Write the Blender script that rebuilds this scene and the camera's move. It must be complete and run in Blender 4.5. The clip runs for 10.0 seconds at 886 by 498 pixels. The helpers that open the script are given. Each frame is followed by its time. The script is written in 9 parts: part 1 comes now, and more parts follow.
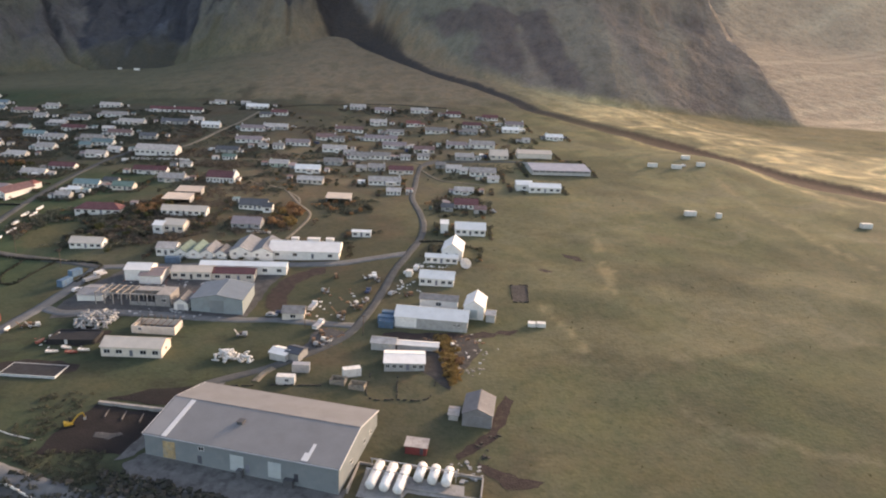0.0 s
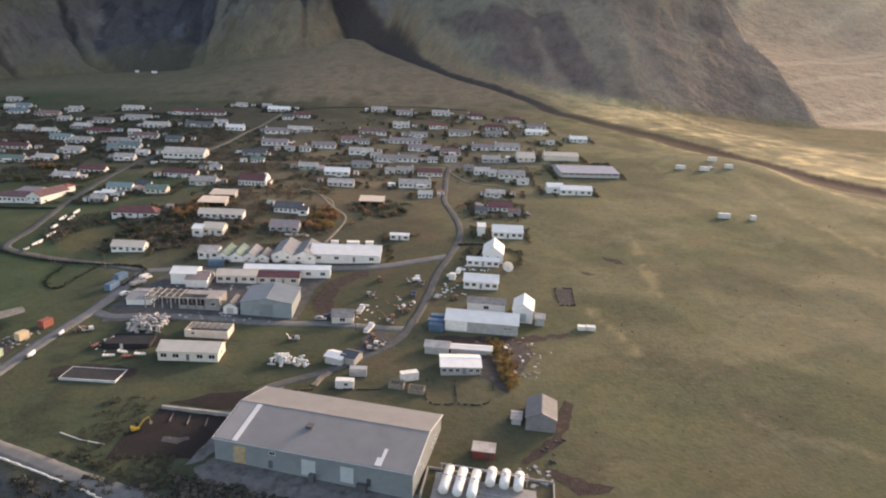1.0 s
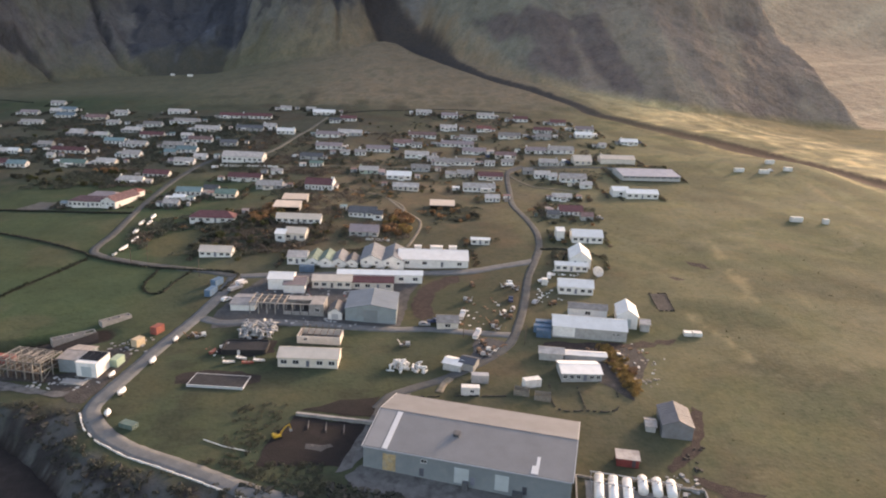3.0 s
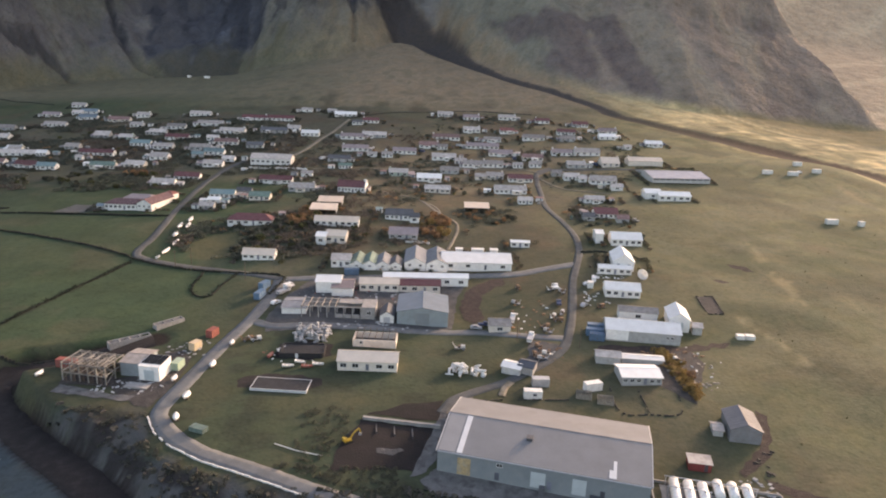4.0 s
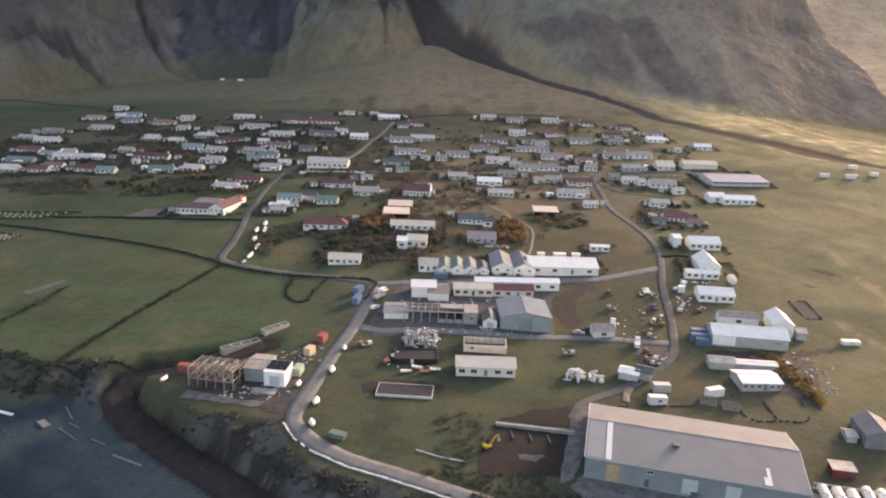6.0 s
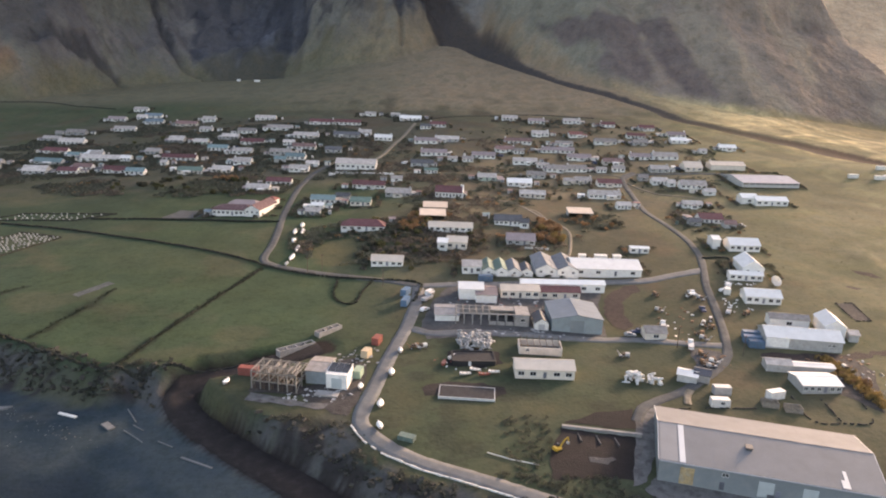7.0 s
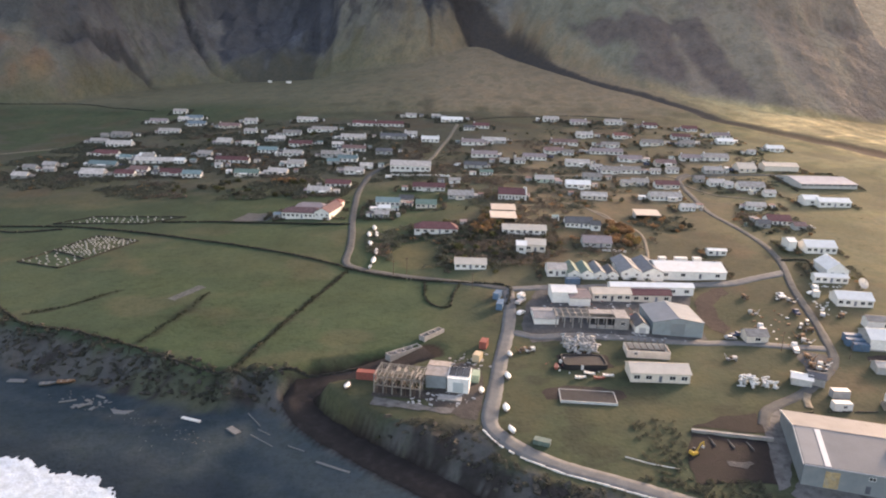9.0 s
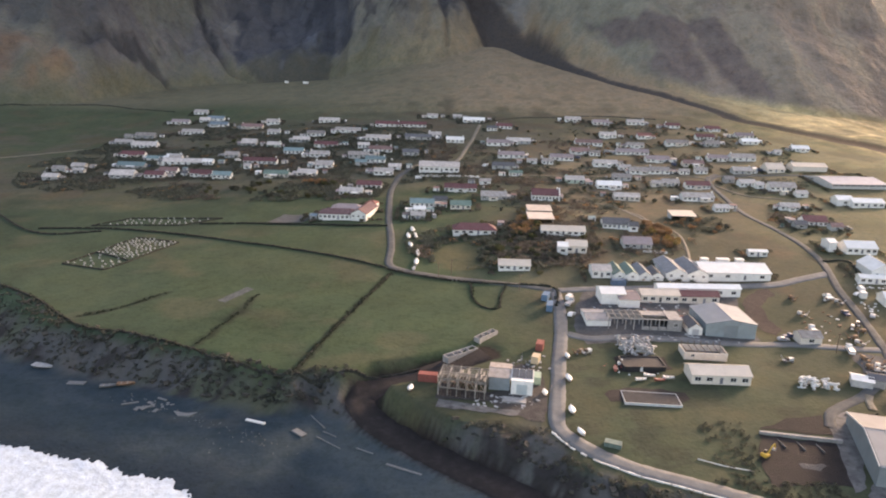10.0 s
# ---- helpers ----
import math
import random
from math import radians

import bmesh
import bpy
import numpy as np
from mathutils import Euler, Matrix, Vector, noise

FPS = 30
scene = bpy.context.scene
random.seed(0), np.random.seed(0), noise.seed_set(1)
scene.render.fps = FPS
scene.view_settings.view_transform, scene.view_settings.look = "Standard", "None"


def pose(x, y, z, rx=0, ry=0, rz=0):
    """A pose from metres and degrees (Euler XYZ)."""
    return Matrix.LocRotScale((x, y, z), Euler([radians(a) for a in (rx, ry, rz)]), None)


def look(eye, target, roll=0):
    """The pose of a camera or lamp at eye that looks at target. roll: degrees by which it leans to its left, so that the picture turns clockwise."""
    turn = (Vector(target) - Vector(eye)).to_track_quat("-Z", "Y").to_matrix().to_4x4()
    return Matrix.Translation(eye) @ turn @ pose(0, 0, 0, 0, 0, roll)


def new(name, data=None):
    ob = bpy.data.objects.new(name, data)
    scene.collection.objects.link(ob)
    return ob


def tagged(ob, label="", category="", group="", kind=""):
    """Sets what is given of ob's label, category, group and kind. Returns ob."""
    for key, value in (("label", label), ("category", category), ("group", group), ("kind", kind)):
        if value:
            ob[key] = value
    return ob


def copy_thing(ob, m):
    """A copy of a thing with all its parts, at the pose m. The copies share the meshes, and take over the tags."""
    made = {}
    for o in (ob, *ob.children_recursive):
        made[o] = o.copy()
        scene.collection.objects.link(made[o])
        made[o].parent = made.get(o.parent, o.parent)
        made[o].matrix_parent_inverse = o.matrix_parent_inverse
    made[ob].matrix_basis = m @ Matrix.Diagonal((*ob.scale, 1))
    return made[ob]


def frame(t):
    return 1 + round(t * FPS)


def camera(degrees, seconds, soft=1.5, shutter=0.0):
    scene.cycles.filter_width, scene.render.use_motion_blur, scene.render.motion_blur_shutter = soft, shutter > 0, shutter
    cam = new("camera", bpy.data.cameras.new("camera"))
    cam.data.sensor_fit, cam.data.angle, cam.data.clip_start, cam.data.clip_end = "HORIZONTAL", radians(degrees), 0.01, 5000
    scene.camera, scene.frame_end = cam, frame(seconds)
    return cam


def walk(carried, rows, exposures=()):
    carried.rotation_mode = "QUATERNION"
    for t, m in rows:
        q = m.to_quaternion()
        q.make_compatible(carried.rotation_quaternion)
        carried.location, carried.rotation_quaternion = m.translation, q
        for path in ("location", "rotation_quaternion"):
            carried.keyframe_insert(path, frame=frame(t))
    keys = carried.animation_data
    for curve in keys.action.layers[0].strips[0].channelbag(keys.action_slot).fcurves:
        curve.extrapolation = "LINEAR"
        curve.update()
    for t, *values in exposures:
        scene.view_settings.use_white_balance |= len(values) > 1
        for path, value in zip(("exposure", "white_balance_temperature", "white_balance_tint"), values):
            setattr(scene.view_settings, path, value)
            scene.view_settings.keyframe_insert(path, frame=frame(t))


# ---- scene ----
cam = camera(66.0, 10.0, soft=2.0)
METRES, EYE, TILT, LEAN, TURN = 180.0, 111.0, -16.25, -2.6, 0.0
EXPOSURES = [(0.0, 1.66, 7700, 21), (4.5, 1.82, 7800, 23), (10.0, 2.06, 7950, 24)]
ROWS = [
    (0.0, 0.0, 0.0, 0.0, 0.0, 0.0, -0.0),
    (0.5, -0.0454, -0.0001, 0.0023, 0.19, 0.07, 0.03),
    (1.0, -0.0913, -0.0005, 0.0048, 0.29, 0.1, 0.08),
    (1.5, -0.1431, -0.0014, 0.0073, 0.44, 0.16, 0.09),
    (2.0, -0.192, -0.0017, 0.0102, 0.55, 0.16, 0.13),
    (2.5, -0.2406, -0.0021, 0.0126, 0.68, 0.16, 0.14),
    (4.0, -0.3903, -0.0054, 0.0204, 0.92, 0.24, 0.15),
    (4.5, -0.4425, -0.0072, 0.023, 1.02, 0.27, 0.14),
    (5.0, -0.4914, -0.0092, 0.0252, 1.1, 0.3, 0.15),
    (5.5, -0.5403, -0.0114, 0.0274, 1.15, 0.32, 0.15),
    (7.0, -0.6932, -0.0177, 0.0347, 1.34, 0.32, 0.19),
    (7.5, -0.7394, -0.0202, 0.0371, 1.42, 0.31, 0.21),
    (8.0, -0.7917, -0.0229, 0.0398, 1.48, 0.29, 0.24),
    (8.5, -0.8408, -0.0253, 0.042, 1.54, 0.28, 0.26),
    (9.0, -0.893, -0.028, 0.0448, 1.55, 0.26, 0.3),
    (9.5, -0.9422, -0.0304, 0.0477, 1.6, 0.24, 0.34),
    (10.0, -0.998, -0.0336, 0.0506, 1.68, 0.21, 0.36),
]
walk(cam, [(t, pose(0, 0, EYE, TILT, LEAN, TURN) @ pose(METRES * x, METRES * y, METRES * z, 90 + pitch, roll, yaw)) for t, x, y, z, yaw, pitch, roll in ROWS], EXPOSURES)

# ---- light: a low warm veiled sun over the western shoulder, bright sky ----
SUN_ELEVATION, SUN_AZIMUTH = 13.6, 47.0  # degrees; azimuth clockwise from +y
world = bpy.data.worlds.new("world")
scene.world = world
world.use_nodes = True
sky = world.node_tree.nodes.new("ShaderNodeTexSky")
sky.sky_type, sky.sun_disc = "NISHITA", False
sky.sun_elevation, sky.sun_rotation = radians(SUN_ELEVATION), radians(SUN_AZIMUTH)
sky.dust_density, sky.air_density = 3.0, 1.0
background = world.node_tree.nodes["Background"]
background.inputs["Strength"].default_value = 0.15
world.node_tree.links.new(sky.outputs["Color"], background.inputs["Color"])
sun = new("sun", bpy.data.lights.new("sun", "SUN"))
sun.data.energy, sun.data.angle, sun.data.color = 2.9, radians(12.0), (1.0, 0.80, 0.61)
sx, sy = math.sin(radians(SUN_AZIMUTH)), math.cos(radians(SUN_AZIMUTH))
sun.matrix_world = look((800 * sx, 800 * sy, 800 * math.tan(radians(SUN_ELEVATION))), (0, 0, 0))

# ---- materials ----
def material(name, color, rough=0.85, metal=0.0, spread=0.18, size=1.5, fine=0.15, bump=0.15, random_tone=0.0, dirt=None, dirt_amount=0.0, dirt_size=0.4):
    """A plain surface with variation at two scales: broad tone over size metres, fine grain over fine metres, and a fine relief."""
    m = bpy.data.materials.new(name)
    m.use_nodes = True
    nodes, links = m.node_tree.nodes, m.node_tree.links
    bsdf = nodes["Principled BSDF"]
    place = nodes.new("ShaderNodeNewGeometry")

    def noise_node(scale, detail):
        n = nodes.new("ShaderNodeTexNoise")
        n.inputs["Scale"].default_value, n.inputs["Detail"].default_value = scale, detail
        links.new(place.outputs["Position"], n.inputs["Vector"])
        return n

    def scaled(value, low, high):
        r = nodes.new("ShaderNodeMapRange")
        r.inputs["From Min"].default_value, r.inputs["From Max"].default_value = 0.3, 0.7
        r.inputs["To Min"].default_value, r.inputs["To Max"].default_value = low, high
        links.new(value, r.inputs["Value"])
        return r.outputs["Result"]

    def times(a, b):
        t = nodes.new("ShaderNodeMath")
        t.operation = "MULTIPLY"
        links.new(a, t.inputs[0])
        links.new(b, t.inputs[1])
        return t.outputs["Value"]

    broad, grain = noise_node(1 / size, 3), noise_node(1 / fine, 2)
    tone = times(scaled(broad.outputs["Fac"], 1 - spread, 1 + spread), scaled(grain.outputs["Fac"], 1 - spread / 2, 1 + spread / 2))
    if random_tone:
        info = nodes.new("ShaderNodeObjectInfo")
        r = nodes.new("ShaderNodeMapRange")
        r.inputs["To Min"].default_value, r.inputs["To Max"].default_value = 1 - random_tone, 1 + random_tone
        links.new(info.outputs["Random"], r.inputs["Value"])
        tone = times(tone, r.outputs["Result"])
    mixer = nodes.new("ShaderNodeVectorMath")
    mixer.operation = "SCALE"
    links.new(tone, mixer.inputs["Scale"])
    if isinstance(color, str):
        src = nodes.new("ShaderNodeAttribute")
        src.attribute_name = color
        base = src.outputs["Color"]
    else:
        src = nodes.new("ShaderNodeRGB")
        src.outputs[0].default_value = (*color, 1)
        base = src.outputs[0]
    if dirt:
        spots = noise_node(1 / dirt_size, 4)
        mix = nodes.new("ShaderNodeMixRGB")
        mix.inputs["Color2"].default_value = (*dirt, 1)
        links.new(base, mix.inputs["Color1"])
        edge = nodes.new("ShaderNodeMapRange")
        edge.inputs["From Min"].default_value, edge.inputs["From Max"].default_value = 0.5, 0.68
        edge.inputs["To Max"].default_value = dirt_amount
        links.new(spots.outputs["Fac"], edge.inputs["Value"])
        links.new(edge.outputs["Result"], mix.inputs["Fac"])
        base = mix.outputs["Color"]
    links.new(base, mixer.inputs[0])
    links.new(mixer.outputs["Vector"], bsdf.inputs["Base Color"])
    bsdf.inputs["Roughness"].default_value, bsdf.inputs["Metallic"].default_value = rough, metal
    if bump:
        b = nodes.new("ShaderNodeBump")
        b.inputs["Strength"].default_value, b.inputs["Distance"].default_value = bump, fine
        links.new(grain.outputs["Fac"], b.inputs["Height"])
        links.new(b.outputs["Normal"], bsdf.inputs["Normal"])
    return m




def ground_material():
    """Turf, soil, rock and sand: the cover's colour, broken up in tone and hue from tufts to broad patches."""
    m = bpy.data.materials.new("turf and soil")
    m.use_nodes = True
    nodes, links = m.node_tree.nodes, m.node_tree.links
    place, cover = nodes.new("ShaderNodeNewGeometry"), nodes.new("ShaderNodeAttribute")
    cover.attribute_name = "cover"
    color = cover.outputs["Color"]
    calm = nodes.new("ShaderNodeMapRange")
    calm.inputs["To Min"].default_value, calm.inputs["To Max"].default_value = 1.0, 0.6
    links.new(cover.outputs["Alpha"], calm.inputs["Value"])
    for scale, detail, low, high, other, amount in ((0.09, 5, 0.42, 0.66, (1.25, 1.12, 1.0, 1), 0.7), (0.33, 5, 0.46, 0.66, (0.66, 0.74, 0.66, 1), 0.65), (1.1, 4, 0.50, 0.68, (1.40, 1.28, 1.18, 1), 0.4), (0.7, 5, 0.55, 0.70, (0.5, 0.5, 0.5, 1), 0.45)):
        n, r, mix = nodes.new("ShaderNodeTexNoise"), nodes.new("ShaderNodeMapRange"), nodes.new("ShaderNodeMixRGB")
        n.inputs["Scale"].default_value, n.inputs["Detail"].default_value, n.inputs["Roughness"].default_value = scale, detail, 0.62
        links.new(place.outputs["Position"], n.inputs["Vector"])
        r.inputs["From Min"].default_value, r.inputs["From Max"].default_value, r.inputs["To Max"].default_value = low, high, amount
        links.new(n.outputs["Fac"], r.inputs["Value"])
        mix.blend_type = "MULTIPLY"
        mix.inputs["Color2"].default_value = other
        part_way = nodes.new("ShaderNodeMath")
        part_way.operation = "MULTIPLY"
        links.new(r.outputs["Result"], part_way.inputs[0])
        links.new(calm.outputs["Result"], part_way.inputs[1])
        links.new(part_way.outputs["Value"], mix.inputs["Fac"])
        links.new(color, mix.inputs["Color1"])
        color = mix.outputs["Color"]
    # ledges, scree and damp streaks on the rock alone
    for scale, squeeze, low, high, other, amount in ((0.035, 1.0, 0.46, 0.62, (0.74, 0.74, 0.76, 1), 0.55), (0.09, 0.8, 0.52, 0.66, (0.62, 0.61, 0.61, 1), 0.45), (0.13, 1.0, 0.54, 0.68, (1.28, 1.22, 1.15, 1), 0.35)):
        n, r, mix, span = nodes.new("ShaderNodeTexNoise"), nodes.new("ShaderNodeMapRange"), nodes.new("ShaderNodeMixRGB"), nodes.new("ShaderNodeMapping")
        n.inputs["Scale"].default_value, n.inputs["Detail"].default_value, n.inputs["Roughness"].default_value = scale, 6, 0.66
        span.inputs["Scale"].default_value = (1, 1, squeeze)
        links.new(place.outputs["Position"], span.inputs["Vector"])
        links.new(span.outputs["Vector"], n.inputs["Vector"])
        r.inputs["From Min"].default_value, r.inputs["From Max"].default_value, r.inputs["To Max"].default_value = low, high, amount
        links.new(n.outputs["Fac"], r.inputs["Value"])
        mix.blend_type = "MULTIPLY"
        mix.inputs["Color2"].default_value = other
        rocky = nodes.new("ShaderNodeMath")
        rocky.operation = "MULTIPLY"
        links.new(r.outputs["Result"], rocky.inputs[0])
        links.new(cover.outputs["Alpha"], rocky.inputs[1])
        links.new(rocky.outputs["Value"], mix.inputs["Fac"])
        links.new(color, mix.inputs["Color1"])
        color = mix.outputs["Color"]
    bsdf = nodes["Principled BSDF"]
    links.new(color, bsdf.inputs["Base Color"])
    bsdf.inputs["Roughness"].default_value = 0.95
    bsdf.inputs["Specular IOR Level"].default_value = 0.2
    tuft, bump = nodes.new("ShaderNodeTexNoise"), nodes.new("ShaderNodeBump")
    tuft.inputs["Scale"].default_value, tuft.inputs["Detail"].default_value = 0.8, 6
    links.new(place.outputs["Position"], tuft.inputs["Vector"])
    bump.inputs["Strength"].default_value, bump.inputs["Distance"].default_value = 0.5, 0.35
    links.new(tuft.outputs["Fac"], bump.inputs["Height"])
    crag, rock_bump = nodes.new("ShaderNodeTexNoise"), nodes.new("ShaderNodeBump")
    crag.inputs["Scale"].default_value, crag.inputs["Detail"].default_value, crag.inputs["Roughness"].default_value = 0.06, 6, 0.6
    links.new(place.outputs["Position"], crag.inputs["Vector"])
    rock_bump.inputs["Distance"].default_value = 9.0
    links.new(cover.outputs["Alpha"], rock_bump.inputs["Strength"])
    links.new(crag.outputs["Fac"], rock_bump.inputs["Height"])
    links.new(bump.outputs["Normal"], rock_bump.inputs["Normal"])
    links.new(rock_bump.outputs["Normal"], bsdf.inputs["Normal"])
    return m


GROUND = ground_material()
# ---- the lie of the land ----
def step(a, b, v):
    """Smooth step from 0 at a to 1 at b."""
    t = np.clip((v - a) / (b - a), 0.0, 1.0)
    return t * t * (3 - 2 * t)


def lattice(i, j):
    h = np.sin(i * 127.1 + j * 311.7) * 43758.5453
    return h - np.floor(h)


def value_noise(x, y):
    """Value noise from -1 to 1."""
    i, j = np.floor(x), np.floor(y)
    u, v = x - i, y - j
    u, v = u * u * (3 - 2 * u), v * v * (3 - 2 * v)
    a = lattice(i, j) * (1 - u) + lattice(i + 1, j) * u
    b = lattice(i, j + 1) * (1 - u) + lattice(i + 1, j + 1) * u
    return 2 * (a * (1 - v) + b * v) - 1


def fractal(x, y, size, octaves=4):
    total, gain = 0.0, 1.0
    for k in range(octaves):
        total = total + gain * value_noise(x / size + 17 * k, y / size + 31 * k)
        size, gain = size / 2, gain / 2
    return total


def line_distance(x, y, line):
    """Distance to a polyline of (x, y, value) and the value at the nearest place."""
    best, val = np.full(np.shape(x), 1e9), np.zeros(np.shape(x))
    for (ax, ay, av), (bx, by, bv) in zip(line, line[1:]):
        k = np.clip(((x - ax) * (bx - ax) + (y - ay) * (by - ay)) / ((bx - ax) ** 2 + (by - ay) ** 2), 0, 1)
        d = np.hypot(x - ax - k * (bx - ax), y - ay - k * (by - ay))
        near = d < best
        best, val = np.where(near, d, best), np.where(near, av + k * (bv - av), val)
    return best, val


def area(x, y, outline, soft, wobble=0.0):
    """1 inside a closed outline, 0 outside, over a soft uneven edge."""
    closed = [(*q, 0) for q in outline + outline[:1]]
    d = line_distance(x, y, closed)[0]
    within = np.zeros(np.shape(x), bool)
    for (ax, ay, _), (bx, by, _) in zip(closed, closed[1:]):
        if ay != by:
            within ^= ((ay > y) != (by > y)) & (x < (bx - ax) * (y - ay) / (by - ay) + ax)
    return step(-soft / 2, soft / 2, np.where(within, d, -d) + wobble)


def cliff_top(x):
    return np.interp(x, [-520, -420, -346, -319, -273, -232, -222, -206, -204, -192, -179, -153, -142, -116, -90, -50, -25, 20, 400],
                     [330, 290, 246, 226, 212, 196, 200, 200, 188, 176, 172, 171, 152, 142, 141, 140, 136, 124, 115])


def cliff_foot(x):
    return np.interp(x, [-520, -420, -340, -314, -282, -250, -231, -221, -213, -195, -178, -165, -140, -100, 0, 400],
                     [295, 258, 215, 206, 198, 188, 183, 187, 181, 166, 154, 147, 133, 122, 113, 100])


RAMP = [(-146, 138, 2.6), (-161, 150, 3.0), (-177, 161, 3.4), (-191.5, 171.5, 4.0), (-202.5, 181, 4.8), (-208, 190, 6.2), (-202, 196.5, 8.5), (-188, 202, 10.5), (-168, 213, 14.0)]
RAVINE = [(-235, 1130, 22), (-178, 1005, 24), (-140, 962, 22), (-110, 940, 20), (-82, 888, 17), (-55, 838, 10), (-28, 802, 7), (0, 772, 6.5), (32, 746, 6.5), (66, 712, 6.5), (105, 655, 8), (160, 592, 12), (200, 552, 16), (226, 500, 19), (256, 462, 20), (318, 420, 17), (410, 372, 12), (560, 315, 12)]
GULLIES = [([(-612, 798, 6), (-597, 822, 7), (-581, 841, 8), (-562, 862, 8), (-548, 866, 6), (-530, 850, 3)], 9), ([(-560, 1012, 8), (-552, 996, 8), (-530, 971, 8), (-512, 949, 8), (-488, 936, 6), (-459, 926, 3)], 12), ([(-236, 1060, 9), (-222, 1000, 9), (-205, 950, 7), (-196, 915, 4)], 9)]
KNOLLS = [(185, 478, 42, 6.0), (-10, 400, 75, -2.4), (-128, 356, 36, 3.4), (-240, 550, 50, 4.0), (-50, 560, 42, -3.5), (-355, 485, 36, 3.5), (-60, 250, 40, -1.5)]


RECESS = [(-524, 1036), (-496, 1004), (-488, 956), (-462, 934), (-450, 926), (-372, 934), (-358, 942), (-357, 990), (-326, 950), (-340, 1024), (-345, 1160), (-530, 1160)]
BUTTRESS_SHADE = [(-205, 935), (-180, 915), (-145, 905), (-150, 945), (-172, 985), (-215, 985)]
WALL_2 = [(-207.8, 282.6), (-215.1, 254.7), (-224.3, 220.4), (-230.2, 195.7)]
FIELD_BANK = [(-268.0, 212.2), (-262.2, 232.4), (-259.0, 253.2)]
OLD_BANK = [(-319.1, 231.3), (-306.4, 240.9), (-296.7, 255.4)]
PASTURE_SCARPS = [[(182, 440, 0), (185.7, 382, 0), (190, 345, 0), (193, 319, 0), (200, 296, 0)], [(74, 290, 0), (73, 275, 0), (71, 256, 0)], [(42, 242, 0), (47, 226, 0), (52, 210, 0)], [(78.5, 325, 0), (76.5, 304, 0)]]
BOAT_LAWN = [(-190, 300), (-188.5, 313), (-185, 321), (-173.5, 325.5), (-167.8, 313.7), (-170.1, 291.5), (-181, 288)]
SCARS = [[(-28, 895), (5, 877), (49, 857), (89, 853), (80, 832), (88, 794), (97, 768), (67, 769), (35, 791), (30, 804), (45, 811), (22, 834), (-16, 864)],
         [(87, 863), (118, 850), (122, 832), (138, 794), (151, 765), (151, 748), (125, 756), (105, 780), (97, 809)]]


def plain_z(x, y):
    u, v = np.clip(x, -520, 340) / 200, (np.clip(y, 120, 690) - 350) / 200
    z = 28.368 + 3.039 * u + 17.114 * v - 2.307 * u * u + 0.539 * u * v + 0.173 * v * v - 0.734 * u ** 3 - 1.797 * u * u * v - 1.813 * u * v * v + 0.984 * v ** 3
    for kx, ky, r, h in KNOLLS:
        z = z + h * np.exp(-((x - kx) ** 2 + (y - ky) ** 2) / (r * r))
    return z


def mountain_foot(x):
    return np.interp(x, [-900, -700, -650, -600, -570, -545, -500, -455, -430, -374, -350, -330, -290, -200, -146, -95, -60, -25, 5, 45, 130, 186, 248, 319, 381, 1500],
                     [670, 690, 702, 728, 804, 858, 905, 925, 940, 945, 935, 908, 903, 905, 945, 950, 885, 838, 806, 770, 738, 718, 724, 745, 750, 760])


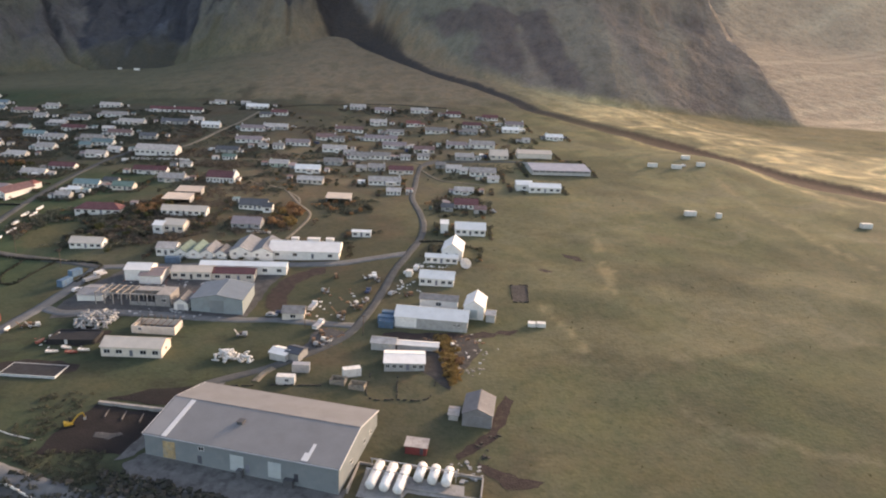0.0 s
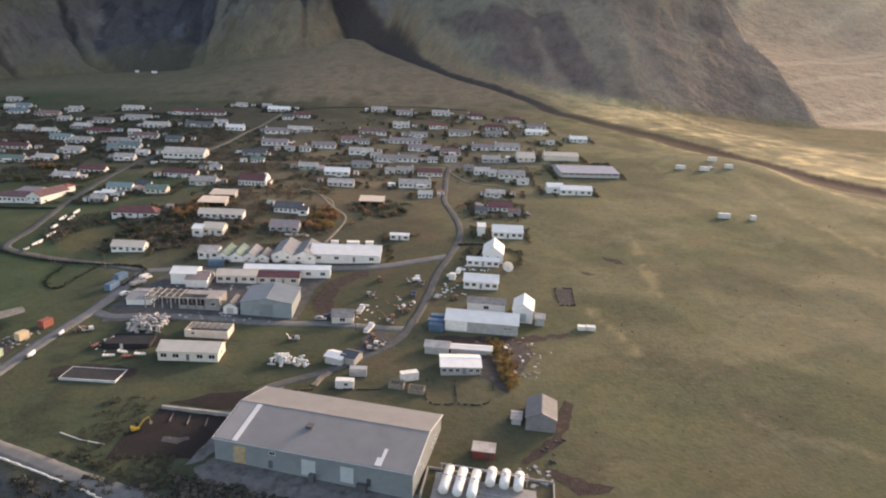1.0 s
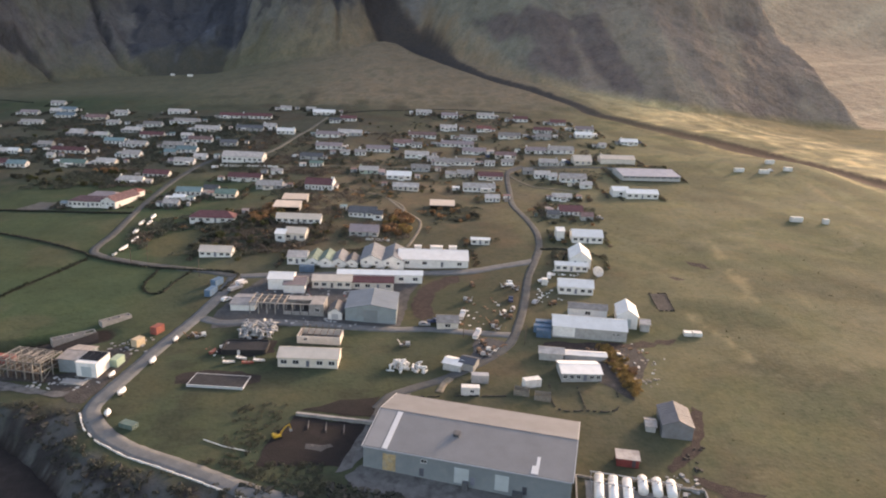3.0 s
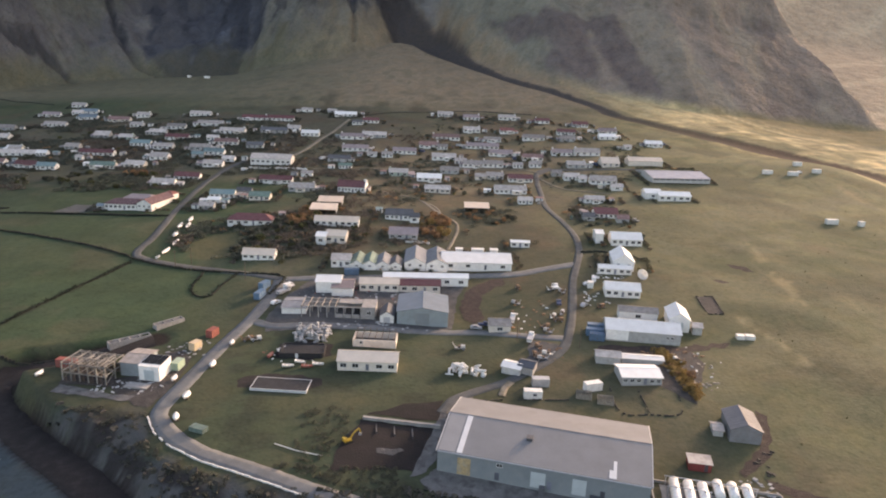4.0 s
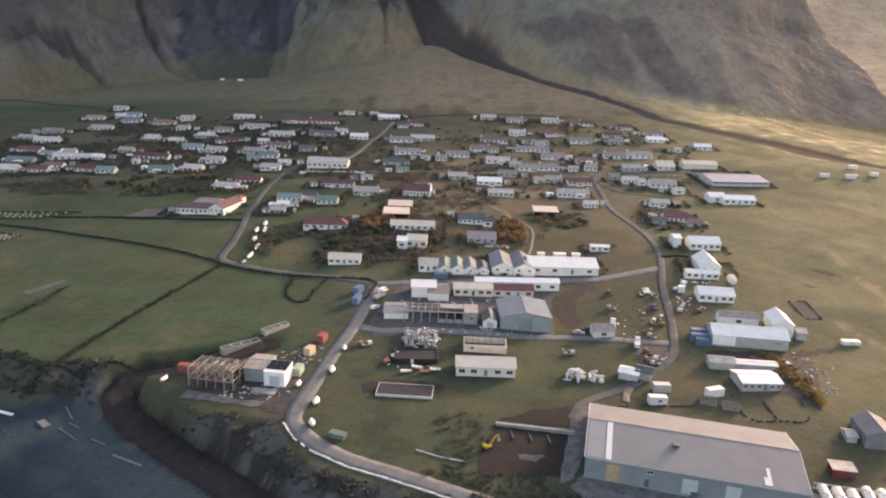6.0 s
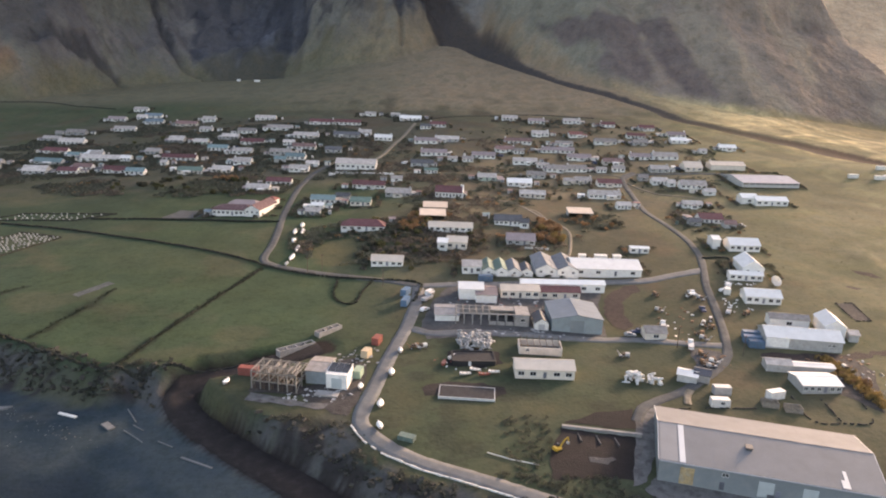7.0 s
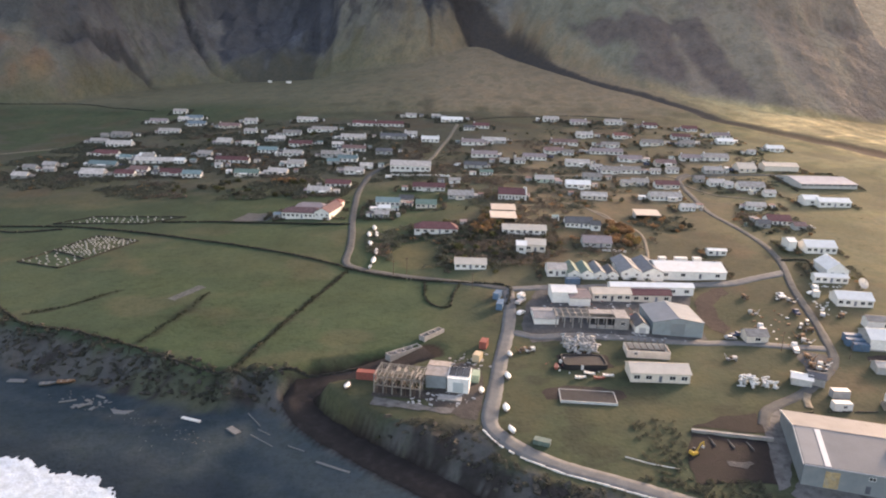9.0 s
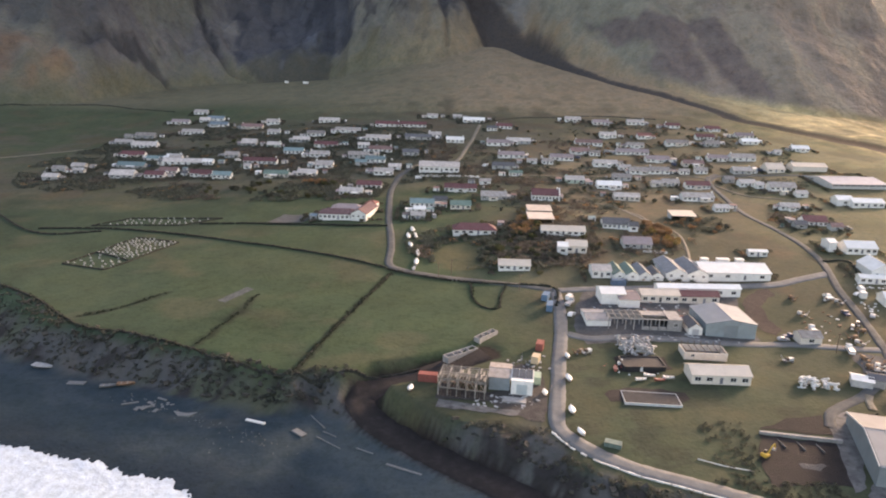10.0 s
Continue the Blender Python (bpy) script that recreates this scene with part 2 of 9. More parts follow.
def ground_z(x, y):
    x, y = np.asarray(x, float), np.asarray(y, float)
    z = plain_z(x, y)
    reach = np.interp(x, [-340, -240], [190, 320])
    z = z + np.interp(x, [-600, -440, -357, -300, -230, -140, 50, 315, 600], [0.08, 0.10, 0.11, 0.14, 0.19, 0.24, 0.22, 0.10, 0.06]) * np.clip(y - 680, 0, reach)
    # gentle swells of the pasture
    z = z + 0.7 * fractal(x, y, 60, 3) * step(110, 180, y) + (0.6 * fractal(x + 200, y * 0.8, 34, 3) + 1.7 * (1 - step(320, 420, y)) * (0.5 - np.abs(fractal(x * 0.8 + 0.45 * y + 60, y * 0.7 - 0.3 * x, 62, 2)))) * step(25, 80, x) * step(130, 220, y)
    # mountain
    e = np.clip(y - mountain_foot(x) - 10 * value_noise(x / 45, y / 300), 0, None)
    steep = np.interp(x, [-650, -560, -460, -400, -350, -325, -300, -180, -60, 200, 450], [1.1, 0.8, 0.8, 0.95, 1.0, 1.3, 1.2, 1.15, 0.8, 0.62, 0.7])
    # upper slope out of view, raised so that it shades the eastern side
    high = np.clip(e - 140, 0, 620)
    rise = steep * e / (1 + e / 1500) + 1.0 * high
    # the western shoulder falls to a side valley, with another slope far behind
    shoulder = np.clip(1.15 * (404 + 0.22 * (y - 765) + 9 * value_noise(x / 60, y / 35) - x), 0, None)
    rise = np.minimum(rise, shoulder)
    beyond = 0.2 * np.clip(y - 820, 0, 500) + 0.65 * np.clip(y - 1320, 0, 900) + 14 * step(900, 1300, y) * fractal(x, y * 0.6, 160, 3)
    rise = np.where(x > 300, np.maximum(rise, beyond * step(300, 420, x)), rise)
    e = e * np.clip(shoulder / 60, 0, 1)
    ridges = 1 - np.abs(fractal(x + 0.25 * e, y * 0.6, 110, 5))
    rough = np.interp(x, [-560, -150, -40, 500], [22, 20, 9, 9])
    crag = fractal(x + 70, y, 24, 5) * step(4, 40, e) * step(30, -120, x)
    z = z + 7.0 * crag
    z = z + rise + (ridges - 0.6) * rough * step(0, 120, e) + rough * 0.2 * fractal(x, y, 22, 3) * step(5, 70, e)
    for line, deep in GULLIES:
        d, w = line_distance(x + 4 * value_noise(x / 14, y / 14), y, line)
        z = z - deep * (1 - step(0.1 * w, 1.1 * w, d))
    # ravine down from the mountain
    d, w = line_distance(x + 2.5 * value_noise(x / 40, y / 40), y, RAVINE)
    z = z - np.minimum(np.interp(x, [-40, 60, 150], [0.6, 0.3, 0.16]) * w, 11) * (1 - step(0.3 * w, 1.25 * w, d))
    # coast: cliff, beach and sea bed
    top, foot = cliff_top(x), cliff_foot(x)
    wob = 2.5 * value_noise(x / 9, y / 40) + 1.5 * value_noise(x / 4, y / 12)
    wob = wob + 2.2 * fractal(x, y, 5.5, 3)
    k = step(foot, top, y + wob * step(foot - 4, foot + 6, y) * (1 - step(top - 2, top + 6, y)))
    beach = np.clip(3.2 - 0.082 * (foot - y), -8, 6) + 0.25 * value_noise(x / 7, y / 5)
    z = beach + (z - beach) * k
    d, w = line_distance(x, y, RAMP)
    near = 1 - step(4.5, 8.0, d)
    return z + (w - z) * near


LAND = {}


def land(x, y):
    """Height of the ground sheet at one place."""
    gx, gy, gz = LAND["x"], LAND["y"], LAND["z"]
    i = min(max(int(np.searchsorted(gx, x)) - 1, 0), len(gx) - 2)
    j = min(max(int(np.searchsorted(gy, y)) - 1, 0), len(gy) - 2)
    u, v = (x - gx[i]) / (gx[i + 1] - gx[i]), (y - gy[j]) / (gy[j + 1] - gy[j])
    return float((gz[j, i] * (1 - u) + gz[j, i + 1] * u) * (1 - v) + (gz[j + 1, i] * (1 - u) + gz[j + 1, i + 1] * u) * v)


# ---- the ground: one sheet out to the horizon ----
def spaced(parts):
    """Coordinates from stretches of (start, end, spacing at start, spacing at end)."""
    out = []
    for a, b, da, db in parts:
        v = a
        while v < b - 0.3 * db:
            out.append(v)
            v += da + (db - da) * (v - a) / (b - a)
    out.append(parts[-1][1])
    return np.array(out)


def blend(base, other, k):
    return base + (np.array(other) - base) * k[..., None]


def ground_cover(x, y, z, slope):
    """Base colour of the ground cover, with some light, shade and haze put in."""
    n1, n2, n3 = fractal(x, y, 70, 3), fractal(x + 300, y, 18, 3), fractal(x, y + 500, 6, 2)
    c = np.zeros((*x.shape, 3)) + np.array((0.086, 0.086, 0.060))          # village grass
    c = blend(c, (0.066, 0.066, 0.044), step(-150, -20, x + 20 * n1))
    # haze over the far village put into a paler ground colour
    c = blend(c, (0.165, 0.138, 0.094), step(-190, -90, x + 20 * n1) * step(330, 430, y + 20 * n1))
    dry = step(-50, 110, x + 25 * n1 - 0.05 * (y - 300))
    c = blend(c, (0.170, 0.162, 0.090), dry)
    c = blend(c, (0.077, 0.086, 0.050), dry * (1 - step(220, 420, y + 20 * n2)))                                # dry western pasture
    seaside = (1 - step(-85, -25, x + 8 * n2)) * (1 - step(215, 300, y + 12 * n1))
    c = blend(c, (0.046, 0.063, 0.038), 0.88 * seaside)
    rows = step(425, 470, y + 12 * n2) * (1 - step(625, 665, y + 12 * n2)) * (1 - step(40, 110, x + 15 * n2)) * step(-480, -440, x)
    c = blend(c, (0.085, 0.085, 0.066), (0.55 + 0.35 * step(-0.3, 0.5, n2)) * rows * (1 - 0.8 * step(-210, -110, x)))
    for bx, by, rx, ry in ((-305, 414, 78, 17), (-152, 324, 46, 27), (-390, 470, 60, 22)):
        c = blend(c, (0.070, 0.068, 0.052), 0.8 * (1 - step(0.7, 1.15, np.hypot((x - bx) / rx, (y - by) / ry) + 0.2 * n2)))                        # gardens between the houses
    green = (1 - step(-175, -125, x + 10 * n1)) * (1 - step(400, 470, y + 20 * n2 - 0.25 * (x + 200)))
    green = green * (1 - step(-206, -198, x + 2 * n3) * (1 - step(203, 209, y)))
    c = blend(c, (0.039, 0.064, 0.035), 0.93 * green)                        # walled green fields
    c = blend(c, (0.060, 0.079, 0.046), 0.5 * green * step(0.05, 0.6, fractal(x * 0.7, y + 90, 38, 4)))
    c = blend(c, (0.034, 0.056, 0.038), 0.6 * green * (1 - step(-330, -250, x + 20 * n1)))
    c = blend(c, (0.088, 0.082, 0.056), 0.35 * green * step(0.3, 0.7, fractal(x * 0.8 + 70, y + 20, 22, 4)))
    for line in (WALL_2, FIELD_BANK, OLD_BANK):
        c = blend(c, (0.020, 0.026, 0.018), 0.85 * (1 - step(0.6, 2.2, line_distance(x, y, [(q[0], q[1], 0) for q in line])[0] + 0.8 * n3)))
    far_green = (1 - step(-420, -180, x + 30 * n1)) * step(440, 560, y) * (1 - step(690, 760, y)) * (1 - rows)
    c = blend(c, (0.052, 0.076, 0.043), 0.8 * far_green)
    fan = step(640, 720, y + 25 * n2) * (1 - rows)
    c = blend(c, (0.150, 0.142, 0.098), 0.85 * fan * (1 - far_green))       # the fan above the village
    c = blend(c, (0.262, 0.198, 0.138), 0.85 * fan * (1 - far_green) * step(-330, -120, x + 25 * n1))
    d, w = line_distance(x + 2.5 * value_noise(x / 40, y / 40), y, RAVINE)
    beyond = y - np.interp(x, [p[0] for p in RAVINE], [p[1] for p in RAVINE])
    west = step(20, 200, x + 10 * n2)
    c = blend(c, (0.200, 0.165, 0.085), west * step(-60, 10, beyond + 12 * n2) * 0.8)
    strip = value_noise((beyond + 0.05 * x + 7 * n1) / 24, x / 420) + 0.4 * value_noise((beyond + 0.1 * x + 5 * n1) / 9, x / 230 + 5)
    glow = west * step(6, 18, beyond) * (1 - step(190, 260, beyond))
    c = blend(c, (0.36, 0.29, 0.165), 0.75 * glow)                          # low sun on the strips beyond the ravine, put into pale straw colour
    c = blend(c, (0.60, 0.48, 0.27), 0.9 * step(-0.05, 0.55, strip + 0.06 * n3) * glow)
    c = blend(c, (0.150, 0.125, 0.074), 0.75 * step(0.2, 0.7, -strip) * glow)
    # the same painted sun on the strip this side of the ravine
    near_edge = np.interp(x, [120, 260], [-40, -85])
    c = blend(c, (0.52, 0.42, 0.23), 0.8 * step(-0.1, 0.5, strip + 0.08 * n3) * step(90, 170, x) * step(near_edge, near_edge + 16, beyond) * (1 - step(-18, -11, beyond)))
    c = c * (1 + 0.13 * n2 + 0.09 * n3)[..., None]
    lawn = (1 - dry) * (1 - green) * (1 - fan)
    c = blend(c, (0.058, 0.068, 0.040), 0.45 * lawn * step(0.05, 0.5, fractal(x + 700, y, 26, 4)))
    c = blend(c, (0.098, 0.072, 0.050), 0.5 * lawn * (1 - 0.8 * seaside) * step(0.15, 0.55, fractal(x - 900, y, 20, 4)))
    c = blend(c, (0.030, 0.036, 0.026), 0.55 * seaside * (1 - green) * step(0.12, 0.5, fractal(x + 210, y * 1.3, 11, 4)))
    c = blend(c, (0.074, 0.074, 0.046), 0.45 * seaside * (1 - green) * step(0.1, 0.5, fractal(x - 410, y * 1.2, 24, 4)))
    c = blend(c, (0.092, 0.088, 0.050), 0.8 * area(x, y, BOAT_LAWN, 5, 2 * n3))
    mottle = fractal(x + 1300, y * 1.2, 30, 4)
    c = blend(c, (0.088, 0.100, 0.052), 0.55 * dry * step(0.1, 0.6, mottle) * (1 - step(330, 430, y)))
    c = blend(c, (0.112, 0.092, 0.062), 0.3 * dry * step(0.15, 0.6, -mottle) * (1 - step(380, 480, y)))
    c = blend(c, (0.090, 0.084, 0.066), 0.6 * step(0.1, 0.45, fractal(x, y * 1.3 + 60, 15, 4)) * step(370, 420, y) * (1 - step(620, 660, y)) * (1 - step(20, 80, x)) * (1 - green))
    # tussock and bare patches
    c = blend(c, (0.075, 0.073, 0.045), 0.4 * step(0.45, 0.8, n2 + 0.4 * n3) * (1 - green))
    streak = fractal(x * 0.35 + y * 0.25, y * 0.9 - x * 0.5, 22, 4)
    c = blend(c, (0.148, 0.140, 0.088), 0.6 * step(0.1, 0.6, streak) * dry * (1 - fan))
    c = blend(c, (0.088, 0.098, 0.052), 0.6 * step(0.1, 0.6, -streak) * dry * (1 - fan))
    crest = np.abs(fractal(x + 0.3 * y, y * 0.8, 48, 3))
    c = blend(c, (0.160, 0.148, 0.098), 0.55 * (1 - step(0.02, 0.09, crest + 0.03 * n3)) * dry * (1 - fan))
    c = blend(c, (0.064, 0.068, 0.042), 0.5 * step(0.55, 0.85, crest) * dry * (1 - fan))
    for line in PASTURE_SCARPS:
        c = blend(c, (0.230, 0.195, 0.115), 0.7 * (1 - step(0.6, 3.2, line_distance(x + 2 * n3, y, line)[0] + 1.5 * n2)))
    # mountain
    e = y - mountain_foot(x)
    soft = 1 - step(-60, 40, x)
    rock = step(0, 14 + 46 * soft, e + (1.5 + 16 * soft) * n2 - 5 * soft)
    mc = np.zeros_like(c) + np.array((0.205, 0.186, 0.165))
    big = fractal(x - 0.2 * y, y * 0.7, 95, 5)
    mc = blend(mc, (0.165, 0.152, 0.138), 0.7 * step(-0.1, 0.35, big))
    mc = blend(mc, (0.185, 0.182, 0.135), 0.7 * step(0.1, 0.4, fractal(x + 900, y * 0.8, 80, 5)))
    mc = blend(mc, (0.250, 0.228, 0.195), 0.45 * step(0.25, 0.6, fractal(x - 300, y * 0.9, 30, 4)))
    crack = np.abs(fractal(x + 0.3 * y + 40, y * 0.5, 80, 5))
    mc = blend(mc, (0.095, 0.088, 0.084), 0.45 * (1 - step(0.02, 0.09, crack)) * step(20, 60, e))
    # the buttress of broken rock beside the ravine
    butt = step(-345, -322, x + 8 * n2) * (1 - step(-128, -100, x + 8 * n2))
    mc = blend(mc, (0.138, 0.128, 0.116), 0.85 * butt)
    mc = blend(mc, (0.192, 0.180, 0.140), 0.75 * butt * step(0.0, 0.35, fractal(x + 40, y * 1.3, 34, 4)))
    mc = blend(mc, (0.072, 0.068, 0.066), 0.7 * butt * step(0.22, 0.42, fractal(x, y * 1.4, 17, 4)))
    # the shaded flank of the buttress, painted in as a dark patch
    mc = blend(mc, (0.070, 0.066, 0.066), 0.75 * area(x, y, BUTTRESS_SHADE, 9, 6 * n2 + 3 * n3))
    # gullies: shade in the cuts put into a darker colour
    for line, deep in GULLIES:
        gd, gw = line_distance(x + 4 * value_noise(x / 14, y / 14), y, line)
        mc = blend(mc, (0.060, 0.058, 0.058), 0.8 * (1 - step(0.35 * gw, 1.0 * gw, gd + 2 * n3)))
    # the amphitheatre's shade put into a dark colour, with its pale streak of scree
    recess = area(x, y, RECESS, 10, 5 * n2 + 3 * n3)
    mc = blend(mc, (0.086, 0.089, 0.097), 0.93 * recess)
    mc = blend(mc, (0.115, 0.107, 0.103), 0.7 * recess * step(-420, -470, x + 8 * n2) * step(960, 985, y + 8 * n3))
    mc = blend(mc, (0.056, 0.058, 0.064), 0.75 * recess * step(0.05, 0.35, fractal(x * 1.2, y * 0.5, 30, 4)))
    scree = np.exp(-(((x + 394) / 11) ** 2 + ((y - 1006) / 17) ** 2)) + 0.5 * np.exp(-(((x + 402) / 5) ** 2 + ((y - 966) / 24) ** 2))
    mc = blend(mc, (0.150, 0.158, 0.175), 0.75 * np.clip(scree * (1 + 0.5 * n3), 0, 1))
    orange = (1 - step(-616, -598, x + 8 * n2)) * step(720, 734, y + 6 * n3) * (1 - step(768, 784, y + 8 * n2))
    mc = blend(mc, (0.235, 0.145, 0.092), 0.85 * orange * (0.35 + 0.65 * step(-0.35, 0.3, n2)))
    mc = blend(mc, (0.38, 0.235, 0.13), 0.7 * np.exp(-(((x + 621) / 13) ** 2 + ((y - 755) / 9) ** 2)))
    mc = blend(mc, (0.085, 0.082, 0.080), 0.7 * (1 - step(-612, -585, x + 10 * n2)) * step(776, 794, y + 8 * n2))
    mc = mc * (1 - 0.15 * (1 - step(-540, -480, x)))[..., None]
    # the western face: brown scree with darker scars and paler ribs
    right = step(-110, -60, x)
    mc = blend(mc, (0.215, 0.205, 0.160), right)
    mc = blend(mc, (0.262, 0.212, 0.170), right * step(20, 130, x + 0.3 * (850 - y) + 20 * n2))
    mc = blend(mc, (0.285, 0.248, 0.185), 0.6 * right * step(0.05, 0.4, fractal(x + 0.45 * y, y * 0.3, 60, 4)))
    mc = blend(mc, (0.190, 0.152, 0.132), 0.6 * right * step(0.0, 0.35, fractal(x + 0.35 * y + 30, y * 0.26, 85, 5)) * step(140, 200, x))
    for outline in SCARS:
        mc = blend(mc, (0.150, 0.120, 0.112), 0.85 * area(x, y, outline, 8, 5 * n2 + 2 * n3))
    mc = blend(mc, (0.150, 0.120, 0.110), 0.6 * area(x, y, [(265, 742), (320, 748), (345, 800), (318, 890), (285, 880), (280, 800)], 14, 6 * n2))
    # haze put into the rock's colour as a cooler tint, less in the west
    mc = mc * (np.array((0.92, 0.96, 1.06)) + np.array((0.06, 0.02, -0.06)) * right[..., None])
    mc = mc * (1 + 0.10 * n3 + 0.10 * fractal(x + 0.5 * y, y * 0.35, 14, 3) * right)[..., None]
    # sunlit haze of the side valley put into its pale colour and streaks
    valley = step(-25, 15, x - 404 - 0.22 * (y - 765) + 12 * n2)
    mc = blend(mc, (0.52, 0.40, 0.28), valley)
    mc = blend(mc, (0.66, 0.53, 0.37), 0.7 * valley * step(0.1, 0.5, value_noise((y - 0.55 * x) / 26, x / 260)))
    # the same painted shade carried onto the turf at the recess foot
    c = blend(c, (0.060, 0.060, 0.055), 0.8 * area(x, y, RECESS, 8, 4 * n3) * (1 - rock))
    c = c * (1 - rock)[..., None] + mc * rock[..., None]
    # upper ravine: shade on its bed and far bank painted in dark
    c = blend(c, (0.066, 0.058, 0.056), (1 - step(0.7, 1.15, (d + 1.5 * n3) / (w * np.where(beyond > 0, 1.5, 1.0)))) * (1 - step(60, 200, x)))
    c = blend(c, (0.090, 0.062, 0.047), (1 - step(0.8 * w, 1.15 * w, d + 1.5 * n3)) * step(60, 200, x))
    # coast
    top, foot = cliff_top(x), cliff_foot(x)
    face = (1 - step(top - 5, top + 1.5, y + 1.5 * n3 + 1.5 * n2)) * (1 - step(10.5, 13.5, z))
    fc = np.zeros_like(c) + np.array((0.078, 0.080, 0.082))
    fc = blend(fc, (0.066, 0.078, 0.050), 0.75 * step(0.0, 0.5, n2 + 0.6 * n3))
    fc = blend(fc, (0.032, 0.030, 0.031), step(0.15, 0.6, fractal(x, y, 7, 3)))
    c = c * (1 - face)[..., None] + fc * face[..., None]
    sand = 1 - step(foot - 1, foot + 4, y + 1.5 * n3)
    sc = np.zeros_like(c) + np.array((0.019, 0.036, 0.050))
    sc = blend(sc, (0.034, 0.052, 0.066), 0.7 * step(0.0, 0.6, fractal(x + y, y, 14, 4)))
    sc = blend(sc, (0.052, 0.062, 0.066), 0.6 * step(2.0, 2.7, z + 0.3 * n2) * step(-0.1, 0.4, fractal(x * 0.5, y, 9, 3)))
    sc = blend(sc, (0.046, 0.066, 0.078), 0.7 * step(-235, -215, x + 3 * n3) * step(1.2, 2.2, z))
    sc = blend(sc, (0.013, 0.025, 0.038), 1 - step(0.2, 1.5, z + 0.2 * n2))
    c = c * (1 - sand)[..., None] + sc * sand[..., None]
    d, w = line_distance(x, y, RAMP)
    c = blend(c, (0.018, 0.014, 0.014), 1 - step(4.8, 6.2, d + 0.6 * n3))
    return np.clip(c, 0.01, 0.8), np.clip(rock + 0.35 * face, 0, 1) * (1 - sand)


def ground_sheet():
    xs = spaced([(-4200, -900, 300, 60), (-900, -640, 30, 8), (-640, -460, 5, 3.4), (-460, -240, 2.6, 2.6), (-240, -130, 1.5, 1.5), (-130, 120, 2.6, 2.6), (120, 420, 3, 6), (420, 1200, 8, 60), (1200, 4200, 80, 300)])
    ys = spaced([(-4000, -100, 400, 40), (-100, 110, 30, 6), (110, 240, 1.4, 1.4), (240, 720, 2.6, 3.6), (720, 1040, 3, 3), (1040, 1150, 4, 7), (1150, 1700, 10, 40), (1700, 4200, 60, 200)])
    gx, gy = np.meshgrid(xs, ys)
    z = ground_z(gx, gy)
    LAND["x"], LAND["y"], LAND["z"] = xs, ys, z
    slope = np.hypot(np.gradient(z, axis=0) / np.gradient(ys)[:, None], np.gradient(z, axis=1) / np.gradient(xs)[None, :])
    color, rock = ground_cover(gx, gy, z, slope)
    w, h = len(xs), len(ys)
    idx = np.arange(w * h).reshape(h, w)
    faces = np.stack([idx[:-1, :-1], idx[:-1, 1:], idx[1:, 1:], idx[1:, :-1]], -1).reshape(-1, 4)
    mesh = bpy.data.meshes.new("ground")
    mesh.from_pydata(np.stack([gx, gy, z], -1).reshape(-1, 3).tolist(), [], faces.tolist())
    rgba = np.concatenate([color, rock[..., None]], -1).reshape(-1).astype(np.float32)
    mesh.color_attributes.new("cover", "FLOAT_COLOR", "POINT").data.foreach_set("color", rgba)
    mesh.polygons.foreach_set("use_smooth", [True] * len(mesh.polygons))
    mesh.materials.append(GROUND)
    return tagged(new("ground", mesh), "grassy coastal plain rising to steep brown mountain slopes", "ground", kind="structure")


ground_sheet()


# ---- kit: parts, simple solids and shared meshes ----
def add_box(bm, x0, x1, y0, y1, z0, z1):
    v = [bm.verts.new(p) for p in ((x0, y0, z0), (x1, y0, z0), (x1, y1, z0), (x0, y1, z0), (x0, y0, z1), (x1, y0, z1), (x1, y1, z1), (x0, y1, z1))]
    for f in ((3, 2, 1, 0), (4, 5, 6, 7), (0, 1, 5, 4), (1, 2, 6, 5), (2, 3, 7, 6), (3, 0, 4, 7)):
        bm.faces.new([v[i] for i in f])
    return v


def add_beam(bm, a, b, w, h=None):
    """A square bar from a to b."""
    a, b = Vector(a), Vector(b)
    d = (b - a).normalized()
    up = Vector((0, 0, 1)) if abs(d.z) < 0.9 else Vector((0, 1, 0))
    s = d.cross(up).normalized() * w / 2
    u = s.cross(d).normalized() * (h or w) / 2
    v = [bm.verts.new(p + i * s + j * u) for p in (a, b) for i, j in ((-1, -1), (1, -1), (1, 1), (-1, 1))]
    for f in ((0, 1, 2, 3), (7, 6, 5, 4), (0, 4, 5, 1), (1, 5, 6, 2), (2, 6, 7, 3), (3, 7, 4, 0)):
        bm.faces.new([v[i] for i in f])


def add_prism(bm, outline, x0, x1):
    """An outline of (y, z), drawn out from x0 to x1."""
    a = [bm.verts.new((x0, y, z)) for y, z in outline]
    b = [bm.verts.new((x1, y, z)) for y, z in outline]
    n = len(outline)
    bm.faces.new(a)
    bm.faces.new(b[::-1])
    for i in range(n):
        bm.faces.new([a[i], b[i], b[(i + 1) % n], a[(i + 1) % n]])


def add_tube(bm, a, b, ra, rb, sides=12, caps=True):
    a, b = Vector(a), Vector(b)
    d = (b - a).normalized()
    up = Vector((0, 0, 1)) if abs(d.z) < 0.9 else Vector((0, 1, 0))
    s = d.cross(up).normalized()
    u = s.cross(d)
    rings = [[bm.verts.new(p + r * (math.cos(t) * s + math.sin(t) * u)) for t in (2 * math.pi * k / sides for k in range(sides))] for p, r in ((a, ra), (b, rb))]
    for k in range(sides):
        bm.faces.new([rings[0][k], rings[0][(k + 1) % sides], rings[1][(k + 1) % sides], rings[1][k]])
    if caps:
        bm.faces.new(rings[0][::-1])
        bm.faces.new(rings[1])


MESHES = {}


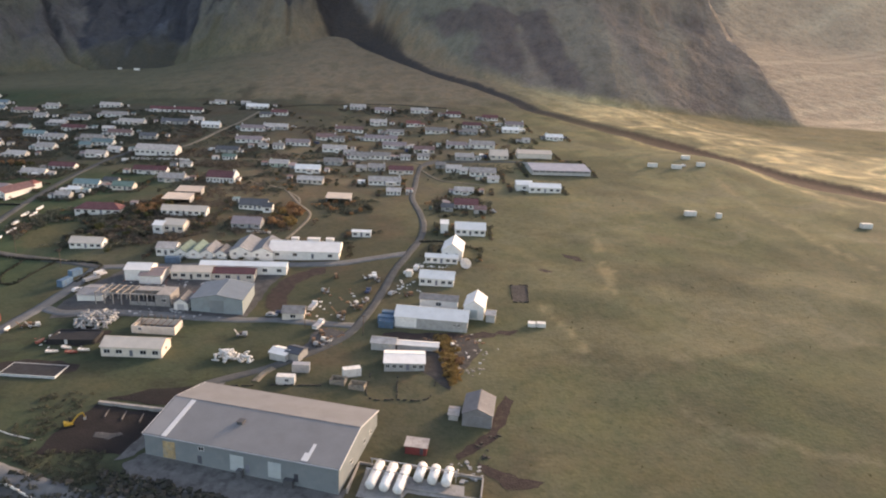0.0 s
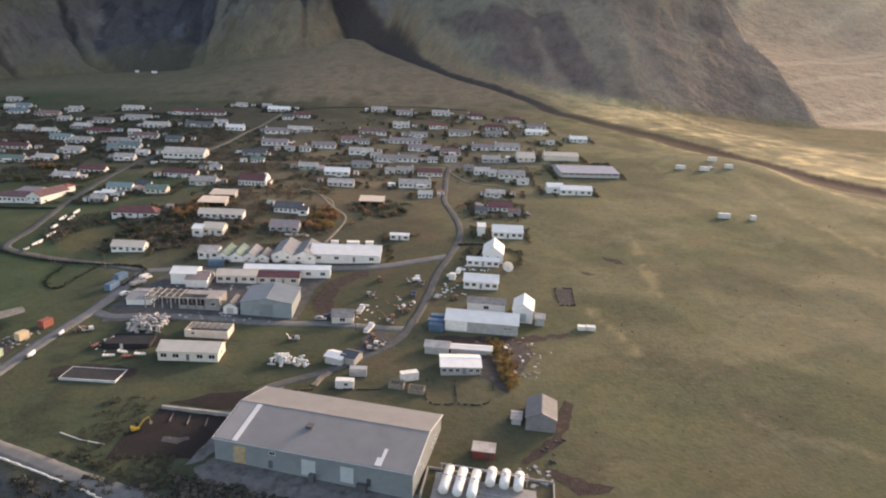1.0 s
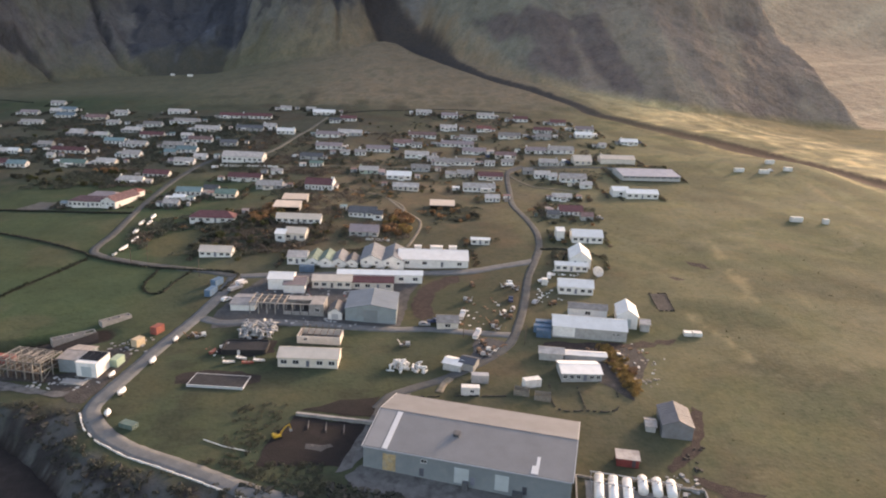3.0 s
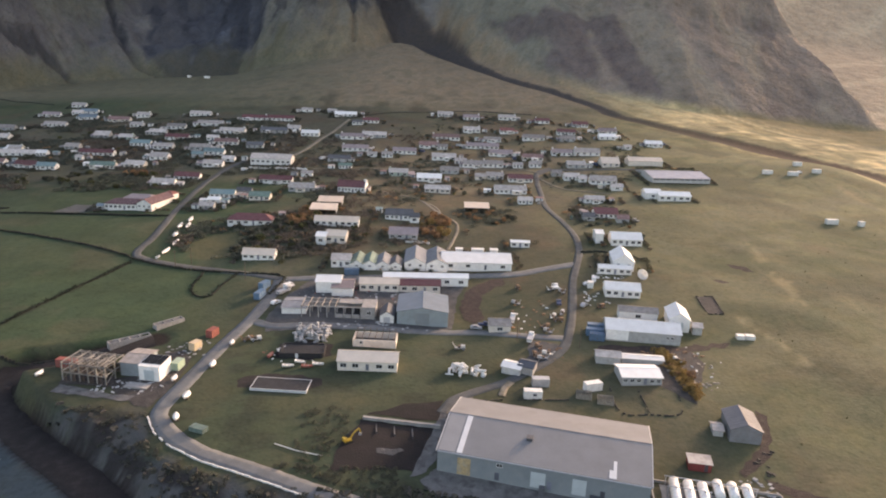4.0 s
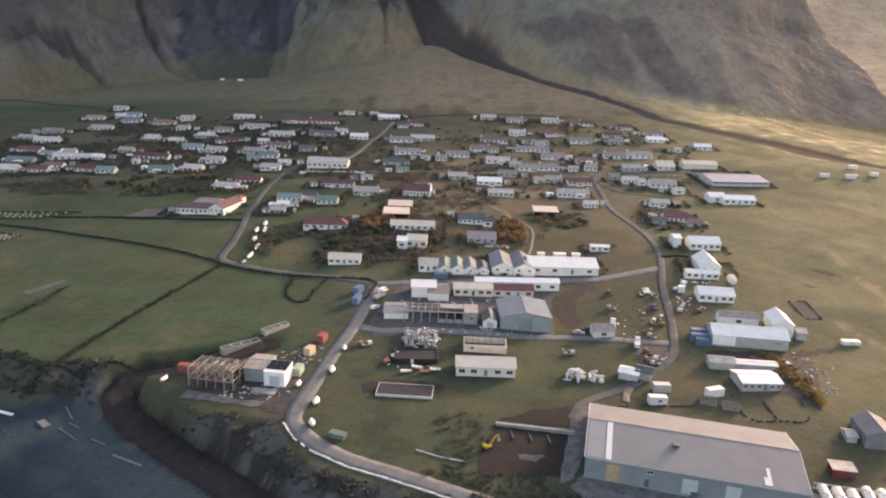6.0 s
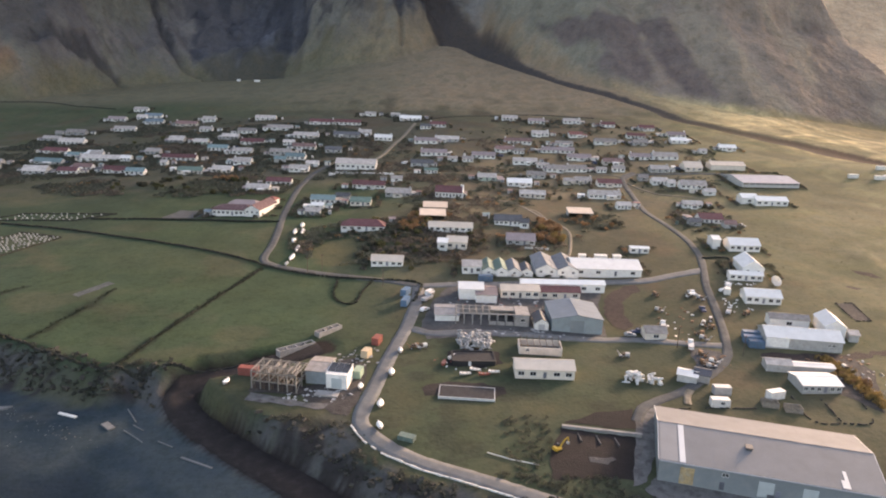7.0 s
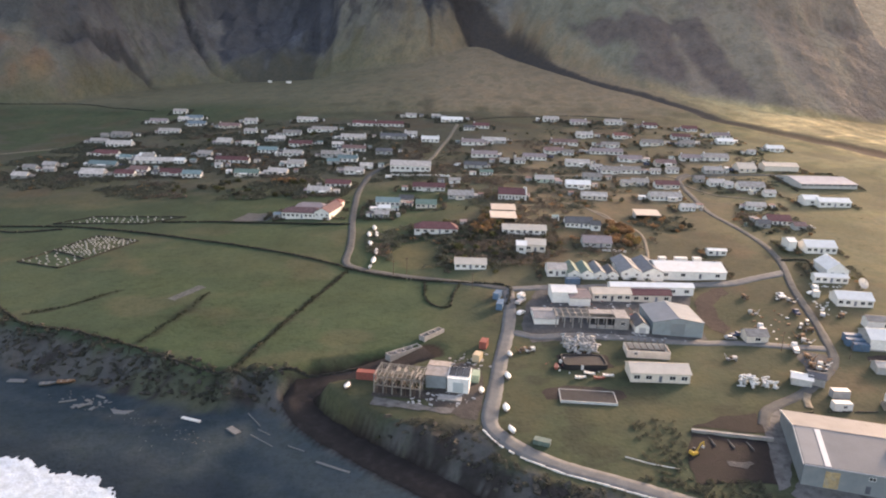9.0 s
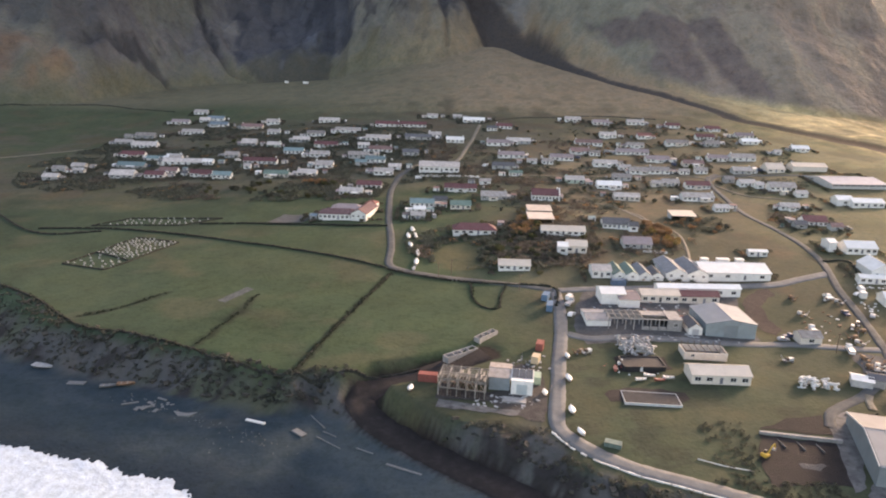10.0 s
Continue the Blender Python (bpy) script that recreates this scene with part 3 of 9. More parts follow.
def mesh_of(key, build, mat, smooth=False):
    """The shared mesh of that key, built once."""
    if key not in MESHES:
        bm = bmesh.new()
        build(bm)
        bmesh.ops.recalc_face_normals(bm, faces=bm.faces)
        m = bpy.data.meshes.new(key[0] if isinstance(key, tuple) else key)
        bm.to_mesh(m)
        bm.free()
        m.materials.append(mat)
        if smooth:
            m.polygons.foreach_set("use_smooth", [True] * len(m.polygons))
        MESHES[key] = m
    return MESHES[key]


def part(name, bm, mat, parent, label="", smooth=False):
    bmesh.ops.recalc_face_normals(bm, faces=bm.faces)
    m = bpy.data.meshes.new(name)
    bm.to_mesh(m)
    bm.free()
    m.materials.append(mat)
    if smooth:
        m.polygons.foreach_set("use_smooth", [True] * len(m.polygons))
    ob = new(name, m)
    ob.parent = parent
    return tagged(ob, label)


def piece(name, mesh, parent, at=(0, 0, 0), turn=0.0, label=""):
    """A part on a shared mesh."""
    ob = new(name, mesh)
    ob.parent = parent
    ob.location, ob.rotation_euler = at, (0, 0, radians(turn))
    return tagged(ob, label)


def thing(name, label, category, x, y, yaw=0.0, group="", sink=0.0, kind=""):
    """An empty at the base of a thing, on the ground."""
    ob = new(name)
    ob.empty_display_size = 0.5
    ob.matrix_world = pose(x, y, land(x, y) - sink, 0, 0, yaw)
    return tagged(ob, label, category, group, kind)


def solid(name, bm, mat, label, category, x, y, yaw=0.0, group="", z=None, smooth=False, kind=""):
    """A thing that is a single mesh."""
    ob = part(name, bm, mat, None, "", smooth)
    ob.matrix_world = pose(x, y, land(x, y) if z is None else z, 0, 0, yaw)
    return tagged(ob, label, category, group, kind)


# ---- materials of the buildings ----
ROOFS = {
    "pink": ("faded red", material("pink roof", (0.108, 0.062, 0.069), 0.8, 0.0, 0.14, 2.0, 0.3, 0.1, 0.1, (0.20, 0.135, 0.135), 0.5, 1.0)),
    "slate": ("dark slate-blue", material("slate roof", (0.055, 0.065, 0.085), 0.7, 0.0, 0.15, 2.5, 0.3, 0.1, 0.1, (0.09, 0.1, 0.12), 0.4, 1.2)),
    "grey": ("weathered grey sheet-metal", material("grey roof", (0.19, 0.205, 0.225), 0.75, 0.0, 0.15, 2.0, 0.3, 0.1, 0.15, (0.27, 0.25, 0.24), 0.4, 1.2)),
    "zinc": ("pale grey sheet-metal", material("zinc roof", (0.37, 0.34, 0.32), 0.75, 0.0, 0.2, 2.0, 0.3, 0.1, 0.45, (0.22, 0.17, 0.13), 0.35, 1.2)),
    "white": ("white sheet-metal", material("white roof", (0.76, 0.75, 0.73), 0.7, 0.0, 0.07, 3.0, 0.3, 0.1, 0.08, (0.45, 0.42, 0.38), 0.25, 1.5)),
    "cream": ("cream sheet-metal", material("cream roof", (0.62, 0.52, 0.43), 0.6, 0.0, 0.08, 3.0, 0.3, 0.1, 0.08, (0.4, 0.33, 0.25), 0.25, 1.5)),
    "maroon": ("dark red sheet-metal", material("maroon roof", (0.125, 0.046, 0.050), 0.7, 0.0, 0.15, 2.5, 0.3, 0.1, 0.2, (0.16, 0.09, 0.085), 0.5, 1.2)),
    "red": ("brick-red sheet-metal", material("red roof", (0.20, 0.068, 0.06), 0.6, 0.0, 0.15, 2.5, 0.3, 0.1, 0.15, (0.25, 0.17, 0.14), 0.4, 1.2)),
    "rust": ("faded rust-red", material("rust roof", (0.20, 0.122, 0.115), 0.75, 0.0, 0.2, 2.0, 0.3, 0.1, 0.2, (0.26, 0.18, 0.16), 0.5, 1.0)),
    "mauve": ("faded pinkish-grey", material("mauve roof", (0.25, 0.205, 0.21), 0.75, 0.0, 0.12, 2.5, 0.3, 0.1, 0.18, (0.22, 0.16, 0.14), 0.4, 1.2)),
    "lilac": ("pale lilac-grey sheet-metal", material("lilac roof", (0.30, 0.315, 0.37), 0.75, 0.0, 0.08, 4.0, 0.4, 0.05, 0.05, (0.26, 0.265, 0.29), 0.35, 2.5)),
    "teal": ("blue-green sheet-metal", material("teal roof", (0.14, 0.22, 0.23), 0.6, 0.0, 0.14, 2.5, 0.3, 0.1, 0.2, (0.25, 0.24, 0.22), 0.4, 1.2)),
    "green": ("weathered green", material("green roof", (0.12, 0.185, 0.155), 0.65, 0.0, 0.15, 2.5, 0.3, 0.1, 0.15, (0.20, 0.22, 0.20), 0.4, 1.2)),
    "blue": ("faded blue", material("blue roof", (0.13, 0.185, 0.22), 0.6, 0.0, 0.13, 2.5, 0.3, 0.1, 0.15, (0.32, 0.32, 0.32), 0.4, 1.2)),
    "dark": ("dark slate-grey", material("dark roof", (0.085, 0.09, 0.10), 0.6, 0.0, 0.15, 2.5, 0.3, 0.1, 0.25, (0.16, 0.15, 0.14), 0.4, 1.2)),
}
WALLS = {
    "white": ("white", material("white render", (0.76, 0.75, 0.72), 0.8, 0.0, 0.07, 1.5, 0.2, 0.1, 0.06, (0.48, 0.45, 0.4), 0.3, 0.8)),
    "cream": ("cream", material("cream render", (0.66, 0.60, 0.53), 0.8, 0.0, 0.08, 1.5, 0.2, 0.1, 0.06, (0.45, 0.4, 0.33), 0.35, 0.8)),
    "grey": ("grey", material("grey render", (0.40, 0.40, 0.39), 0.85, 0.0, 0.12, 1.5, 0.2, 0.15, 0.2, (0.25, 0.23, 0.2), 0.4, 0.8)),
    "brown": ("dark brown", material("dark boards", (0.115, 0.10, 0.092), 0.85, 0.0, 0.2, 1.5, 0.2, 0.15, 0.1, (0.12, 0.1, 0.085), 0.4, 0.8)),
    "blue": ("blue-grey", material("blue-grey boards", (0.235, 0.275, 0.295), 0.8, 0.0, 0.1, 1.5, 0.2, 0.1, 0.05, (0.2, 0.22, 0.23), 0.35, 0.8)),
    "green": ("pale green", material("green render", (0.42, 0.50, 0.42), 0.85, 0.0, 0.1, 1.5, 0.2, 0.15, 0.1, (0.3, 0.32, 0.27), 0.4, 0.8)),
}
FRAME_PAINT = material("window frame paint", (0.72, 0.72, 0.70), 0.5, 0, 0.05, 1, 0.1, 0)
GLASS = material("window glass", (0.025, 0.028, 0.034), 0.08, 0, 0.1, 2, 0.5, 0)
DOOR_PAINT = material("door paint", (0.12, 0.13, 0.16), 0.5, 0, 0.1, 1, 0.1, 0, 0.6)
CONCRETE = material("concrete", (0.30, 0.29, 0.28), 0.9, 0, 0.15, 2.5, 0.25, 0.3, 0.05, (0.18, 0.17, 0.16), 0.5, 0.9)
TIMBER = material("weathered timber", (0.30, 0.265, 0.225), 0.85, 0, 0.2, 0.8, 0.08, 0.2, 0.1)
DARK_TIMBER = material("dark timber", (0.12, 0.09, 0.07), 0.9, 0, 0.25, 0.8, 0.1, 0.2)
STEEL = material("galvanised steel", (0.45, 0.46, 0.48), 0.45, 0.4, 0.1, 1, 0.1, 0.05)
STONE = material("dark lava stone", (0.024, 0.026, 0.022), 0.95, 0, 0.3, 0.8, 0.2, 0.8, 0.0, (0.045, 0.052, 0.024), 0.6, 1.3)
ASPHALT = material("worn asphalt", (0.124, 0.130, 0.134), 0.9, 0, 0.14, 3.0, 0.3, 0.3, 0.0, (0.168, 0.168, 0.166), 0.6, 2.5)
OLD_ASPHALT = material("patched old asphalt", (0.073, 0.077, 0.079), 0.95, 0, 0.18, 4.0, 0.4, 0.3, 0.0, (0.098, 0.099, 0.092), 0.7, 1.8)
LANE = material("grassed-over lane", (0.135, 0.118, 0.085), 0.95, 0, 0.22, 3.0, 0.4, 0.4, 0.0, (0.10, 0.095, 0.055), 0.8, 1.6)
TRACK = material("gravel track", (0.21, 0.18, 0.14), 0.95, 0, 0.2, 2.0, 0.3, 0.5, 0.0, (0.12, 0.11, 0.07), 0.6, 1.5)
SOIL = material("dark red-brown soil", (0.0085, 0.0060, 0.0066), 0.95, 0, 0.3, 3.0, 0.4, 0.4, 0.0, (0.016, 0.0115, 0.012), 0.6, 4.0)
BLACK_SOIL = material("black volcanic grit", (0.015, 0.011, 0.011), 0.95, 0, 0.3, 3.0, 0.4, 0.4, 0.0, (0.024, 0.019, 0.019), 0.6, 3.0)
YARD = material("trampled earth", (0.066, 0.066, 0.068), 0.95, 0, 0.25, 3.0, 0.5, 0.6, 0.0, (0.100, 0.097, 0.094), 0.6, 2.0)
DARK_YARD = material("damp dark earth", (0.043, 0.038, 0.036), 0.95, 0, 0.25, 3.0, 0.5, 0.5, 0.0, (0.075, 0.068, 0.062), 0.6, 2.0)
STAINED = material("stained concrete", (0.125, 0.122, 0.12), 0.9, 0, 0.25, 2.5, 0.3, 0.3, 0.0, (0.055, 0.052, 0.05), 0.75, 2.2)
FOAM = material("surf", (0.42, 0.51, 0.60), 0.8, 0, 0.14, 2.5, 0.5, 0.3)


def window_frame(bm, w, h):
    add_box(bm, -w / 2, w / 2, -0.07, 0.05, -0.10, 0.0)
    add_box(bm, -w / 2, w / 2, -0.05, 0.05, h - 0.09, h)
    for k in (-w / 2, -0.04, w / 2 - 0.09):
        add_box(bm, k, k + 0.09, -0.05, 0.05, 0.0, h - 0.09)


def add_window(parent, at, turn, w=1.3, h=1.15):
    f = piece("window", mesh_of(("window", w, h), lambda bm: window_frame(bm, w, h), FRAME_PAINT), parent, at, turn)
    piece("pane", mesh_of(("pane", w, h), lambda bm: add_box(bm, -w / 2 + 0.05, w / 2 - 0.05, -0.025, 0.02, 0.0, h - 0.05), GLASS), f)
    return f


def add_door(parent, at, turn, w=1.0, h=2.05, mat=None):
    def build(bm):
        add_box(bm, -w / 2, w / 2, -0.06, 0.03, 0, h)
        add_box(bm, -w / 2 + 0.14, w / 2 - 0.14, -0.085, -0.06, 0.25, h * 0.45)
        add_box(bm, -w / 2 + 0.14, w / 2 - 0.14, -0.085, -0.06, h * 0.55, h - 0.2)
    return piece("door", mesh_of(("door", w, h, (mat or DOOR_PAINT).name), build, mat or DOOR_PAINT), parent, at, turn)


def gable_walls(length, depth, eave, rise, skirt=1.6):
    bm = bmesh.new()
    add_prism(bm, [(-depth / 2, -skirt), (depth / 2, -skirt), (depth / 2, eave), (0, eave + rise), (-depth / 2, eave)], -length / 2, length / 2)
    return bm


def gable_roof(length, depth, eave, rise, over=0.35, thick=0.16, ridge=0.0):
    """Two sheets that meet at the ridge, with eaves and verges that stand out."""
    bm = bmesh.new()
    k = rise / (depth / 2)
    y, lo = depth / 2 + over, eave - over * k + 0.02
    top = eave + rise + 0.02
    add_prism(bm, [(-y, lo), (0, top), (y, lo), (y, lo + thick), (0, top + thick * 1.1), (-y, lo + thick)], -length / 2 - over, length / 2 + over)
    add_box(bm, -length / 2 - over, length / 2 + over, -0.18, 0.18, top + thick * 0.7, top + thick * 1.1 + 0.07)
    return bm


def hip_roof(length, depth, eave, rise, over=0.35):
    bm = bmesh.new()
    x, y, r = length / 2 + over, depth / 2 + over, max(length / 2 - depth * 0.45, 0.3)
    base = [bm.verts.new((i * x, j * y, eave - 0.1)) for i, j in ((-1, -1), (1, -1), (1, 1), (-1, 1))]
    low = [bm.verts.new((i * x, j * y, eave + 0.05)) for i, j in ((-1, -1), (1, -1), (1, 1), (-1, 1))]
    a, b = bm.verts.new((-r, 0, eave + rise)), bm.verts.new((r, 0, eave + rise))
    bm.faces.new(base)
    for i in range(4):
        bm.faces.new([base[i], base[(i + 1) % 4], low[(i + 1) % 4], low[i]])
    for f in ((low[0], low[1], b, a), (low[1], low[2], b), (low[2], low[3], a, b), (low[3], low[0], a)):
        bm.faces.new(f)
    return bm


def front_openings(parent, length, depth, eave, windows, door=True):
    """Windows along the seaward front, with the door among them."""
    count = windows + (1 if door and windows > 1 else 0)
    h = min(1.35, eave * 0.5)
    for i in range(count):
        x = -length / 2 + length * (i + 0.5) / count
        if door and windows > 1 and i == count // 2:
            add_door(parent, (x, -depth / 2, 0.05), 0, 1.0, min(2.05, eave - 0.25))
        else:
            add_window(parent, (x, -depth / 2, eave * 0.3), 0, round(min(2.0, 0.62 * length / count), 1), h)


def extras(t, length, depth, eave, rise, roof, wall, windows):
    """What sets one house apart: a chimney, a front porch, a lower store at one end."""
    rng = random.Random(int(length * 100) + int(depth * 7) + len(HOUSES) * 13)
    HOUSES.append(t.name)
    if rng.random() < 0.5:
        bm = bmesh.new()
        cx = rng.choice((-1, 1)) * (length / 2 - 0.7)
        add_box(bm, cx - 0.4, cx + 0.4, -0.4, 0.4, eave, eave + rise + 0.9)
        add_box(bm, cx - 0.5, cx + 0.5, -0.5, 0.5, eave + rise + 0.9, eave + rise + 1.05)
        part("chimney", bm, WALLS[wall][1], t)
    if rng.random() < 0.45 and windows > 2:
        w, d = rng.uniform(2.2, 0.4 * length), rng.uniform(1.4, 2.4)
        px = rng.uniform(-0.25, 0.25) * length
        bm = bmesh.new()
        add_box(bm, px - w / 2, px + w / 2, -depth / 2 - d, -depth / 2 + 0.1, -1.6, eave - 0.45)
        porch = part("porch", bm, WALLS[rng.choice((wall, "white", "cream"))][1], t)
        bm = bmesh.new()
        add_prism(bm, [(-depth / 2 - d - 0.25, eave - 0.5), (-depth / 2 + 0.1, eave - 0.08), (-depth / 2 + 0.1, eave + 0.04), (-depth / 2 - d - 0.25, eave - 0.38)], px - w / 2 - 0.2, px + w / 2 + 0.2)
        part("roof", bm, ROOFS[rng.choice((roof, "zinc", "white"))][1], porch)
        add_window(porch, (px, -depth / 2 - d, eave * 0.25), 0, round(min(0.7 * w, 2.4), 1), round(eave * 0.42, 1))
    if rng.random() < 0.4:
        side, w, d = rng.choice((-1, 1)), rng.uniform(2.5, 4.5), depth * rng.uniform(0.5, 0.8)
        cx = side * (length / 2 + w / 2 - 0.05)
        low, back = eave * 0.78, rng.uniform(-0.1, 0.1) * depth
        bm = bmesh.new()
        add_box(bm, cx - w / 2, cx + w / 2, back - d / 2, back + d / 2, -1.6, low)
        store = part("side_store", bm, WALLS[rng.choice((wall, "white", "grey", "cream"))][1], t)
        bm = bmesh.new()
        add_prism(bm, [(back - d / 2 - 0.3, low - 0.05), (back + d / 2 + 0.2, low + 0.5), (back + d / 2 + 0.2, low + 0.64), (back - d / 2 - 0.3, low + 0.09)], cx - w / 2 - 0.2 * (side < 0), cx + w / 2 + 0.2 * (side > 0))
        part("roof", bm, ROOFS[rng.choice((roof, "zinc", "mauve", "dark"))][1], store)
        add_door(store, (cx, back - d / 2, 0.0), 0, 1.0, round(min(2.0, low - 0.1), 1))


HOUSES = []


def house(x, y, yaw, length, depth, eave, roof, wall, windows=3, rise=None, hipped=False, name="house", label="", category="house", group="village houses", gable_window=True):
    """A low gabled house; its long front looks out to sea."""
    eave = eave if rise is not None else eave * 0.8
    rise = rise if rise is not None else 0.31 * depth
    size = "small" if length < 9 else "long low" if length > 17 else "low"
    label = label or f"{size} {WALLS[wall][0]}-walled house under a {ROOFS[roof][0]} roof"
    if length < 9 and name == "house" and category == "house":
        name, category, group = "outbuilding", "outbuilding", "village outbuildings"
        label = label.replace("house", "outbuilding")
    t = thing(name, label, category, x, y, yaw, group)
    if hipped:
        bm = bmesh.new()
        add_box(bm, -length / 2, length / 2, -depth / 2, depth / 2, -1.6, eave)
        part("wall", bm, WALLS[wall][1], t)
        part("roof", hip_roof(length, depth, eave, rise), ROOFS[roof][1], t)
    else:
        part("wall", gable_walls(length, depth, eave, rise), WALLS[wall][1], t)
        part("roof", gable_roof(length, depth, eave, rise), ROOFS[roof][1], t)
        if gable_window and windows > 2:
            add_window(t, (length / 2, 0, eave * 0.36), 90, 1.1, min(1.15, eave * 0.42))
    front_openings(t, length, depth, eave, windows)
    if group == "village houses" and length > 10 and y > 385:
        extras(t, length, depth, eave, rise, roof, wall, windows)
    return t


def shelter(x, y, yaw, length, depth, eave, roof, wall, windows=0):
    """An open-sided store: a shallow single-pitch roof on posts, walled at the back."""
    t = thing("open_store", f"open-fronted store with a {ROOFS[roof][0]} roof on posts", "store", x, y, yaw, "open stores")
    bm = bmesh.new()
    add_prism(bm, [(-depth / 2 - 0.4, eave - 0.35), (depth / 2 + 0.4, eave + 0.85), (depth / 2 + 0.4, eave + 1.0), (-depth / 2 - 0.4, eave - 0.2)], -length / 2 - 0.4, length / 2 + 0.4)
    part("roof", bm, ROOFS[roof][1], t)
    bm = bmesh.new()
    add_box(bm, -length / 2, length / 2, depth / 2 - 0.2, depth / 2, -1.4, eave + 0.75)
    for s in (-1, 1):
        add_prism(bm, [(-depth / 4, -1.4), (depth / 2 - 0.2, -1.4), (depth / 2 - 0.2, eave + 0.7), (-depth / 4, eave)], s * length / 2 - 0.1, s * length / 2 + 0.1)
    part("wall", bm, WALLS["grey"][1], t)
    n = max(3, int(length / 4))
    post = mesh_of(("post", eave), lambda b: add_box(b, -0.09, 0.09, -0.09, 0.09, -1.4, eave - 0.3), DARK_TIMBER)
    for i in range(n + 1):
        piece("post", post, t, (-length / 2 + length * i / n, -depth / 2 + 0.1, 0))
    return t


# ---- houses of the village, row by row ----
house(-441.5, 640.7, 2.7, 16.0, 6, 2.8, "mauve", "white", 3)
house(-412.9, 595.2, 3.3, 18.1, 6.5, 2.8, "zinc", "white", 4)
house(-436.3, 680.6, 2.2, 13.1, 6.5, 2.8, "zinc", "white", 2)
house(-420.9, 647.9, 3.0, 9.3, 6.5, 2.8, "zinc", "white", 2)
house(-411.9, 652.2, 4.6, 15.5, 6.5, 2.8, "blue", "white", 2)
house(-400.3, 626.7, 4.1, 16.0, 6.5, 2.8, "blue", "white", 3)
house(-365.9, 614.4, 1.0, 18.6, 6.5, 2.8, "rust", "cream", 4)
house(-351.7, 632.7, 1.8, 11.8, 6.5, 2.8, "zinc", "white", 2)
house(-340.2, 591.6, 0.7, 10.7, 6.5, 2.8, "zinc", "white", 2)
house(-349.5, 550.2, 1.8, 11.7, 9, 2.8, "zinc", "grey", 2)
house(-328.0, 544.8, 0.1, 10.8, 6.5, 2.8, "zinc", "green", 2)
house(-389.8, 499.8, 1.8, 9.0, 6.5, 2.8, "zinc", "white", 2)
house(-378.0, 483.6, 2.6, 28.4, 6.5, 2.8, "zinc", "white", 5)
house(-358.5, 479.8, 1.1, 7.1, 5, 2.8, "white", "white", 2)
house(-348.2, 501.8, 2.7, 10.2, 6.5, 2.8, "zinc", "grey", 2)
house(-322.8, 486.7, 2.4, 23.9, 6.5, 2.8, "maroon", "white", 6)
house(-327.8, 471.4, 0.1, 4.7, 4, 2.8, "zinc", "white", 1)
house(-302.5, 453.8, 2.2, 16.4, 6.5, 2.8, "green", "cream", 5)
house(-282.3, 457.5, 1.0, 12.9, 6.5, 2.8, "zinc", "cream", 3)
house(-379.0, 460.1, 1.7, 12.1, 6.5, 2.8, "rust", "white", 3)
house(-353.8, 453.4, 1.1, 14.3, 6.5, 2.8, "maroon", "white", 4)
house(-338.6, 450.3, 2.3, 12.2, 6.5, 2.8, "teal", "white", 3)
house(-306.7, 522.4, 1.8, 15.0, 6.5, 2.8, "teal", "white", 4)
house(-299.9, 634.3, 1.6, 18.5, 6.5, 2.8, "zinc", "white", 3)
house(-301.4, 580.3, 2.7, 15.0, 6.5, 2.8, "zinc", "white", 3)
house(-275.1, 587.4, 3.6, 21.3, 6.5, 2.8, "zinc", "white", 4)
house(-309.8, 562.2, 1.7, 13.3, 6.5, 2.8, "zinc", "grey", 3)
house(-284.8, 538.7, 0.9, 18.2, 6.5, 2.8, "maroon", "white", 4)
house(-244.6, 550.4, 2.1, 19.7, 6.5, 2.8, "zinc", "white", 4)
house(-253.6, 529.1, 4.2, 8.6, 5, 2.8, "zinc", "white", 2)
house(-238.9, 516.4, 3.9, 17.2, 6.5, 2.8, "rust", "white", 4)
house(-243.8, 611.5, 3.7, 21.2, 6.5, 2.8, "maroon", "white", 4)
house(-220.5, 611.3, 4.6, 22.7, 6.5, 2.8, "maroon", "white", 5)
house(-253.7, 503.0, 3.4, 15.2, 6.5, 2.8, "zinc", "grey", 3)
house(-284.0, 509.4, 1.5, 14.2, 6.5, 2.8, "zinc", "white", 3)
house(-274.8, 479.7, 0.4, 12.3, 8, 2.8, "zinc", "white", 2)
house(-230.3, 460.0, 2.6, 12.9, 6.5, 2.8, "zinc", "white", 3)
house(-224.0, 473.3, 2.2, 8.6, 5, 2.8, "zinc", "white", 1)
house(-249.1, 484.0, 1.4, 8.4, 5, 2.8, "teal", "grey", 1)
house(-239.7, 490.7, 0.9, 14.2, 6.5, 2.8, "teal", "white", 3)
house(-212.7, 556.2, 2.1, 21.3, 6.5, 2.8, "dark", "grey", 3)
house(-199.7, 569.4, 2.4, 10.2, 6.5, 2.8, "zinc", "white", 2)
house(-245.0, 412.1, 0.6, 14.2, 6.5, 2.8, "zinc", "white", 5)
house(-235.9, 427.9, 0.7, 15.7, 6.5, 2.8, "maroon", "white", 4)
house(-177.6, 420.3, 1.3, 20.0, 6.5, 2.8, "maroon", "white", 6)
house(-215.5, 510.1, 3.4, 12.1, 6.5, 2.8, "dark", "grey", 2)
house(-205.2, 650.2, 3.3, 10.0, 5, 2.8, "zinc", "white", 1)
house(-181.7, 650.9, 2.1, 8.5, 4, 2.8, "zinc", "grey", 1)
house(-166.5, 634.1, 2.1, 19.6, 6.5, 2.8, "white", "white", 4)
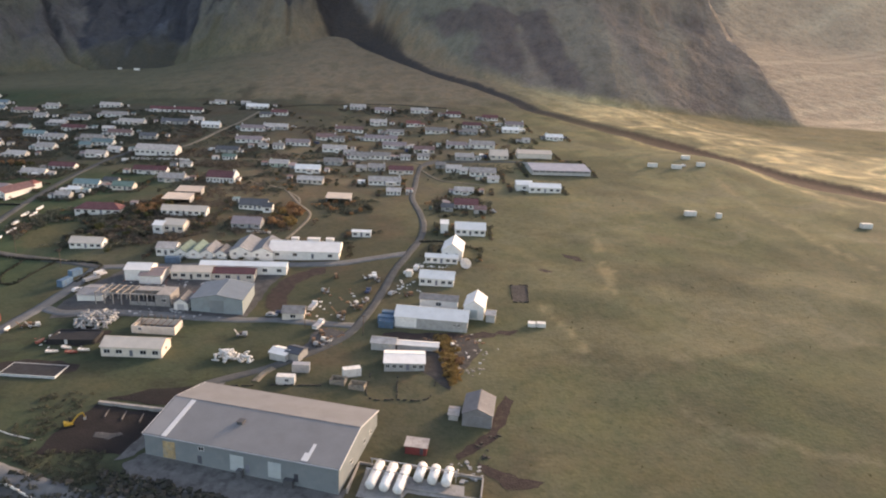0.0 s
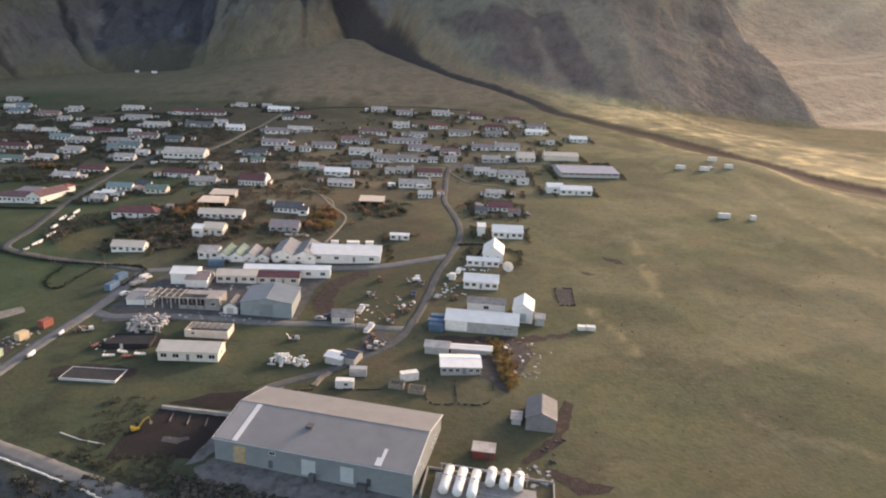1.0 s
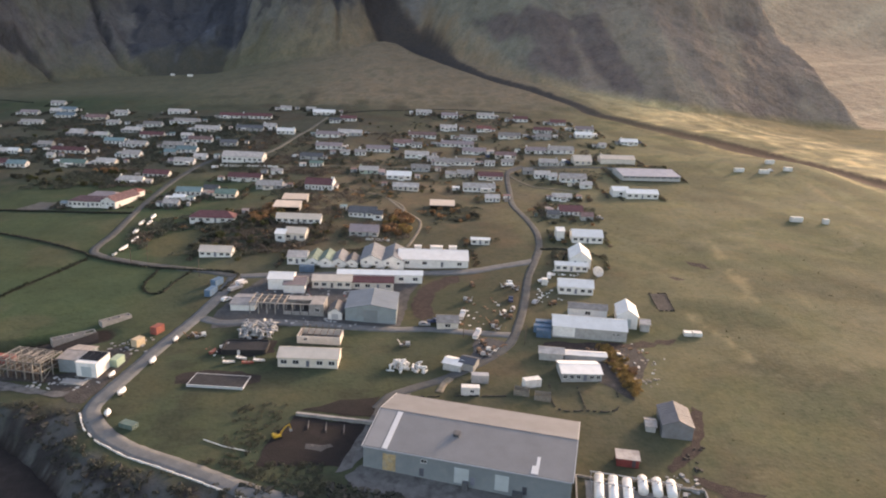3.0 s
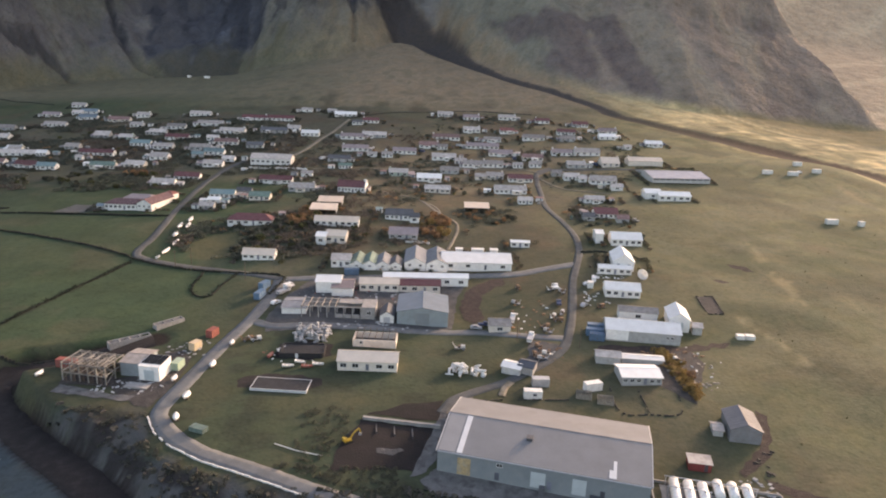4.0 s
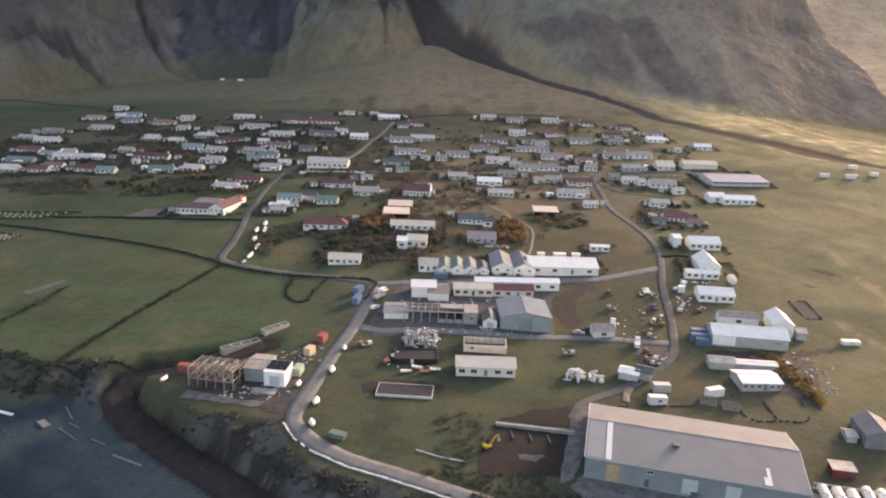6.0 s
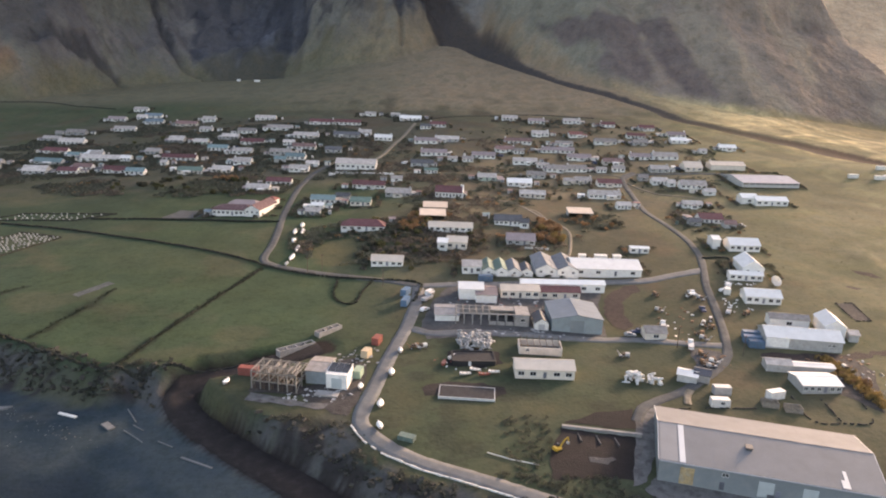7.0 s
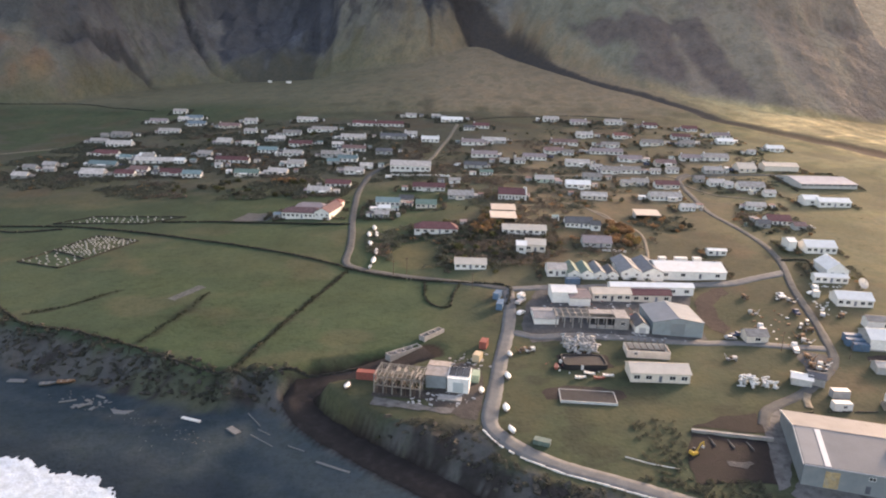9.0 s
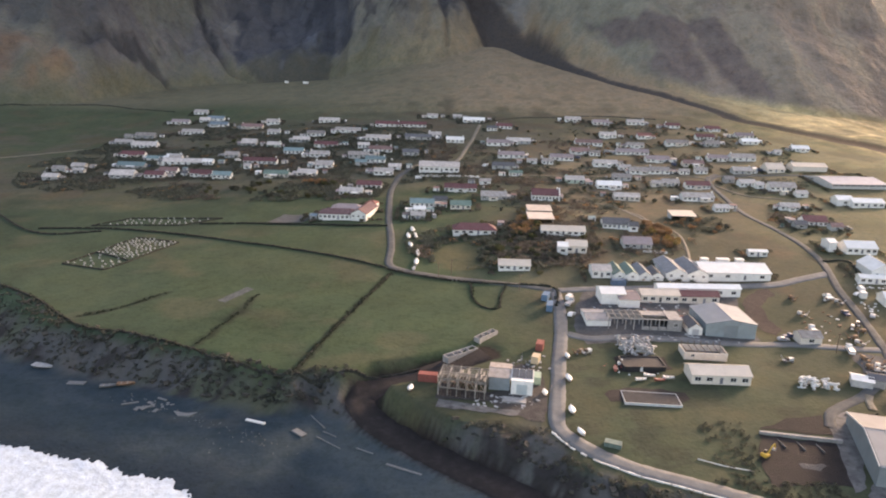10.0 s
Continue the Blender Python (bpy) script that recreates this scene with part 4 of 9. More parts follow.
house(-151.0, 599.1, 2.8, 8.8, 5, 2.8, "dark", "white", 2)
house(-140.4, 606.9, 1.8, 13.8, 6.5, 2.8, "maroon", "white", 3)
house(-182.7, 552.7, 1.3, 14.0, 6.5, 2.8, "white", "white", 3)
house(-148.4, 548.2, 2.6, 17.9, 6.5, 2.8, "mauve", "white", 3)
house(-131.3, 554.4, 0.8, 19.1, 6.5, 2.8, "zinc", "grey", 3)
house(-140.3, 508.3, 1.9, 19.2, 6.5, 2.8, "mauve", "white", 4)
house(-147.4, 478.4, 1.4, 15.8, 6.5, 2.8, "dark", "grey", 2)
house(-126.1, 492.3, 2.8, 6.9, 4, 2.8, "zinc", "white", 1)
house(-115.0, 491.9, 3.0, 7.7, 5, 2.8, "zinc", "white", 2)
house(-103.4, 503.4, 2.8, 17.0, 6.5, 2.8, "mauve", "white", 4)
house(-86.3, 525.9, 3.3, 14.7, 6.5, 2.8, "rust", "white", 3)
house(-75.8, 520.8, 1.5, 7.7, 5, 2.8, "zinc", "white", 2)
house(-73.6, 561.5, 3.2, 22.1, 6.5, 2.8, "rust", "white", 5)
house(-75.5, 637.3, 2.4, 14.0, 6.5, 2.8, "zinc", "white", 3)
house(-140.3, 458.2, 2.3, 8.7, 4, 2.8, "green", "white", 3)
house(-103.0, 442.2, 1.3, 12.1, 6.5, 2.8, "zinc", "green", 2)
house(-82.6, 432.0, 1.8, 15.5, 7, 2.8, "white", "white", 3)
house(-69.7, 453.8, 0.2, 12.4, 6, 2.8, "zinc", "grey", 2)
house(-74.1, 488.2, 1.0, 16.9, 6.5, 2.8, "zinc", "white", 3)
house(-161.7, 436.5, 3.9, 7.2, 4, 2.8, "zinc", "white", 1)
house(-157.5, 401.9, 0.4, 15.2, 7, 2.8, "zinc", "grey", 3)
house(-51.8, 627.3, 3.8, 14.4, 6.5, 2.8, "mauve", "white", 3)
house(-19.1, 633.7, 3.6, 15.6, 6.5, 2.8, "zinc", "white", 3)
house(-52.2, 590.1, 3.4, 14.0, 6.5, 2.8, "zinc", "white", 3)
house(11.9, 624.8, 2.9, 12.8, 6.5, 2.8, "maroon", "white", 2)
house(-22.4, 586.2, 2.9, 11.6, 6.5, 2.8, "red", "white", 3)
house(26.9, 581.0, 0.8, 15.2, 6.5, 2.8, "maroon", "white", 4)
house(44.3, 615.3, 1.3, 13.6, 6.5, 2.8, "maroon", "white", 4)
house(-2.6, 559.6, 1.3, 17.5, 6.5, 2.8, "zinc", "white", 3)
house(-45.0, 530.9, 1.1, 24.9, 6.5, 2.8, "mauve", "white", 6)
house(-35.8, 559.9, 0.9, 13.8, 5, 2.8, "zinc", "white", 3)
house(-32.7, 504.7, 0.5, 17.1, 6.5, 2.8, "mauve", "white", 4)
house(-10.5, 491.9, 2.2, 14.7, 6.5, 2.8, "rust", "cream", 3)
house(-10.4, 473.7, 0.8, 8.2, 5, 2.8, "zinc", "white", 2)
house(-22.8, 471.0, 3.8, 6.7, 4, 2.8, "zinc", "white", 2)
house(-53.9, 470.9, 2.7, 13.3, 6.5, 2.8, "zinc", "white", 3)
house(-40.0, 471.8, 2.2, 13.7, 6.5, 2.8, "zinc", "white", 3)
house(-62.3, 478.4, 2.8, 7.9, 5, 2.8, "zinc", "white", 2)
house(12.9, 509.8, 1.1, 14.7, 6.5, 2.8, "mauve", "white", 3)
house(24.5, 556.4, 4.2, 12.0, 6.5, 2.8, "zinc", "grey", 2)
house(31.9, 511.6, 3.4, 18.7, 8, 2.8, "zinc", "white", 3)
house(18.1, 475.8, 2.9, 12.7, 6.5, 2.8, "zinc", "grey", 2)
house(63.5, 591.0, 2.9, 15.6, 6.5, 2.8, "mauve", "white", 3)
house(58.1, 565.7, 3.9, 13.6, 6.5, 2.8, "white", "white", 2)
house(-49.6, 441.2, 3.0, 6.6, 5, 2.8, "zinc", "cream", 1)
house(-40.0, 444.1, 2.6, 10.8, 6, 2.8, "zinc", "cream", 3)
house(-23.8, 439.5, 3.7, 15.5, 6.5, 2.8, "maroon", "white", 5)
house(10.3, 445.6, 2.5, 10.1, 6.5, 2.8, "zinc", "white", 3)
house(16.7, 440.8, 1.5, 5.2, 5, 2.8, "zinc", "white", 1)
house(1.7, 453.5, 2.2, 6.4, 5, 2.8, "zinc", "grey", 1)
house(28.9, 436.4, 0.8, 16.7, 8, 2.8, "zinc", "white", 4)
house(34.7, 421.2, 0.3, 7.0, 5, 2.8, "zinc", "white", 1)
house(91.4, 548.7, 3.4, 13.7, 6.5, 2.8, "white", "white", 4)
house(67.4, 533.0, 3.6, 5.8, 4, 2.8, "zinc", "white", 1)
house(42.2, 481.0, 3.9, 12.5, 11, 2.8, "cream", "cream", 2)
house(-199.7, 385.4, 2.9, 13.8, 6.5, 2.8, "teal", "white", 4)
house(-189.5, 393.0, 1.7, 8.2, 5, 2.8, "dark", "grey", 1)
house(-177.3, 382.0, -0.1, 11.6, 6.5, 2.8, "green", "cream", 3)
house(-200.4, 372.4, 1.5, 6.6, 4, 2.8, "white", "white", 1)
house(-200.7, 361.2, 3.2, 7.8, 5, 2.8, "zinc", "grey", 2)
house(-170.1, 338.4, 2.7, 22.1, 9, 2.8, "maroon", "white", 5, hipped=True)
house(-125.4, 333.7, 1.4, 22.0, 6, 2.8, "cream", "white", 6)
house(-152.9, 290.5, 0.8, 14.0, 6, 2.8, "cream", "white", 4)
house(-95.3, 350.3, 0.4, 14.2, 8, 2.8, "dark", "white", 5)
house(-91.0, 321.7, 0.2, 13.7, 8, 2.8, "mauve", "grey", 3)
house(-76.6, 407.9, -0.2, 15.4, 6, 2.8, "zinc", "cream", 4)
house(-32.2, 413.0, 3.1, 19.4, 7, 2.8, "zinc", "white", 6)
house(-25.1, 391.0, 2.1, 8.2, 5, 2.8, "zinc", "white", 3)
house(15.9, 395.2, 0.1, 11.2, 5, 2.8, "zinc", "white", 3)
house(16.2, 366.5, 1.2, 12.7, 8, 2.8, "maroon", "white", 4)
house(6.0, 359.8, -0.3, 6.4, 5, 2.8, "dark", "grey", 1)
house(23.5, 356.6, 0.3, 6.3, 5, 2.8, "rust", "grey", 1)
house(-450.0, 584.4, 0.7, 16.6, 7, 2.8, "zinc", "grey", 2)
house(-435.1, 549.3, 1.3, 20.1, 8, 2.8, "zinc", "white", 5)
house(-465.4, 584.6, -0.3, 6.4, 4, 2.8, "zinc", "grey", 0)
house(-458.2, 561.6, 0.5, 14.6, 6, 2.8, "zinc", "grey", 2)
house(-429.3, 515.9, 2.1, 17.6, 6.5, 2.8, "maroon", "white", 3)
house(-406.7, 451.2, 2.1, 15.8, 9, 2.8, "zinc", "grey", 3)
house(-461.0, 469.2, -1.0, 9.3, 5, 2.8, "zinc", "grey", 1)
house(-452.7, 444.7, -0.7, 10.4, 6, 2.8, "zinc", "grey", 1)
house(-451.2, 477.2, -1.3, 9.5, 6, 2.8, "zinc", "grey", 1)
house(-444.1, 463.7, 0.3, 7.5, 4, 2.8, "zinc", "grey", 1)
house(-413.3, 478.0, -1.4, 19.7, 6.5, 2.8, "teal", "grey", 3)
house(-384.9, 451.3, 0.3, 13.0, 6.5, 2.8, "maroon", "white", 3)
house(-392.5, 503.2, 1.1, 11.0, 6, 2.8, "white", "white", 2)
house(-407.5, 500.9, -0.4, 8.9, 5, 2.8, "teal", "white", 1)
shelter(-134.2, 365.3, 1.7, 12.8, 9, 2.8, "cream", "cream", 0)
shelter(-135.1, 350.5, 2.3, 13.2, 10, 2.8, "cream", "cream", 0)
shelter(-54.0, 370.7, 0.7, 13.1, 9, 2.8, "cream", "cream", 0)


# ---- the fish factory by the shore ----
CLADDING = material("grey-blue cladding", (0.20, 0.23, 0.243), 0.6, 0, 0.08, 4, 0.4, 0.05, 0, (0.24, 0.25, 0.25), 0.4, 2.0)
FACTORY_ROOF = material("grey sheet roof", (0.188, 0.192, 0.20), 0.8, 0, 0.06, 6, 0.5, 0.05, 0, (0.16, 0.16, 0.165), 0.4, 4.0)
PALE_SHEET = material("pale translucent sheet", (0.62, 0.62, 0.62), 0.5, 0, 0.05, 3, 0.3, 0)
END_SHEET = material("newer roof sheet", (0.25, 0.25, 0.255), 0.75, 0, 0.06, 4, 0.4, 0.05)
YELLOW_SHEET = material("ochre sheet door", (0.42, 0.31, 0.17), 0.7, 0, 0.22, 1.2, 0.3, 0, 0, (0.26, 0.27, 0.25), 0.6, 1.4)
PALE_DOOR = material("pale roller door", (0.42, 0.47, 0.48), 0.5, 0, 0.06, 2, 0.2, 0)


def roof_strip(x0, x1, v0, v1, depth, eave, rise, lift=0.24, h=0.06):
    """A strip up the seaward slope, from v0 to v1 of the way to the ridge."""
    bm = bmesh.new()
    ya, yb = -depth / 2 * (1 - v0), -depth / 2 * (1 - v1)
    za, zb = eave + rise * v0 + lift, eave + rise * v1 + lift
    add_prism(bm, [(ya, za - 0.05), (yb, zb - 0.05), (yb, zb + h), (ya, za + h)], x0, x1)
    return bm


def sheet_ribs(length, depth, eave, rise, spacing, lift=0.2, w=0.07, h=0.045):
    """Standing ribs of the roof sheets, on both slopes."""
    bm = bmesh.new()
    x = -length / 2 + spacing
    while x < length / 2 - 0.5:
        for s in (-1, 1):
            add_beam(bm, (x, s * (depth / 2 + 0.2), eave + lift - 0.02), (x, s * 0.2, eave + rise + lift - 0.02), w, h)
        x += spacing
    return bm


def fish_factory():
    length, depth, eave, rise = 51.6, 28.0, 5.9, 2.9
    t = thing("fish_factory", "large grey metal-clad fish factory with a shallow gabled roof", "factory", -41.9, 157.9, -13.3, sink=0.6)
    part("wall", gable_walls(length, depth, eave, rise, 2.5), CLADDING, t)
    part("roof", gable_roof(length, depth, eave, rise, 0.3, 0.2), FACTORY_ROOF, t)
    part("roof_ribs", sheet_ribs(length, depth, eave, rise, 2.6, 0.205, 0.05, 0.025), FACTORY_ROOF, t)
    part("skylight_strip", roof_strip(-21.0, -19.6, 0.0, 0.97, depth, eave, rise), PALE_SHEET, t, "pale skylight strip up the roof")
    part("skylight_strip", roof_strip(-25.6, -21.4, 0.0, 0.99, depth, eave, rise, 0.22, 0.03), END_SHEET, t, "paler end bay of roof sheets")
    part("skylight_strip", roof_strip(17.0, 17.8, 0.02, 0.42, depth, eave, rise), PALE_SHEET, t, "short pale strip up the roof")
    part("skylight_strip", roof_strip(16.1, 17.0, 0.02, 0.2, depth, eave, rise), PALE_SHEET, t, "short pale strip up the roof")
    bm = bmesh.new()
    z = eave + rise * 0.62
    add_box(bm, -4.6, -3.2, -6.2, -4.5, z, z + 0.75)
    add_box(bm, -4.75, -3.05, -6.35, -4.35, z + 0.75, z + 0.9)
    part("roof_vent", bm, ROOFS["dark"][1], t, "dark boxed roof vent")
    bm = bmesh.new()
    for s in (-1, 1):
        add_beam(bm, (s * (length / 2 + 0.33), -depth / 2 - 0.3, eave + 0.02), (s * (length / 2 + 0.33), 0, eave + rise + 0.05), 0.12, 0.4)
        add_beam(bm, (s * (length / 2 + 0.33), 0, eave + rise + 0.05), (s * (length / 2 + 0.33), depth / 2 + 0.3, eave + 0.02), 0.12, 0.4)
    part("verge_trim", bm, PALE_SHEET, t, "pale verge trim")
    bm = bmesh.new()
    for s in (-1, 1):
        add_tube(bm, (-length / 2, s * (depth / 2 + 0.36), eave - 0.02), (length / 2, s * (depth / 2 + 0.36), eave - 0.02), 0.12, 0.12, 8)
    part("gutter", bm, STEEL, t)

    def sheet_door(name, f0, f1, h, mat, label):
        b = bmesh.new()
        n = int(h / 0.22)
        y0 = -depth / 2
        add_prism(b, [(y0 + 0.05, 0.2), (y0 + 0.05, h)] + [(y0 - (0.12 if i % 2 else 0.07), h - (h - 0.2) * i / n) for i in range(n + 1)], length * (f0 - 0.5), length * (f1 - 0.5))
        part(name, b, mat, t, label)
    sheet_door("roller_door", 0.10, 0.165, 4.8, YELLOW_SHEET, "ochre yellow sliding door")
    sheet_door("roller_door", 0.455, 0.525, 4.4, PALE_DOOR, "pale grey roller door")
    sheet_door("roller_door", 0.65, 0.715, 4.4, PALE_DOOR, "pale grey roller door")
    for f in (0.295, 0.545, 0.79):
        add_door(t, (length * (f - 0.5), -depth / 2 - 0.02, 0.3), 0, 1.1, 2.1)
    add_window(t, (length * (0.305 - 0.5), -depth / 2 - 0.02, 4.1), 0, 1.6, 0.9)
    for k in (-5.5, 4.0, 8.5):
        add_window(t, (length / 2, k, 2.2), 90, 1.2, 1.0)
    for x0, x1, h in ((-0.05, 1.35, 1.3), (12.2, 14.6, 1.1)):
        bm = bmesh.new()
        add_box(bm, x0, x1, -depth / 2 - 1.4, -depth / 2 - 0.2, -0.8, h)
        part("plant_cabinet", bm, ROOFS["dark"][1], t, "dark plant cabinet along the wall")


fish_factory()


# ---- the working buildings ----
def cross_gable(x, y, yaw, width, depth, eave, rise, roof, wall, label, name="shed", category="shed", group="", windows=0, door=None, ribs=0.0):
    """A building whose gable faces the sea: the ridge runs away from the front."""
    t = thing(name, label, category, x, y, yaw, group)
    w = part("wall", gable_walls(depth, width, eave, rise), wall, t)
    r = part("roof", gable_roof(depth, width, eave, rise, 0.3), roof, t)
    w.rotation_euler = r.rotation_euler = (0, 0, radians(90))
    if ribs:
        q = part("roof_ribs", sheet_ribs(depth, width, eave, rise, ribs, 0.2), roof, t)
        q.rotation_euler = (0, 0, radians(90))
    for i in range(windows):
        add_window(t, (-width / 2 + width * (i + 0.5) / windows, -depth / 2, eave * 0.4), 0, min(1.2, 0.5 * width / windows), min(1.1, eave * 0.4))
    if door:
        w, h, mat = door
        b = bmesh.new()
        add_box(b, -w / 2, w / 2, -depth / 2 - 0.08, -depth / 2 + 0.05, 0, h)
        d = part("door", b, mat, t)
        for k in range(1, int(h / 0.5)):
            b = bmesh.new()
            add_box(b, -w / 2, w / 2, -depth / 2 - 0.11, -depth / 2 - 0.08, k * 0.5, k * 0.5 + 0.06)
            part("slat", b, mat, d)
    return t


SHED_BLUE = material("blue-grey cladding", (0.25, 0.30, 0.315), 0.6, 0, 0.08, 3, 0.3, 0.05, 0, (0.2, 0.22, 0.23), 0.4, 2.0)
SHED_ROOF = material("blue-grey roof", (0.165, 0.205, 0.245), 0.55, 0, 0.08, 3, 0.3, 0.05, 0, (0.20, 0.225, 0.25), 0.4, 2.0)
cross_gable(-77.9, 240.0, 1.5, 18.5, 18.0, 4.9, 1.6, SHED_ROOF, SHED_BLUE, "big blue-grey workshop shed with a seaward gable", "workshop", "workshop", door=(5.0, 4.4, CLADDING), ribs=2.2)
cross_gable(-90.7, 235.2, 1.5, 5.0, 9.0, 2.5, 1.7, ROOFS["dark"][1], WALLS["white"][1], "small white gabled garage with a dark roof", "garage", "garage", door=(2.3, 2.0, STEEL))
house(-93.5, 200.0, 0.5, 18.8, 8.0, 3.0, "cream", "cream", 4, 1.7, name="office_building", label="long cream building with a cream sheet roof and small windows", category="building")

for i in range(4):
    roof, words = (("green", "weathered green"), ("green", "weathered green"), ("grey", "weathered grey"), ("dark", "dark slate-grey"))[i]
    cross_gable(-108.3 + 5.55 * i, 285.6 + 0.12 * i - 1.2 * (i == 3), 1.5, 5.5, 14.0 - 4 * (i == 3), 1.9 - 0.2 * (i == 3), 1.7, ROOFS[roof][1], WALLS["white"][1], f"narrow gabled store with a {words} roof", "gabled_store", "store", "row of gabled stores", 1)
for i in range(2):
    cross_gable(-83.4 + 9.4 * i, 290.5 + 0.2 * i, 1.5, 9.2, 20.0, 2.6, 2.2, ROOFS["grey"][1], WALLS["white"][1], "broad gabled store with a pale grey metal roof", "gabled_store", "store", "row of gabled stores", 2, ribs=2.0)
house(-115.4, 285.0, 1.5, 8.2, 8.0, 3.0, "zinc", "white", 2, 1.6, name="office_building", label="small white building with two dark windows beside the stores", category="building")
house(-56.7, 290.9, 2.0, 30.3, 16.0, 3.1, "white", "white", 3, 2.3, name="cold_store", label="long white cold store with a broad white sheet roof", category="store")
for k, w in ((-8.0, 3.2), (0.5, 5.5), (8.0, 3.5)):
    b = bmesh.new()
    add_box(b, -w / 2, w / 2, -1.2, 1.2, -1.5, 2.6)
    add_box(b, -w / 2 - 0.15, w / 2 + 0.15, -1.35, 1.35, 2.6, 2.75)
    solid("plant_room", b, WALLS["white"][1], "small white plant room behind the cold store", "plant room", -56.0 + k, 302.5, 2.0, "plant rooms")
house(-96.4, 261.0, 3.5, 15.6, 7.0, 3.0, "cream", "cream", 4, 1.3, name="store_building", label="low cream store with doors along its front", category="store")
house(-80.2, 262.2, 3.5, 16.5, 6.0, 2.9, "maroon", "cream", 3, 1.4, name="store_building", label="low cream store with a dark red roof", category="store")
house(-78.0, 268.6, 3.5, 34.8, 5.0, 3.4, "white", "white", 5, 1.0, name="store_building", label="very long narrow white store with a white roof", category="store")
house(-116.2, 258.5, 3.0, 9.6, 9.0, 4.2, "white", "white", 0, 1.4, name="store_building", label="tall plain white store with a white roof", category="store")
house(-110.3, 257.0, 3.0, 8.2, 11.0, 3.0, "mauve", "white", 0, 1.3, name="store_building", label="pale grey-roofed store with a faded red panel", category="store")
house(-125.4, 240.0, 2.0, 8.9, 11.0, 2.0, "grey", "white", 0, 0.7, name="store_building", label="low white store with a dull grey roof", category="store")
house(-49.7, 231.0, 2.0, 7.7, 6.0, 2.6, "zinc", "cream", 1, 1.5, name="shed", label="small cream shed with a patched grey roof", category="shed")


def container(x, y, yaw, length, mat, label, lift=0.0):
    """A ribbed steel container with doors at one end."""
    t = thing("shipping_container", label, "container", x, y, yaw, "containers")
    w, h = 2.44, 2.6
    b = bmesh.new()
    n = int(length / 0.4)
    side = [(-length / 2 + length * i / (2 * n), -w / 2 + (0.05 if i % 2 else 0.0)) for i in range(2 * n + 1)]
    outline = side + [(-q, -r) for q, r in side]
    low, high = [b.verts.new((q, r, 0.0)) for q, r in outline], [b.verts.new((q, r, h)) for q, r in outline]
    b.faces.new(low[::-1])
    b.faces.new(high)
    for i in range(len(outline)):
        j = (i + 1) % len(outline)
        b.faces.new((low[i], low[j], high[j], high[i]))
    part("body", b, mat, t)
    for s in (-1, 1):
        b = bmesh.new()
        add_box(b, length / 2, length / 2 + 0.06, s * 0.6 - 0.57, s * 0.6 + 0.57, 0.12, h - 0.12)
        d = part("door", b, mat, t)
        b = bmesh.new()
        add_tube(b, (length / 2 + 0.09, s * 0.25, 0.15), (length / 2 + 0.09, s * 0.25, h - 0.15), 0.03, 0.03, 6)
        part("lock_bar", b, STEEL, d)
    return t


CONTAINER_BLUE = material("container blue", (0.075, 0.15, 0.24), 0.6, 0, 0.15, 1.5, 0.2, 0.05, 0.15, (0.15, 0.12, 0.1), 0.4, 0.6)
CONTAINER_WHITE = material("container white", (0.70, 0.69, 0.66), 0.6, 0, 0.1, 1.5, 0.2, 0.05, 0.05, (0.4, 0.32, 0.25), 0.35, 0.6)
CONTAINER_RED = material("container red", (0.26, 0.075, 0.06), 0.65, 0, 0.15, 1.5, 0.2, 0.05, 0.1, (0.2, 0.12, 0.09), 0.4, 0.6)
CONTAINER_GREEN = material("tank green", (0.30, 0.40, 0.31), 0.6, 0, 0.12, 1.5, 0.2, 0.05, 0.1, (0.25, 0.24, 0.2), 0.35, 0.6)
container(-14.8, 230.4, -6, 6.06, CONTAINER_BLUE, "blue steel container beside the long white shed")
container(-15.9, 226.6, -6, 6.06, CONTAINER_BLUE, "blue steel container beside the long white shed")
container(-15.8, 223.0, -6, 5.2, CONTAINER_BLUE, "lighter blue steel container in the yard")

LONG_WALL = WALLS["white"][1]
longshed = house(0.4, 226.3, -6.5, 25.5, 10.0, 3.7, "white", "grey", 0, 2.2, name="long_shed", label="long white metal shed with a white roof", category="shed")
for k in (8.4, 9.8):
    add_window(longshed, (k, -5.0, 1.7), 0, 1.0, 0.9)
bm = bmesh.new()
add_box(bm, -12.75, -5.0, -5.07, -4.95, 0.0, 3.5)
part("end_bay", bm, LONG_WALL, longshed, "paler end bay of cladding")
house(2.7, 241.0, -6.5, 14.1, 5.0, 3.2, "zinc", "white", 1, 1.2, name="long_shed", label="narrow white shed with a grey roof behind the long shed", category="shed")
cross_gable(16.1, 236.5, -9, 7.3, 12.0, 4.3, 2.3, ROOFS["white"][1], WALLS["white"][1], "tall narrow white gabled shed", "tall_shed", "shed", door=(2.6, 3.2, PALE_DOOR))
house(21.6, 231.0, -9, 3.2, 5.0, 2.6, "zinc", "grey", 0, 0.8, name="lean_to", label="grey lean-to at the foot of the tall white shed", category="lean-to", group="")
house(1.7, 262.6, -5.0, 13.8, 8.0, 2.8, "white", "white", 4, 2.0, name="white_house", label="white house with four dark windows and a white roof")
house(17.0, 322.8, 0.0, 14.6, 9.0, 2.8, "white", "white", 4, 2.4, name="white_house", label="white house with a white roof at the edge of the pasture")
house(4.4, 325.5, 0.0, 3.6, 8.0, 4.4, "white", "white", 0, 1.0, name="annex", label="tall narrow white annex beside a white house", category="annex")
cross_gable(8.5, 293.0, -6.0, 9.0, 15.0, 3.6, 3.2, ROOFS["white"][1], WALLS["white"][1], "white church-like hall with a steep white gabled roof", "white_hall", "hall", windows=2)
